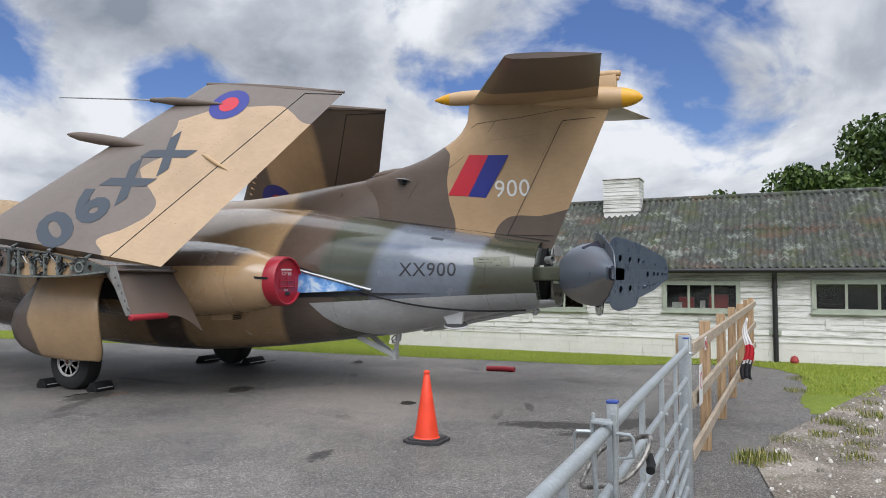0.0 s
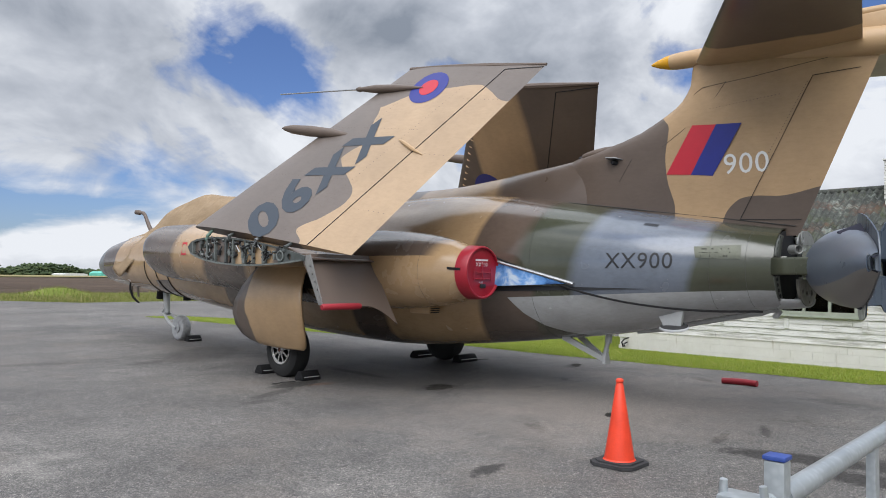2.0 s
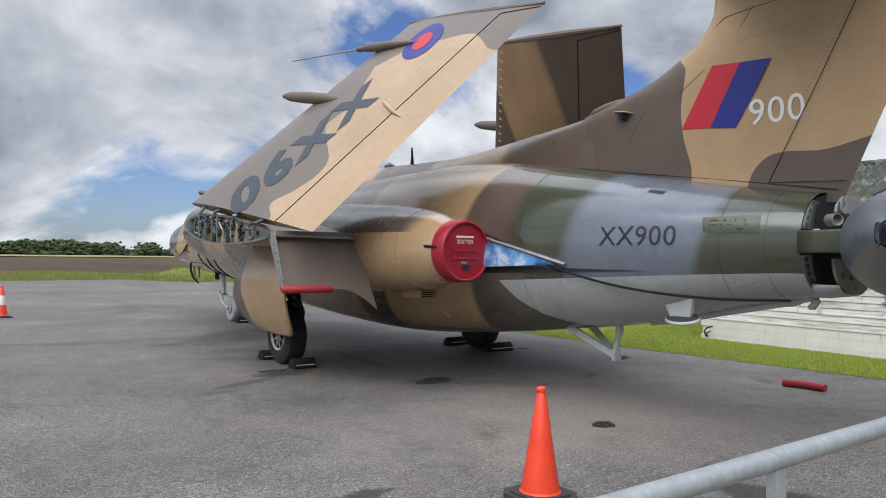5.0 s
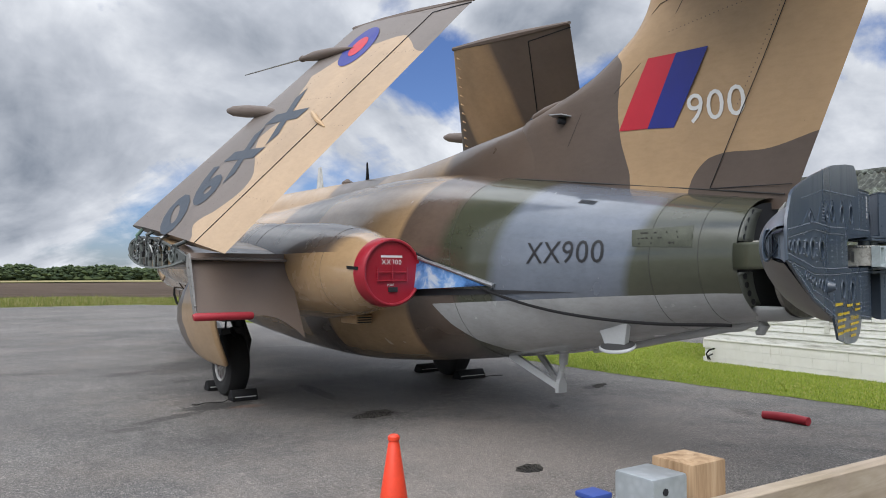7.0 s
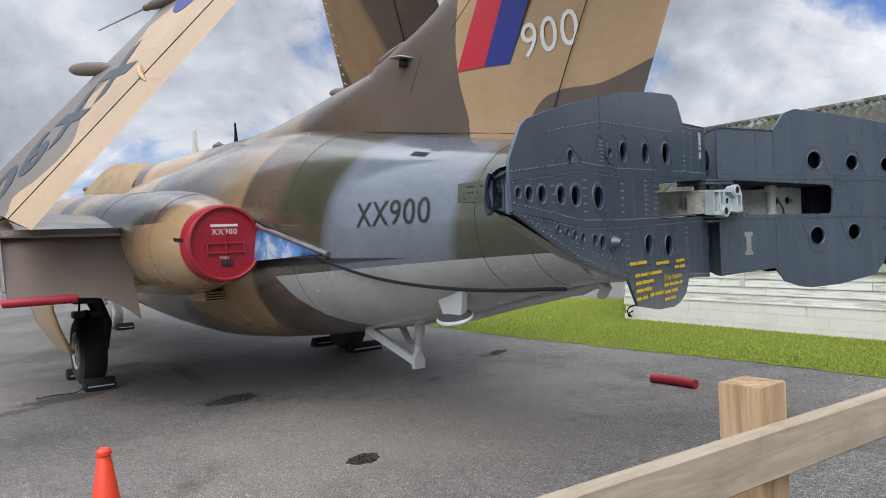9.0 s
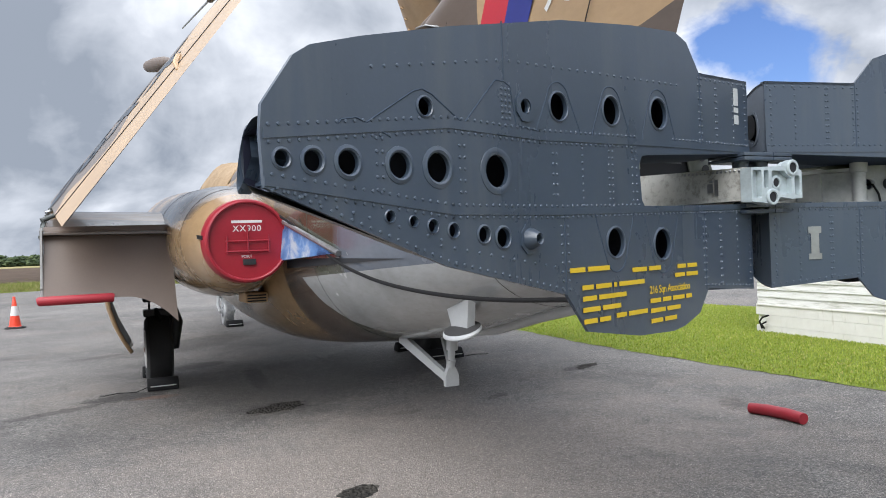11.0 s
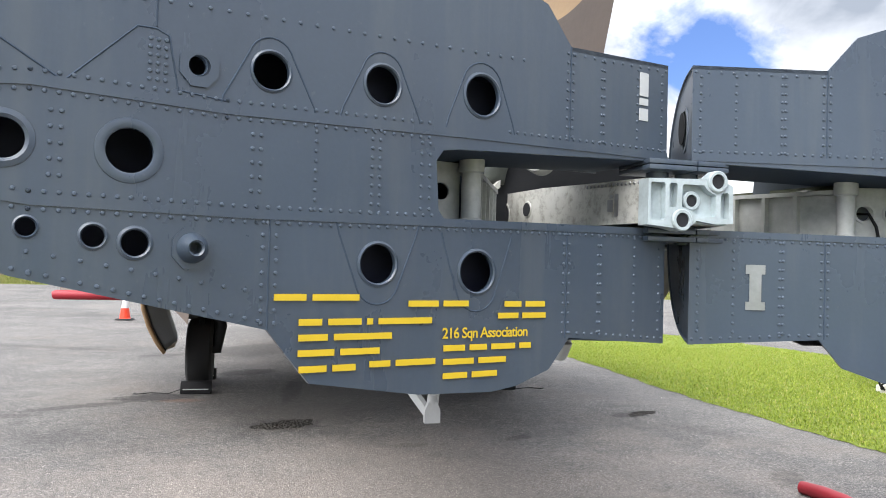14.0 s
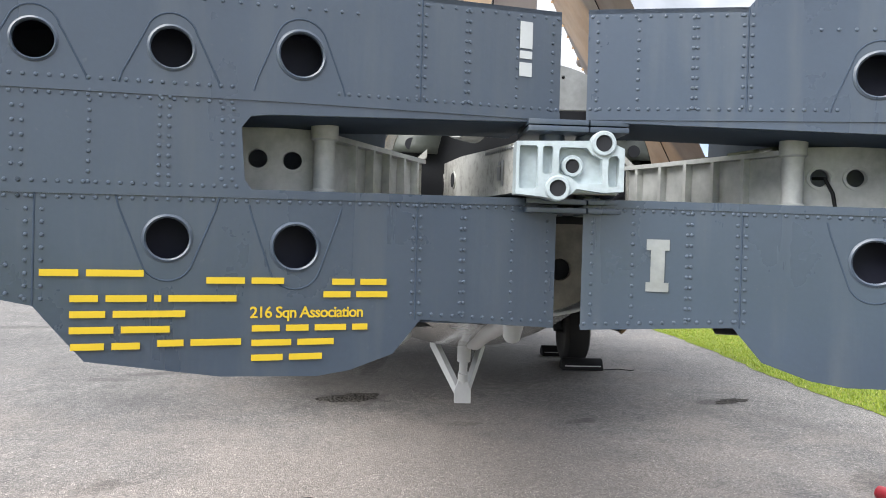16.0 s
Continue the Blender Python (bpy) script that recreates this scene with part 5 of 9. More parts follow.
# taller crowns: place along the line, half width, height above the rest
CROWNS = ((69, 2.2, 2.2), (84, 3.0, 3.6), (104, 5.5, 2.6), (113, 4.0, 1.5), (58, 6, 0.9), (40, 8, 1.0), (18, 9, 1.1), (-8, 8, 0.8))
for i in range(30000):
    x = r.uniform(-330, 420)
    y = 318 + r.uniform(0, 30)
    top = 4.3 - 1.9 * min(max((x - 55) / 40, 0.0), 1.0) + 0.6 * math.sin(x * 0.05) + 0.5 * math.sin(x * 0.13 + 1) + 0.4 * math.sin(x * 0.41) + r.uniform(-0.4, 0.4)
    top += sum(hh * math.exp(-((x - xx) / ww) ** 2) for xx, ww, hh in CROWNS)
    z = r.uniform(0.0, 1) ** 0.8 * top
    s = r.uniform(0.4, 0.85) + 0.75 * max(0.0, 1 - 1.4 * z / top)
    b = len(V)
    base = [(1, 0, 0), (-0.5, 0.87, 0), (-0.5, -0.87, 0), (0, 0, 1), (0, 0, -0.7), (0.4, -0.9, 0.3)]
    a = r.uniform(0, 6.28)
    for e in base:
        j = r.uniform(0.7, 1.2)
        V.append((x + s * j * (e[0] * math.cos(a) - e[1] * math.sin(a)) * 1.4, y + s * j * (e[0] * math.sin(a) + e[1] * math.cos(a)), z + s * j * e[2] * 0.9))
    F += [(b, b + 1, b + 3), (b + 1, b + 2, b + 3), (b + 2, b, b + 3), (b, b + 4, b + 1), (b + 1, b + 4, b + 2), (b + 2, b + 4, b), (b + 5, b + 3, b), (b + 5, b + 2, b + 3)]
me = bpy.data.meshes.new("far_woods")
me.from_pydata(V, [], F)
k = Nodes("far_foliage")
M_FAR = k.done(k.ramp(k.island(), [(0, (0.035, 0.052, 0.030)), (0.5, (0.055, 0.078, 0.038)), (1, (0.085, 0.11, 0.05))]), 0.8, 0, 0.1)
me.materials.append(M_FAR)
tagged(new("far_woods", me), "distant line of dark green woods along the fields", "woods", kind="stuff")
for x0, w, h, c, nm in ((105.4, 9, 0.95, (0.55, 0.56, 0.55), "pale"), (119.5, 8.5, 1.9, (0.10, 0.42, 0.34), "turquoise")):
    bm = bmesh.new()
    y0 = 296
    slab(bm, [(-w / 2, 0), (w / 2, 0), (w / 2, h * 0.6), (w * 0.35, h), (-w * 0.35, h), (-w / 2, h * 0.6)], 12, lambda u, v, d: Vector((x0 + u, y0 + d, v)))
    tagged(part("far_shed", bm, plain(nm + "_sheeting", c, 0.6, var=0.06, scale=0.3)), nm + " roofed shed far across the fields", "shed")

# ---- the aeroplane: nose to +y, standing on its wheels ----
jet = thing("jet_aircraft", "desert camouflaged twin-engined jet with folded wings and open airbrakes", "aircraft", at=(-0.06, 0, 0))

# y, height of the widest line, half width, top, bottom
BODY = [(-1.25, 1.74, 0.375, 2.06, 1.33), (-0.82, 1.74, 0.44, 2.15, 1.31), (-0.4, 1.74, 0.525, 2.21, 1.25), (0.2, 1.73, 0.66, 2.30, 1.14), (0.8, 1.73, 0.785, 2.40, 1.00),
        (1.5, 1.74, 0.865, 2.52, 0.865), (2.3, 1.75, 0.94, 2.65, 0.76), (3.2, 1.75, 1.01, 2.79, 0.65), (4.2, 1.72, 1.10, 2.86, 0.55),
        (5.4, 1.66, 1.12, 2.86, 0.48), (7.0, 1.62, 1.10, 2.82, 0.52), (9.0, 1.66, 1.05, 2.80, 0.66), (11.0, 1.75, 0.98, 2.80, 0.86),
        (12.6, 1.85, 0.88, 2.78, 1.02), (14.0, 1.87, 0.78, 2.66, 1.14), (15.2, 1.86, 0.68, 2.52, 1.22), (16.4, 1.84, 0.53, 2.34, 1.34),
        (17.1, 1.82, 0.33, 2.12, 1.50), (17.5, 1.80, 0.16, 1.95, 1.64), (17.62, 1.80, 0.05, 1.84, 1.75)]


def body_section(y):
    return lerp_table(BODY, y)


def body_x(y, z):
    """Half width of the fuselage at a height."""
    zc, hw, zt, zb = body_section(y)
    f = (z - zc) / (zt - zc) if z > zc else (zc - z) / (zc - zb)
    return hw * max(0.0, 1 - min(1, abs(f)) ** 2.15) ** (1 / 2.15)


def body_ring(y, n=56, scale=1.0):
    zc, hw, zt, zb = body_section(y)
    ring = []
    for k in range(n):
        a = 2 * math.pi * k / n
        c, s = math.cos(a), math.sin(a)
        e = 2 / 2.15
        x = hw * math.copysign(abs(c) ** e, c) * scale
        z = zc + (zt - zc if s > 0 else zc - zb) * math.copysign(abs(s) ** e, s) * scale
        ring.append((x, y, z))
    return ring


bm = bmesh.new()
ys = [-0.605] + [-0.4 + 0.2 * k for k in range(85)]
loop_faces(bm, [body_ring(y) for y in ys], caps=(False, True))
part("fuselage", bm, M_BODY, jet)

# nose cone, bare
bm = bmesh.new()
loop_faces(bm, [body_ring(16.3 + 1.32 * k / 14, scale=1.006) for k in range(15)], caps=(True, True))
part("nose_cone", bm, M_GREYMETAL, jet, "dull silver nose cone")

# spine along the back, running into the fin
SPINE = [(1.6, 2.4, 0.08, 3.30), (2.3, 2.5, 0.12, 3.20), (3.0, 2.6, 0.19, 3.13), (3.6, 2.6, 0.24, 3.06), (4.6, 2.6, 0.28, 2.99), (6.5, 2.6, 0.30, 3.03), (8.5, 2.6, 0.32, 3.08), (10.6, 2.6, 0.36, 3.12), (12.0, 2.5, 0.3, 2.8)]
bm = bmesh.new()
rings = []
for k in range(53):
    y = 1.6 + 0.2 * k
    z0, hw, z1 = lerp_table(SPINE, y)
    rings.append([(hw * math.cos(math.pi * i / 16) * (1 + 0.35 * (1 - math.sin(math.pi * i / 16))), y, z0 + (z1 - z0) * math.sin(math.pi * i / 16) ** 0.8) for i in range(17)])
loop_faces(bm, rings, closed=False)
part("spine", bm, M_SPINE, jet)

# fin
FIN_LE = [(2.30, 3.20), (2.0, 3.27), (1.6, 3.36), (1.3, 3.44), (0.98, 3.59), (0.75, 3.72), (0.62, 3.84), (0.54, 3.98), (0.52, 4.16), (0.50, 4.25)]
bm = bmesh.new()
rings = []
for k in range(26):
    z = 2.1 + 2.15 * k / 25
    le = None
    for (ya, za), (yb, zb) in zip(FIN_LE, FIN_LE[1:]):
        if za <= z <= zb:
            le = ya + (yb - ya) * (z - za) / (zb - za)
    if le is None:
        le = 2.6 - 0.3 * (z - 2.1) / 1.1 if z < 3.2 else 0.5
    te = -0.79 - (z - 2.25) * 0.43
    th = 0.15 - 0.045 * (z - 2.2) / 2
    ring = []
    for s in (1, -1):
        for i in range(12) if s > 0 else range(12, 0, -1):
            u = (1 - math.cos(math.pi * i / 12)) / 2
            ch = min(le - te, 2.6)
            y = le - u * (le - te)
            prof = 2.6 * math.sqrt(u) * (1 - u) + 0.02 * (1 - u) + 0.015
            ring.append((s * th * min(prof, 1.0), y, z))
    rings.append(ring)
loop_faces(bm, rings)
k = Nodes("camouflage_fin")
fx, fy, fz = k.xyz()
wave = k.math("MULTIPLY", k.math("SUBTRACT", k.noise(1.1, 1.5, 0.4), 0.5), 0.5)
front = k.math("GREATER_THAN", k.math("ADD", fy, k.math("MULTIPLY", wave, 0.12)), k.ramp(k.math("DIVIDE", fz, 5.0), [(0.5, (0.68,) * 3), (0.55, (0.76,) * 3), (0.62, (0.82,) * 3), (0.70, (0.78,) * 3), (0.73, (0.9,) * 3)], "CARDINAL"))
edge = k.ramp(k.math("ADD", k.math("DIVIDE", fy, 4.0), 0.5), [(0.26, (2.66 / 3,) * 3), (0.35, (2.53 / 3,) * 3), (0.42, (2.58 / 3,) * 3), (0.475, (2.56 / 3,) * 3), (0.51, (2.44 / 3,) * 3), (0.54, (2.2 / 3,) * 3), (0.6, (0, 0, 0))], "B_SPLINE")
blob = k.math("LESS_THAN", k.math("DIVIDE", fz, 3.0), edge)
col = k.mix(k.math("MAXIMUM", front, blob), TAN, BROWN)
k.bump(k.noise(40, 3), 0.05, 0.01)
M_FIN = k.done(grime(k, col, 0.25), 0.42)
fin = part("tail_fin", bm, M_FIN, jet)


def fin_x(y, z):
    te = -0.79 - (z - 2.25) * 0.43
    le = 0.6 if z > 3.7 else 0.6 + (3.7 - z) * 2.4
    u = min(max((le - y) / (le - te), 0), 1)
    return min(2.6 * math.sqrt(u) * (1 - u) + 0.02 * (1 - u) + 0.015, 1.0) * (0.15 - 0.045 * (z - 2.2) / 2)


# rivet heads along the fin root and beside the rudder
bm = bmesh.new()
FIN_ROWS = [((1.35, 2.50), (-0.62, 2.34), 60), ((0.42, 2.40), (0.38, 2.66), 8), ((0.36, 2.40), (0.32, 2.66), 8), ((-0.06, 2.40), (-0.84, 3.80), 46), ((1.02, 2.62), (0.98, 2.92), 9), ((0.95, 2.62), (0.91, 2.92), 9), ((-0.30, 2.55), (-0.85, 2.72), 16), ((0.60, 3.62), (-0.55, 3.70), 30)]
for (ya, za), (yb, zb), n in FIN_ROWS:
    for i in range(n):
        y, z = ya + (yb - ya) * i / (n - 1), za + (zb - za) * i / (n - 1)
        bm.faces.new([bm.verts.new((-(fin_x(y, z) + 0.0015), y + 0.0055 * math.cos(a), z + 0.0055 * math.sin(a))) for a in (0, 1.05, 2.1, 3.14, 4.2, 5.2)])
bmesh.ops.recalc_face_normals(bm, faces=bm.faces)
tagged(part("fin_rivets", bm, M_BROWN, fin), kind="stuff")
# rudder gap lines
bm = bmesh.new()
for s in (-1,):
    for (ya, za), (yb, zb) in (((-0.10, 2.30), (-0.90, 3.86)), ((-0.90, 3.86), (-1.36, 3.88)), ((-0.10, 2.30), (-0.76, 2.275))):
        n = 10
        for i in range(n):
            p = [(ya + (yb - ya) * (i + j) / n, za + (zb - za) * (i + j) / n) for j in (0, 1)]
            tube(bm, [(s * (fin_x(*q) + 0.006 + 0.016 * min(max((3.2 - q[1]) / 0.5, 0.0), 1.0)), *q) for q in p], 0.0035, 5)
part("rudder_gap", bm, M_VOID, fin)

# bullet on the fin with yellow ends, and the small fairing on its top
def bullet_ring(y, n=28):
    zc, r, rz = lerp_table([(-1.98, 4.10, 0.02, 0.02), (-1.9, 4.11, 0.085, 0.085), (-1.72, 4.12, 0.135, 0.135), (-1.45, 4.14, 0.15, 0.155), (-0.6, 4.22, 0.15, 0.15), (0.3, 4.32, 0.12, 0.11), (0.75, 4.335, 0.10, 0.10), (0.95, 4.34, 0.055, 0.055), (1.06, 4.345, 0.012, 0.012)], y)
    return [(r * math.cos(2 * math.pi * i / n), y, zc + rz * math.sin(2 * math.pi * i / n)) for i in range(n)]


bm = bmesh.new()
loop_faces(bm, [bullet_ring(-1.72 + 2.51 * i / 26) for i in range(27)])
bullet = part("bullet_fairing", bm, M_TAN, jet)
M_YELLOW = plain("yellow_paint", (0.576, 0.288, 0.010), 0.4, var=0.08)
bm = bmesh.new()
loop_faces(bm, [bullet_ring(0.79 + 0.27 * i / 9) for i in range(10)])
part("front_cap", bm, M_YELLOW, bullet, "yellow pointed cap")
bm = bmesh.new()
loop_faces(bm, [bullet_ring(-1.98 + 0.26 * i / 9) for i in range(10)])
part("rear_cap", bm, M_YELLOW, bullet, "yellow rounded cap")
bm = bmesh.new()
box(bm, (-0.05, -1.64, 4.2), (0.05, -1.25, 4.44), bevel=0.02)
tube(bm, [(0, -1.2, 4.47), (0, -1.55, 4.46), (0, -1.69, 4.455)], [0.05, 0.05, 0.04], 12)
tube(bm, [(0, -1.2, 4.40), (0, -1.55, 4.395), (0, -1.67, 4.39)], [0.04, 0.04, 0.03], 12)
part("warning_fairing", bm, M_TAN, bullet)

# tailplane halves
def camo2(name, c1, c2, plane_axis, at, wob=0.3, scale=1.2):
    k = Nodes(name)
    a = k.math("ADD", k.xyz()[plane_axis], k.math("MULTIPLY", k.math("SUBTRACT", k.noise(scale, 1.5, 0.4), 0.5), wob))
    k.bump(k.noise(40, 3), 0.03, 0.01)
    k.bsdf.inputs["Coat Weight"].default_value, k.bsdf.inputs["Coat Roughness"].default_value = 0.4, 0.15
    edge = k.math("DIVIDE", k.math("SUBTRACT", a, at - 0.02), 0.04, clamp=True)
    return k.done(grime(k, k.mix(edge, c1, c2), 0.25), 0.40)


M_TP = camo2("camouflage_tailplane", BROWN, TAN, 0, -0.62, 0.35)
for s in (-1, 1):
    bm = bmesh.new()
    rings = []
    for f in (0.0, 0.1, 0.5, 0.9, 1.0):
        x = s * (0.10 + 1.80 * f)
        le, te = 0.42 - 1.1 * f, -1.40 - 0.42 * f
        zz = 4.25 + 0.04 * f
        th = 0.075 - 0.04 * f
        rings.append([(x, le - (le - te) * u, zz - 0.10 * u + sg * th * min(1, 2.6 * math.sqrt(u) * (1 - u) + 0.1 * (1 - u) + 0.05)) for sg in (1, -1) for u in ([0, .03, .1, .25, .5, .8, 1] if sg > 0 else [1, .8, .5, .25, .1, .03, 0])])
    loop_faces(bm, rings if s > 0 else rings[::-1])
    bmesh.ops.recalc_face_normals(bm, faces=bm.faces)
    part("tailplane", bm, M_TP, jet)

# engine nacelles
NAC = [(2.86, 1.325, 1.65, 0.325), (2.96, 1.325, 1.65, 0.343), (3.10, 1.325, 1.655, 0.395), (3.5, 1.31, 1.665, 0.48), (4.2, 1.29, 1.68, 0.555), (5.2, 1.26, 1.70, 0.60), (6.5, 1.24, 1.76, 0.62),
       (8.0, 1.22, 1.86, 0.62), (9.5, 1.20, 1.96, 0.60), (10.8, 1.20, 2.02, 0.57), (11.5, 1.20, 2.06, 0.52), (11.72, 1.20, 2.07, 0.46)]


def nac_ring(y, s, n=40, grow=0.0):
    cx, cz, r = lerp_table(NAC, y)
    return [(s * cx + (r + grow) * math.cos(2 * math.pi * i / n), y, cz + (r + grow) * math.sin(2 * math.pi * i / n)) for i in range(n)]


for s in (-1, 1):
    bm = bmesh.new()
    loop_faces(bm, [nac_ring(2.86 + 8.86 * i / 60, s) for i in range(61)])
    nac = part("nacelle", bm, M_NAC, jet)
    # jet pipe rim
    bm = bmesh.new()
    lathe(bm, [(0, 0.35), (-0.10, 0.345), (-0.10, 0.31), (0.05, 0.30)], (s * 1.325, 2.88, 1.65), (0, 1, 0), 36)
    part("jet_pipe", bm, M_GREYMETAL, nac, "bare metal jet pipe rim")

# triangular shield plate behind each jet pipe
k = Nodes("heat_stained_shield")
st = k.noise(3.5, 5, 0.6, dist=0.6)
col = k.ramp(st, [(0.36, (0.02, 0.06, 0.16)), (0.45, (0.08, 0.22, 0.50)), (0.56, (0.16, 0.34, 0.66)), (0.68, (0.55, 0.66, 0.75))])
M_SHIELD = k.done(col, 0.35, 0.5)
for s in (-1, 1):
    bm = bmesh.new()
    vs = [bm.verts.new(p) for p in ((s * 1.04, 2.92, 1.83), (s * 1.08, 2.90, 1.47), (s * 0.895, 1.78, 1.52))]
    v2 = [bm.verts.new((v.co.x * 0.93, v.co.y, v.co.z)) for v in vs]
    bm.faces.new(vs), bm.faces.new(v2[::-1])
    for i in range(3):
        bm.faces.new((vs[i], vs[(i + 1) % 3], v2[(i + 1) % 3], v2[i]))
    bmesh.ops.recalc_face_normals(bm, faces=bm.faces)
    part("heat_shield", bm, M_SHIELD, jet, "blue heat-tinted metal shield")
    bm = bmesh.new()
    tube(bm, [(s * 1.05, 2.95, 1.85), (s * 0.88, 1.66, 1.52)], 0.022, 8)
    part("shield_edge", bm, M_GREYMETAL, jet)
    bm = bmesh.new()
    n = 14
    rings = []
    for i in range(n + 1):
        y = 0.75 + 2.2 * i / n
        z = 1.475 - 0.03 * (i / n)
        x = s * body_x(y, z)
        rings.append([(x + s * 0.006 * w, y, z + dz) for w, dz in ((-1, 0.05 * i / n), (1, 0.05 * i / n), (1, -0.045 * i / n), (-1, -0.045 * i / n))])
    loop_faces(bm, rings)
    part("dark_strip", bm, M_VOID, jet)

# ---- wings ----
def wing_section(u):
    """Half thickness of the wing, by chord from its front edge."""
    return min(1.0, 2.3 * math.sqrt(max(u, 0)) * (1 - u) ** 0.9 + 0.04)


def inner_wing(s):
    bm = bmesh.new()
    rings = []
    for f in (0.0, 0.5, 1.0):
        x = s * (1.25 + 1.67 * f)
        le, te = 8.35 - 0.93 * f, 4.30
        zz = 1.98 + 0.02 * f
        ring = []
        for sg in (1, -1):
            us = [0, .02, .06, .14, .28, .45, .62, .8, 1] if sg > 0 else [1, .8, .62, .45, .28, .14, .06, .02, 0]
            for u in us:
                y = le - (le - te) * u
                ring.append((x, y, zz - 0.20 * u + sg * (0.225 - 0.015 * f) * wing_section(u)))
        rings.append(ring)
    loop_faces(bm, rings if s > 0 else rings[::-1])
    bmesh.ops.recalc_face_normals(bm, faces=bm.faces)
    return part("inner_wing", bm, M_WINGIN, jet)


M_WINGIN = camo("camouflage_inner_wing", [(-4, BROWN), (5.4, TAN), (6.4, BROWN)], wobble=0.5)
ROOT_LE, TIP_LE, TIP_TE, ROOT_TE = (Vector(p) for p in ((2.95, 7.25, 2.33), (0.80, 4.70, 4.81), (0.68, 2.24, 4.46), (2.76, 3.72, 1.86)))


def panel(u, v, side, lift=0.0):
    """A point of the folded outer wing's skin. u: chord from the front edge, v: span from the fold; side 1 is the outward (under) skin."""
    le, te = ROOT_LE.lerp(TIP_LE, v), ROOT_TE.lerp(TIP_TE, v)
    out = (TIP_LE - ROOT_LE).cross(ROOT_TE - ROOT_LE).normalized()
    if out.x < 0:
        out = -out
    h = (0.10 - 0.055 * v) * (wing_section(u) - 0.04)
    return le.lerp(te, u) + out * (side * (h + lift) - 0.03)


def mirrored(p, s):
    return Vector((p.x * s, p.y, p.z))


k = Nodes("camouflage_outer_wing")
wx, wy, wz = k.xyz()
front = [(2.05, 4.70), (2.22, 4.88), (2.34, 4.62), (2.58, 4.30), (2.86, 4.42), (3.24, 4.86), (3.40, 4.78), (3.5, 4.62), (3.85, 4.71), (4.0, 4.73), (4.15, 4.78)]
tip = [(2.41, 3.95), (2.60, 3.92), (2.82, 4.05), (3.09, 4.24), (3.68, 4.28), (3.98, 4.28), (4.35, 4.24), (4.72, 4.12)]
line = k.ramp(k.math("DIVIDE", k.math("SUBTRACT", wz, 1.8), 3.2), [((z - 1.8) / 3.2, ((y - 4) / 1.5,) * 3) for z, y in front], "CARDINAL")
ceil_ = k.ramp(k.math("DIVIDE", k.math("SUBTRACT", wy, 2.0), 3.5), [((y - 2.0) / 3.5, ((z - 3.5) / 1.5,) * 3) for y, z in tip], "CARDINAL")
col = k.mix(k.math("GREATER_THAN", k.math("DIVIDE", k.math("SUBTRACT", wy, 4.0), 1.5), line), TAN, BROWN)
top = k.math("GREATER_THAN", k.math("DIVIDE", k.math("SUBTRACT", wz, 3.5), 1.5), ceil_)
col = k.mix(top, col, BROWN)
k.bump(k.noise(50, 3), 0.05, 0.01)
M_WINGOUT = k.done(grime(k, k.mix(0.14, col, (0.35, 0.34, 0.33)), 0.22), 0.36)
M_WINGTOP = camo("camouflage_wing_top", [(-4, BROWN), (4.43, TAN), (5.82, BROWN)], slant=0.13, wobble=0.12, rough=0.42, coat=0.1)

US = [0, .01, .03, .07, .14, .24, .36, .5, .64, .78, .9, 1.0]
for s in (-1, 1):
    inner_wing(s)
    bm = bmesh.new()
    rings = []
    for v in [i / 10 for i in range(11)]:
        rings.append([mirrored(panel(u, v, 1), s) for u in US] + [mirrored(panel(u, v, -1), s) for u in US[::-1]])
    loop_faces(bm, rings)
    bmesh.ops.recalc_face_normals(bm, faces=bm.faces)
    n = len(US)
    bm.faces.ensure_lookup_table()
    for f in bm.faces:
        c = f.calc_center_median()
        mid = mirrored(panel(0.5, 0.5, 0), s)
        out = f.normal.x * s
        f.material_index = 0 if out > 0 else 1
    wing = part("outer_wing", bm, [M_WINGOUT, M_WINGTOP], jet, "wing panel folded up")
    # aileron gap, and its hinge fairing
    bm = bmesh.new()
    gu = 0.77 if s < 0 else 0.70
    for a, b in (((gu, 0.0), (gu, 0.97)), ((gu, 0.97), (1.0, 0.985))):
        for i in range(12):
            q = [(a[0] + (b[0] - a[0]) * (i + j) / 12, a[1] + (b[1] - a[1]) * (i + j) / 12) for j in (0, 1)]
            for side in (1, -1):
                tube(bm, [mirrored(panel(*p, side, 0.0), s) for p in q], 0.008, 5)
    part("aileron_gap", bm, M_VOID, wing)
    bm = bmesh.new()
    tube(bm, [mirrored(panel(0.62, 0.56, 1, 0.0), s), mirrored(panel(0.67, 0.545, 1, 0.015), s), mirrored(panel(0.76, 0.515, 1, 0.02), s), mirrored(panel(0.84, 0.494, 1, 0.0), s)], [0.012, 0.03, 0.03, 0.010], 8)
    part("hinge_fairing", bm, M_TAN, wing)
    # wing tip strip
    bm = bmesh.new()
    tube(bm, [mirrored(panel(u, 1.0, 0), s) for u in (0.0, 0.3, 0.6, 1.0)], [0.03, 0.05, 0.05, 0.02], 8)
    part("wing_tip", bm, M_BROWN, wing)

# ---- airbrakes: two petals standing open at the tail ----
SLOPE = 0.335
LEN = math.hypot(1, SLOPE)


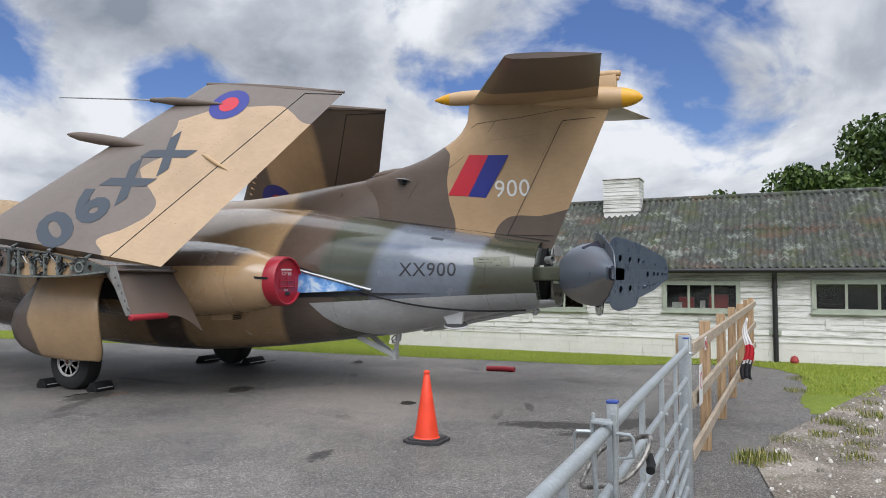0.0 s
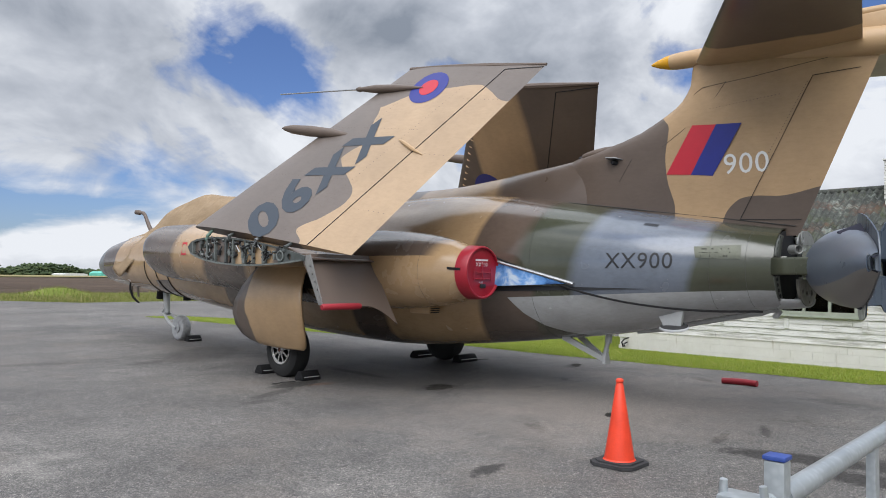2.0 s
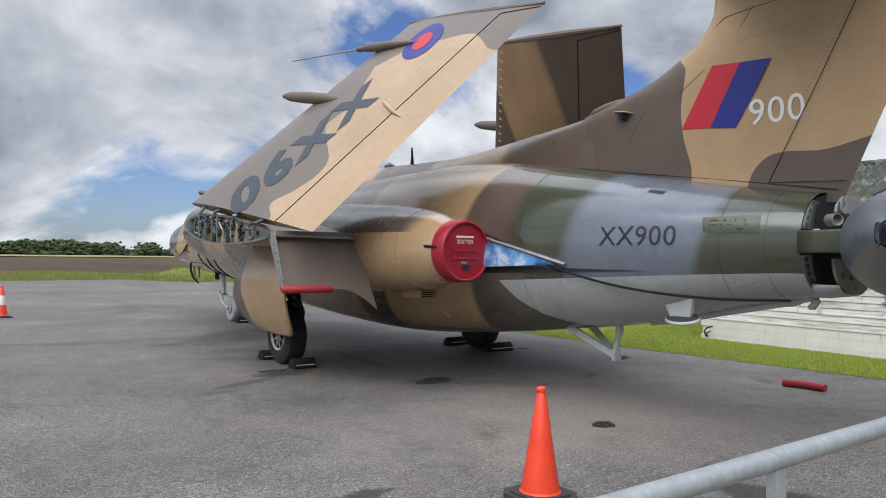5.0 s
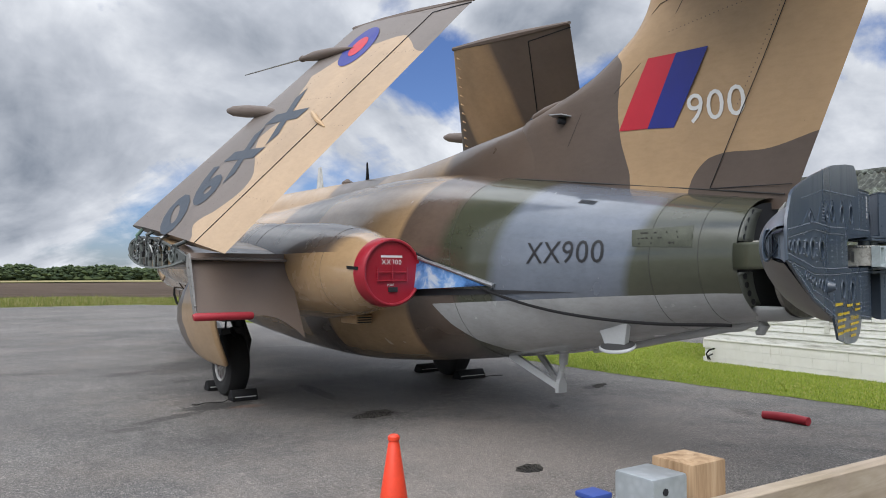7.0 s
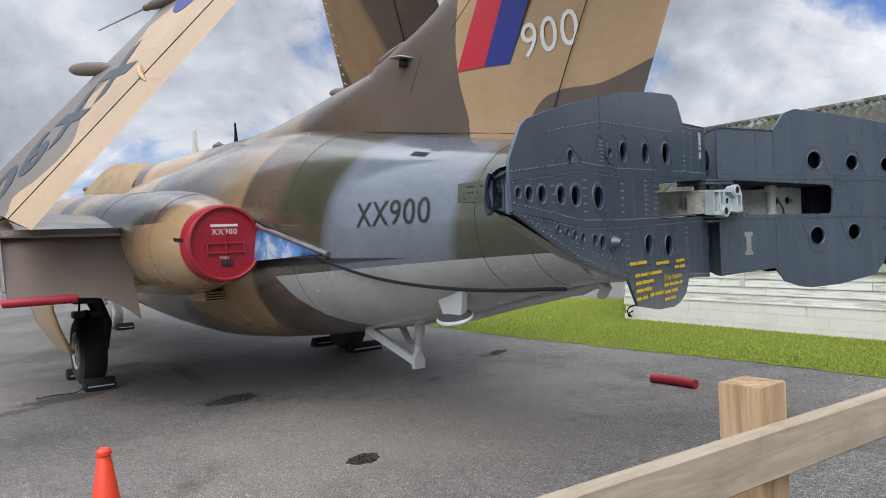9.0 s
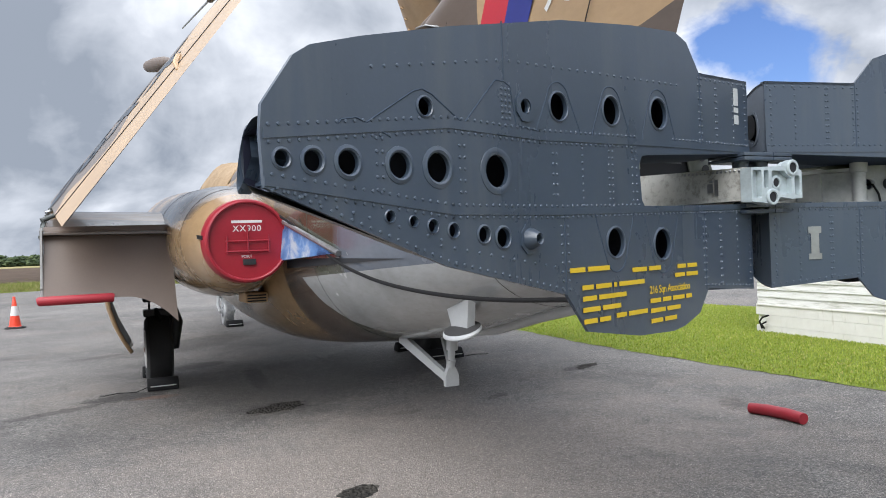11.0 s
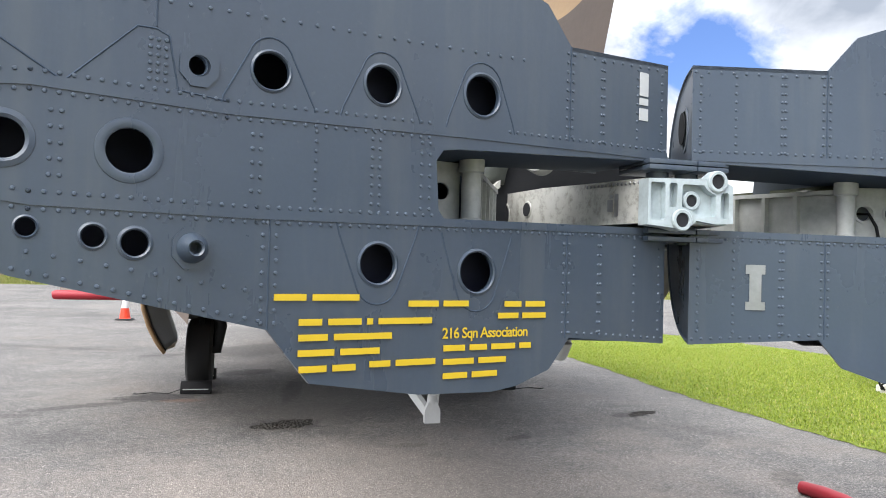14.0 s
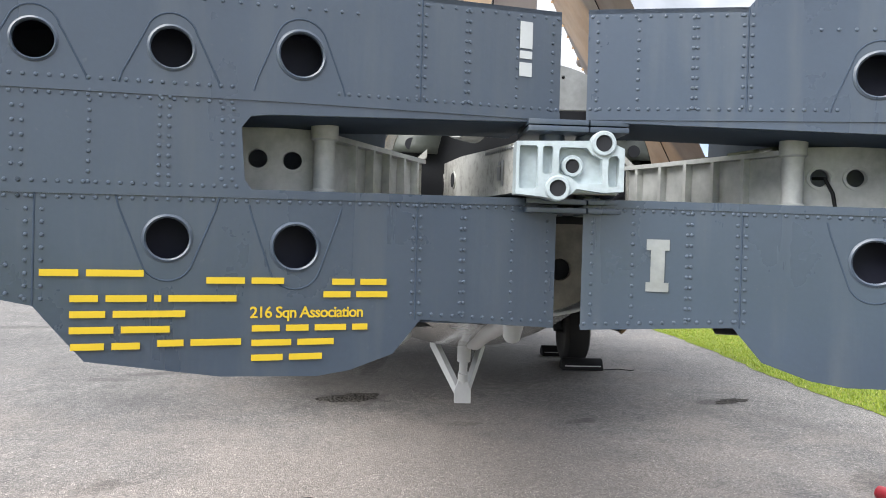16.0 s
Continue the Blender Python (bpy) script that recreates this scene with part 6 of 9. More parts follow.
def petal_at(s):
    """place(u, z, depth) on the flat inner face; u: metres outward from the hinge line; depth: forward into the petal."""
    x0, y0 = (0.048, -1.264) if s < 0 else (0.0, -1.295)
    d = Vector((s / LEN, -SLOPE / LEN, 0))
    nrm = Vector((s * SLOPE / LEN, 1 / LEN, 0))

    def place(u, z, depth=0.0):
        return Vector((x0, y0, z)) + d * u + nrm * depth

    return place


# outline of the flat face, (u, z), from the upper inner corner outward and back along the bottom
UPPER = [(0.06, 2.165), (0.455, 2.15), (0.54, 2.25), (0.62, 2.275), (0.9, 2.25), (1.28, 2.20), (1.75, 2.10), (2.03, 2.03), (2.165, 1.99), (2.208, 1.962), (2.288, 1.85), (2.294, 1.79), (2.288, 1.678),
         (1.78, 1.492), (1.30, 1.385), (1.255, 1.33), (1.20, 1.265), (0.92, 1.222), (0.70, 1.214), (0.62, 1.225), (0.51, 1.262), (0.44, 1.345), (0.06, 1.318)]
SLOT = [(0.06, 1.665), (0.855, 1.645), (0.875, 1.67), (0.885, 1.79), (0.865, 1.818), (0.82, 1.825), (0.06, 1.87)]
HOLES = [(2.245, 1.74, .0175), (2.168, 1.739, .0235), (2.075, 1.74, .028), (1.926, 1.74, .0315), (1.80, 1.74, .0375), (1.586, 1.739, .0445),
         (1.962, 1.618, .013), (1.89, 1.606, .0125), (1.827, 1.594, .0155), (1.757, 1.582, .017), (1.645, 1.57, .021), (1.570, 1.56, .026),
         (1.838, 1.888, .022), (1.308, 1.94, .040), (1.038, 1.953, .044), (0.752, 1.970, .051), (1.038, 1.533, .046), (0.756, 1.520, .051), (1.465, 1.925, .019)]


def petal(s):
    place = petal_at(s)
    thick = 0.012
    face_outline = UPPER[:] + SLOT
    bm = bmesh.new()
    slab(bm, face_outline, thick, place, [circle(u, z, r, 30) for u, z, r in HOLES])
    group = part("airbrake", bm, M_DARK, jet, "dark grey riveted airbrake petal standing open")
    # pressed rims round the holes
    for u, z, r in HOLES:
        bm = bmesh.new()
        seg = 36
        w = 0.42 * r if abs(z - 1.74) < 0.01 else (0.30 * r if r < 0.03 else 0.17 * r)
        rings = []
        for rad, dep in ((r * 1.0, 0.011), (r * 0.98, 0.006), (r * 0.985, -0.0015), (r + w * 0.35, -0.0045), (r + w, -0.002), (r + w * 1.12, 0.004)):
            rings.append([place(u + rad * math.cos(2 * math.pi * i / seg), z + rad * math.sin(2 * math.pi * i / seg), dep) for i in range(seg)])
        loop_faces(bm, rings, caps=(False, False))
        bmesh.ops.recalc_face_normals(bm, faces=bm.faces)
        part("hole_rim", bm, M_DARK, group)
    # the outer shell, half of a tapering tail cone, closed in front of the face
    rings = []
    for i in range(15):
        f = i / 14
        u = 0.40 + 1.89 * f
        lo, hi = lerp_table([(0.4, 1.325, 2.15), (0.9, 1.335, 2.12), (1.3, 1.395, 2.06), (1.78, 1.502, 1.975), (2.1, 1.605, 1.90), (2.32, 1.675, 1.815)], u)
        zc, ht = (lo + hi) / 2, (hi - lo) / 2
        dp = 0.405 * (1 - f) ** 0.74 + 0.075
        rings.append([place(u, zc + ht * math.cos(math.pi * j / 20), 0.016 + dp * math.sin(math.pi * j / 20)) for j in range(21)])
    for name, lo, hi, paint, words in (("outer_shell", 0, 13, M_SHELL, "smooth rounded blue-grey outer skin"), ("lower_shell", 13, 20, M_SHELLPALE, "smooth rounded brownish grey lower skin")):
        bm = bmesh.new()
        loop_faces(bm, [r_[lo:hi + 1] for r_ in rings], closed=False)
        part(name, bm, paint, group, words)
    bm = bmesh.new()
    rings = []
    for k, u in ((1.0, 2.262), (1.0, 2.288), (0.90, 2.292), (0.84, 2.27), (0.80, 2.19)):
        rings.append([place(u - 0.012 * math.sin(a), 1.745 + 0.074 * k * math.sin(a), 0.042 + 0.062 * k * abs(math.sin(a / 2)) * (1 if a < math.pi else 1)) for a in [2 * math.pi * i / 24 for i in range(24)]])
    loop_faces(bm, rings, caps=(False, True))
    bmesh.ops.recalc_face_normals(bm, faces=bm.faces)
    tip = part("tip_fitting", bm, M_DARK, group)
    bm = bmesh.new()
    slab(bm, [(0.012, 1.672)] + [(0.014 + 0.080 * math.sin(math.pi * i / 14), 1.745 - 0.074 * math.cos(math.pi * i / 14)) for i in range(15)] + [(0.012, 1.818)], 0.006, lambda d_, z_, t_: place(2.268 - t_, z_, d_))
    part("tip_plate", bm, M_SHELL, tip)
    bm = bmesh.new()
    slab(bm, [(0.034, 1.685), (0.084, 1.685), (0.084, 1.788), (0.034, 1.788)], 0.008, lambda d_, z_, t_: place(2.274 - t_, z_, d_), [[(0.041, 1.693), (0.077, 1.693), (0.077, 1.780), (0.041, 1.780)]])
    slab(bm, [(0.040, 1.692), (0.078, 1.692), (0.078, 1.781), (0.040, 1.781)], 0.003, lambda d_, z_, t_: place(2.268 - t_, z_, d_))
    part("tip_frame", bm, M_DARK, tip)
    # near-black liner and boxes behind the holes; their colour stands for the shade inside
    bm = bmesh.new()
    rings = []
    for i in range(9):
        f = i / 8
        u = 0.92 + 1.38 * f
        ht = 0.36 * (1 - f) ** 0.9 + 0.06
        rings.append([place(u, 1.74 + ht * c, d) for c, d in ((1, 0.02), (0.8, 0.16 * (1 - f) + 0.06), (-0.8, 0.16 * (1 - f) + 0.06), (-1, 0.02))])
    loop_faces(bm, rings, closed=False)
    part("inner_rib", bm, M_HOLESHADE, group)
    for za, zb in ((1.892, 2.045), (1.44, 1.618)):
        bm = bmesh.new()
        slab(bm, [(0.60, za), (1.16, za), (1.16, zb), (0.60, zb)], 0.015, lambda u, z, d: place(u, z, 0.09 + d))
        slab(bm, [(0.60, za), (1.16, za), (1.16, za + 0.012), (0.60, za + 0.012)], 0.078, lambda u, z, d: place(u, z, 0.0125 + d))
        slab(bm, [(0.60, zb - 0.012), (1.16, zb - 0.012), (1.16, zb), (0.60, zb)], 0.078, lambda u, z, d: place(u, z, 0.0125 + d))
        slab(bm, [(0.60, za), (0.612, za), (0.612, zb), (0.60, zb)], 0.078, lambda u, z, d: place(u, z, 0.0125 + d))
        part("inner_box", bm, M_HOLESHADE, group)
    # flanges: the face plate is folded forward along its upper inner edge
    for za, zb, ends in ((2.165, 1.87, 0), (1.665, 1.318, 1)):
        bm = bmesh.new()
        arc = [(0.30 * math.sin(math.pi / 2 * i / 16), zb + (za - zb) * math.cos(math.pi / 2 * i / 16)) for i in range(17)] if not ends else [(0.30 * math.sin(math.pi / 2 * i / 16), za + (zb - za) * math.cos(math.pi / 2 * i / 16)) for i in range(17)]
        root = (0.0, zb if not ends else za)
        slab(bm, [(0.004, root[1])] + [(d_ + 0.004, z_) for d_, z_ in arc], 0.012, lambda d_, z_, t_: place(0.064 + t_, z_, d_), [circle(0.105, 1.985, 0.034, 24, 0.062)] if not ends else [])
        rib = part("end_rib", bm, M_SHELL if not ends else M_DARK, group)
        if not ends:
            bm = bmesh.new()
            slab(bm, circle(0.105, 1.985, 0.046, 28, 0.074), -0.004, lambda d_, z_, t_: place(0.064 + t_, z_, d_), [circle(0.105, 1.985, 0.034, 28, 0.062)])
            part("hole_rim", bm, M_SHELL, rib)
        bm = bmesh.new()
        loop_faces(bm, [[place(u_, 1.75 + (z_ - 1.75) * (1 - 0.10 * (u_ - 0.06)) - (0.008 if z_ > 1.75 else -0.008), d_ + 0.006) for d_, z_ in arc] for u_ in (0.058, 0.20, 0.44)], closed=False)
        skin = part("curved_skin", bm, M_DARK, group)
        sk = skin.modifiers.new("thickness", "SOLIDIFY")
        sk.thickness = 0.004
    bm = bmesh.new()
    slab(bm, [(0.06, 2.165), (0.455, 2.150), (0.455, 2.138), (0.06, 2.153)], 0.03, place)
    part("upper_lip", bm, M_DARK, group)
    # overlapping straps along the seams
    for pts, w in (([(2.288, 1.790), (1.76, 1.852), (1.40, 1.846), (0.76, 1.868), (0.06, 1.885)], 0.022), ([(2.288, 1.692), (2.06, 1.667), (1.755, 1.632), (1.33, 1.631), (0.06, 1.655)], 0.020)):
        bm = bmesh.new()
        for (ua, za), (ub, zb) in zip(pts, pts[1:]):
            slab(bm, [(ua, za + w / 2), (ua, za - w / 2), (ub, zb - w / 2), (ub, zb + w / 2)], -0.003, place)
        part("seam_strap", bm, M_DARK, group)
    # raised stiffener panels round the upper and lower holes, drawn by their stepped edges
    def edge(path):
        bm = bmesh.new()
        tube(bm, [place(a, b, 0.0004) for a, b in path], 0.0024, 6)
        part("panel_edge", bm, M_EDGE, group)

    for u, z, r in HOLES:
        if r < 0.035 or abs(z - 1.74) < 0.01:
            continue
        top = 1 if z > 1.74 else -1
        seam = z - top * 0.095
        mid = z + top * (0.022 if top > 0 else 0.038)
        path = [(u + 0.108, seam), (u + 0.100, seam + top * 0.03)]
        for a in range(15, 166, 15):
            path.append((u + (r + 0.010) * math.cos(radians(a)), mid + top * (r + 0.010) * math.sin(radians(a))))
        path += [(u - 0.100, seam + top * 0.03), (u - 0.108, seam)]
        edge(path)
    for path in ([(2.16, 1.80), (2.12, 1.803), (2.09, 1.835), (2.05, 1.843), (2.01, 1.832), (1.95, 1.805)], [(2.03, 1.828), (1.875, 1.922), (1.845, 1.931), (1.815, 1.922), (1.715, 1.862)],
                 [(1.70, 1.862), (1.58, 1.985), (1.545, 1.986), (1.52, 1.975), (1.50, 1.87), (1.40, 1.862)], [(0.455, 2.15), (0.455, 1.885)], [(1.30, 1.385), (1.30, 1.63)], [(0.455, 1.345), (0.455, 1.655)], [(1.545, 2.15), (1.545, 1.99)]):
        edge(path)
    # rivets
    bm = bmesh.new()
    rows = []

    def row(a, b, pitch, off=0.0):
        n = max(1, int(math.hypot(b[0] - a[0], b[1] - a[1]) / pitch))
        for i in range(n + 1):
            rows.append((a[0] + (b[0] - a[0]) * i / n, a[1] + (b[1] - a[1]) * i / n + off))

    for (a, b) in zip([(2.275, 1.791), (1.76, 1.852), (1.40, 1.846), (0.76, 1.868)], [(1.76, 1.852), (1.40, 1.846), (0.76, 1.868), (0.07, 1.885)]):
        row(a, b, 0.024, 0.018)
        row(a, b, 0.024, -0.018)
    for (a, b) in zip([(2.27, 1.690), (2.06, 1.667), (1.755, 1.632), (1.33, 1.631)], [(2.06, 1.667), (1.755, 1.632), (1.33, 1.631), (0.07, 1.655)]):
        row(a, b, 0.024, 0.016)
        row(a, b, 0.024, -0.017)
    for u in (1.985, 1.715, 1.335):
        for du in (-0.009, 0.009):
            row((u + du, 1.68), (u + du, 1.80), 0.026)
    for u in (1.20, 1.05):
        for du in (-0.010, 0.010) if u == 1.05 else (0,):
            row((u + du, 1.65), (u + du, 1.845), 0.020)
    for u in (0.915,):
        for du in (-0.012, 0.012):
            row((u + du, 1.67), (u + du, 1.83), 0.024)
    for u in (0.445, 0.465, 0.335, 0.325, 0.19, 0.085):
        row((u, 1.90), (u, 2.13), 0.024)
        row((u, 1.36), (u, 1.63), 0.026)
    row((2.26, 1.678), (1.75, 1.497), 0.028)
    row((1.75, 1.50), (1.32, 1.405), 0.028)
    row((2.2, 1.66), (1.8, 1.56), 0.042)
    row((1.8, 1.545), (1.35, 1.47), 0.042)
    for u in (1.285, 1.315):
        row((u, 1.40), (u, 1.615), 0.024)
    row((0.07, 1.335), (0.44, 1.36), 0.028)
    row((0.07, 2.145), (0.44, 2.13), 0.035)
    for u in (1.54, 1.555, 1.525):
        row((u, 1.885), (u, 1.965), 0.016)
    row((0.62, 2.085), (1.52, 2.045), 0.038)
    row((1.57, 2.040), (2.0, 1.965), 0.038)
    for u, z in rows:
        if u < 0.89 and 1.645 < z < 1.888:
            continue
        if any(math.hypot(u - a, z - b) < r + 0.012 for a, b, r in HOLES):
            continue
        c = bm.verts.new(place(u, z, -0.0042))
        ring = [bm.verts.new(place(u + 0.0036 * math.cos(a), z + 0.0036 * math.sin(a), -0.003)) for a in [2 * math.pi * i / 7 for i in range(7)]]
        foot = [bm.verts.new(place(u + 0.0052 * math.cos(a), z + 0.0052 * math.sin(a), 0.001)) for a in [2 * math.pi * i / 7 for i in range(7)]]
        for i in range(7):
            j = (i + 1) % 7
            bm.faces.new((c, ring[i], ring[j]))
            bm.faces.new((ring[i], foot[i], foot[j], ring[j]))
    bmesh.ops.recalc_face_normals(bm, faces=bm.faces)
    tagged(part("rivets", bm, M_RIVET, group), kind="stuff")
    # tube nozzles
    for u, z, r, ln in ((1.462, 1.554, 0.022, 0.035), (1.46, 1.925, 0.0, 0.0)):
        bm = bmesh.new()
        oct_ = [(u + 0.042 * math.cos(radians(22.5 + 45 * i)), z + 0.046 * math.sin(radians(22.5 + 45 * i))) for i in range(8)]
        slab(bm, oct_, -0.005, place, [circle(u, z, 0.022, 20)])
        part("octagon_plate", bm, M_DARK, group)
        if ln:
            bm = bmesh.new()
            ax = place(0, 0, -1) - place(0, 0, 0)
            lathe(bm, [(0.0, 0.032), (0.012, 0.030), (ln, 0.018), (ln + 0.004, 0.016), (ln, 0.012), (0.0, 0.011)], place(u, z), ax, 24)
            part("drain_nozzle", bm, M_DARK, group)
    return group


M_EDGE = plain("dull_dark_grey_edge", DARK, 0.75, var=0.15, spec=0.25)
# navy black that paints in the shade behind the petal holes
M_HOLESHADE = plain("navy_hole_shade", (0.010, 0.012, 0.030), 0.7, var=0.2)
M_SHELL = plain("blue_grey_shell_paint", (0.112, 0.132, 0.164), 0.3, var=0.2, scale=3)
M_SHELLPALE = plain("brownish_grey_shell_paint", (0.200, 0.188, 0.172), 0.4, var=0.15, scale=3)
petals = [petal(-1), petal(1)]

# ---- markings ----
M_SERIAL = plain("dark_blue_grey_letters", (0.029, 0.040, 0.056), 0.5, var=0.12, bump=0.0)
M_BLACKPAINT = plain("black_letters", (0.012, 0.013, 0.016), 0.5, var=0.1, bump=0.0)
M_WHITEPAINT = plain("white_letters", (0.608, 0.608, 0.600), 0.5, var=0.06, bump=0.0)
M_FLAGRED = plain("red_marking", (0.430, 0.014, 0.030), 0.45, var=0.08, bump=0.0)
M_FLAGBLUE = plain("blue_marking", (0.012, 0.020, 0.190), 0.45, var=0.08, bump=0.0)
bm = text_mesh("XX900", 0.185, lambda u, v: (-(body_x(0.835 - u, 1.80 + v) + 0.004), 0.835 - u, 1.80 + v), step=0.04, spacing=1.06)
part("serial_letters", bm, M_BLACKPAINT, jet)


def fin_quad(corners, material, name):
    bm = bmesh.new()
    (a, b, c, d) = corners

    def place(u, v):
        y = (a[0] * (1 - u) + b[0] * u) * (1 - v) + (d[0] * (1 - u) + c[0] * u) * v
        z = (a[1] * (1 - u) + b[1] * u) * (1 - v) + (d[1] * (1 - u) + c[1] * u) * v
        return (-(fin_x(y, z) + 0.009), y, z)

    grid_patch(bm, 0, 1, 0, 1, 8, 10, place)
    bmesh.ops.recalc_face_normals(bm, faces=bm.faces)
    return part(name, bm, material, jet)


fin_quad(((0.46, 3.47), (0.165, 3.445), (0.48, 2.868), (0.79, 2.895)), M_FLAGRED, "red_flash")
fin_quad(((0.165, 3.445), (-0.135, 3.428), (0.215, 2.835), (0.48, 2.868)), M_FLAGBLUE, "blue_flash")
bm = text_mesh("900", 0.235, lambda u, v: (-(fin_x(-0.17 - u, 2.945 + v) + 0.009), -0.17 - u, 2.945 + v), step=0.05, spacing=1.05)
part("fin_number", bm, M_WHITEPAINT, jet)

# letters and roundel on the folded wing
W_OUT = (TIP_LE - ROOT_LE).cross(ROOT_TE - ROOT_LE).normalized()
W_OUT = W_OUT if W_OUT.x > 0 else -W_OUT
W_RUN = (ROOT_LE - TIP_LE).normalized()
W_UP = W_OUT.cross(W_RUN)
if W_UP.dot(ROOT_TE - ROOT_LE) < 0:
    W_UP = -W_UP


def wing_uv(p):
    u, v = 0.5, 0.5
    for _ in range(12):
        q = ROOT_LE.lerp(TIP_LE, v).lerp(ROOT_TE.lerp(TIP_TE, v), u)
        du = ROOT_TE.lerp(TIP_TE, v) - ROOT_LE.lerp(TIP_LE, v)
        dv = (TIP_LE - ROOT_LE).lerp(TIP_TE - ROOT_TE, u)
        e = p - q
        a11, a12, a22 = du.dot(du), du.dot(dv), dv.dot(dv)
        det = a11 * a22 - a12 * a12
        b1, b2 = e.dot(du), e.dot(dv)
        u += (a22 * b1 - a12 * b2) / det
        v += (a11 * b2 - a12 * b1) / det
    return min(max(u, 0), 1), v


def on_wing(centre, s, lift=0.005):
    def place(a, b):
        u, v = wing_uv(Vector(centre) + W_RUN * a + W_UP * b)
        return mirrored(panel(u, v, 1, lift), s)

    return place


for s in (-1, 1):
    for ch, c in (("X", (1.70, 4.60, 3.52)), ("X", (2.07, 4.99, 3.07)), ("9", (2.38, 5.38, 2.72)), ("0", (2.69, 5.70, 2.37))):
        if s > 0:
            break
        bm = text_mesh(ch, 0.54 if ch == "X" else 0.68, on_wing(c, s), step=0.1, bold=0.042)
        part("wing_serial_letter", bm, M_SERIAL, jet)
    rc = (1.04, 4.04, 4.33) if s < 0 else (1.69, 4.75, 3.55)
    for rad, m, lift, nm in ((0.325, M_FLAGBLUE, 0.005, "roundel_ring"), (0.16, M_FLAGRED, 0.008, "roundel_centre")):
        bm = bmesh.new()
        pl = on_wing(rc, s, lift)
        n = 40
        c = bm.verts.new(pl(0, 0))
        r1 = [bm.verts.new(pl(rad / 2 * math.cos(2 * math.pi * i / n), rad / 2 * math.sin(2 * math.pi * i / n))) for i in range(n)]
        r2 = [bm.verts.new(pl(rad * math.cos(2 * math.pi * i / n), rad * math.sin(2 * math.pi * i / n))) for i in range(n)]
        for i in range(n):
            j = (i + 1) % n
            bm.faces.new((c, r1[i], r1[j]))
            bm.faces.new((r1[i], r2[i], r2[j], r1[j]))
        bmesh.ops.recalc_face_normals(bm, faces=bm.faces)
        part(nm, bm, m, jet)
    # probes on the front edge
    a, b = Vector((s * 1.84, 6.55, 3.945)), Vector((s * 1.64, 4.98, 3.66))
    bm = bmesh.new()
    tube(bm, [a.lerp(b, f) for f in (0, 0.04, 0.15, 0.4, 0.7, 0.9, 1)], [0.008, 0.035, 0.07, 0.085, 0.075, 0.04, 0.01], 16)
    part("wing_fairing", bm, M_BROWN, jet)
    if s > 0:
        # roundel on the upper skin of the far wing, and its row of small vanes behind the front edge
        for rad, m, lift, nm in ((0.40, M_FLAGBLUE, 0.005, "roundel_ring"), (0.18, M_FLAGRED, 0.008, "roundel_centre")):
            bm = bmesh.new()
            hub_ = [bm.verts.new(mirrored(panel(*wing_uv(Vector((2.0, 5.27, 3.2))), -1, lift), s))]
            for f in (0.5, 1.0):
                hub_.append([bm.verts.new(mirrored(panel(*wing_uv(Vector((2.0, 5.27, 3.2)) + (W_RUN * math.cos(2 * math.pi * i / 40) + W_UP * math.sin(2 * math.pi * i / 40)) * rad * f), -1, lift), s)) for i in range(40)])
            for i in range(40):
                j = (i + 1) % 40
                bm.faces.new((hub_[0], hub_[1][i], hub_[1][j]))
                bm.faces.new((hub_[1][i], hub_[2][i], hub_[2][j], hub_[1][j]))
            bmesh.ops.recalc_face_normals(bm, faces=bm.faces)
            part(nm, bm, m, jet)
        for i in range(14):
            v_ = 0.965 - 0.040 * i
            bm = bmesh.new()
            tube(bm, [mirrored(panel(0.045, v_, -1, 0.004), s), mirrored(panel(0.055, v_ - 0.004, -1, 0.014), s), mirrored(panel(0.075, v_ - 0.010, -1, 0.006), s)], [0.006, 0.014, 0.004], 6)
            part("wing_vane", bm, M_TAN, jet)
        break
    a, b, c = Vector((s * 1.283, 7.42, 4.735)), Vector((s * 1.175, 5.50, 4.53)), Vector((s * 1.07, 4.15, 4.36))
    bm = bmesh.new()
    tube(bm, [a, b], [0.010, 0.014], 8)
    rod = part("pitot_rod", bm, M_GREYMETAL, jet)
    bm = bmesh.new()
    tube(bm, [b.lerp(c, f) for f in (0, 0.05, 0.08, 0.3, 0.6, 0.85, 1)], [0.03, 0.045, 0.035, 0.065, 0.06, 0.035, 0.008], 14)
    part("pitot_boom", bm, M_BROWN, jet)

# rivet lines on the folded wing
for s in (-1, 1):
    bm = bmesh.new()
    lines = [((u, 0.02), (u, 0.97)) for u in (0.30, 0.62)] + [((0.05, v), (0.68, v)) for v in (0.05, 0.33, 0.62, 0.9)] + [((0.72, v), (0.98, v)) for v in (0.2, 0.5, 0.8)]
    for (ua, va), (ub, vb) in lines:
        n = int(60 * (abs(vb - va) + 0.7 * abs(ub - ua)))
        for i in range(n):
            u, v = ua + (ub - ua) * i / n, va + (vb - va) * i / n
            p = mirrored(panel(u, v, 1, 0.0015), s)
            o = mirrored(W_OUT, s)
            t1 = mirrored(W_RUN, s)
            t2 = mirrored(W_UP, s)
            q = [bm.verts.new(p + 0.007 * (t1 * math.cos(a) + t2 * math.sin(a))) for a in (0, 1.26, 2.51, 3.77, 5.03)]
            bm.faces.new(q)
    bmesh.ops.recalc_face_normals(bm, faces=bm.faces)
    tagged(part("wing_rivets", bm, M_BROWN, jet), kind="stuff")

# skin joints on fuselage, fin and nacelle
def seam(pts, name="skin_joint", r=0.0018):
    bm = bmesh.new()
    tube(bm, pts, r, 5)
    part(name, bm, M_JOINT, jet)


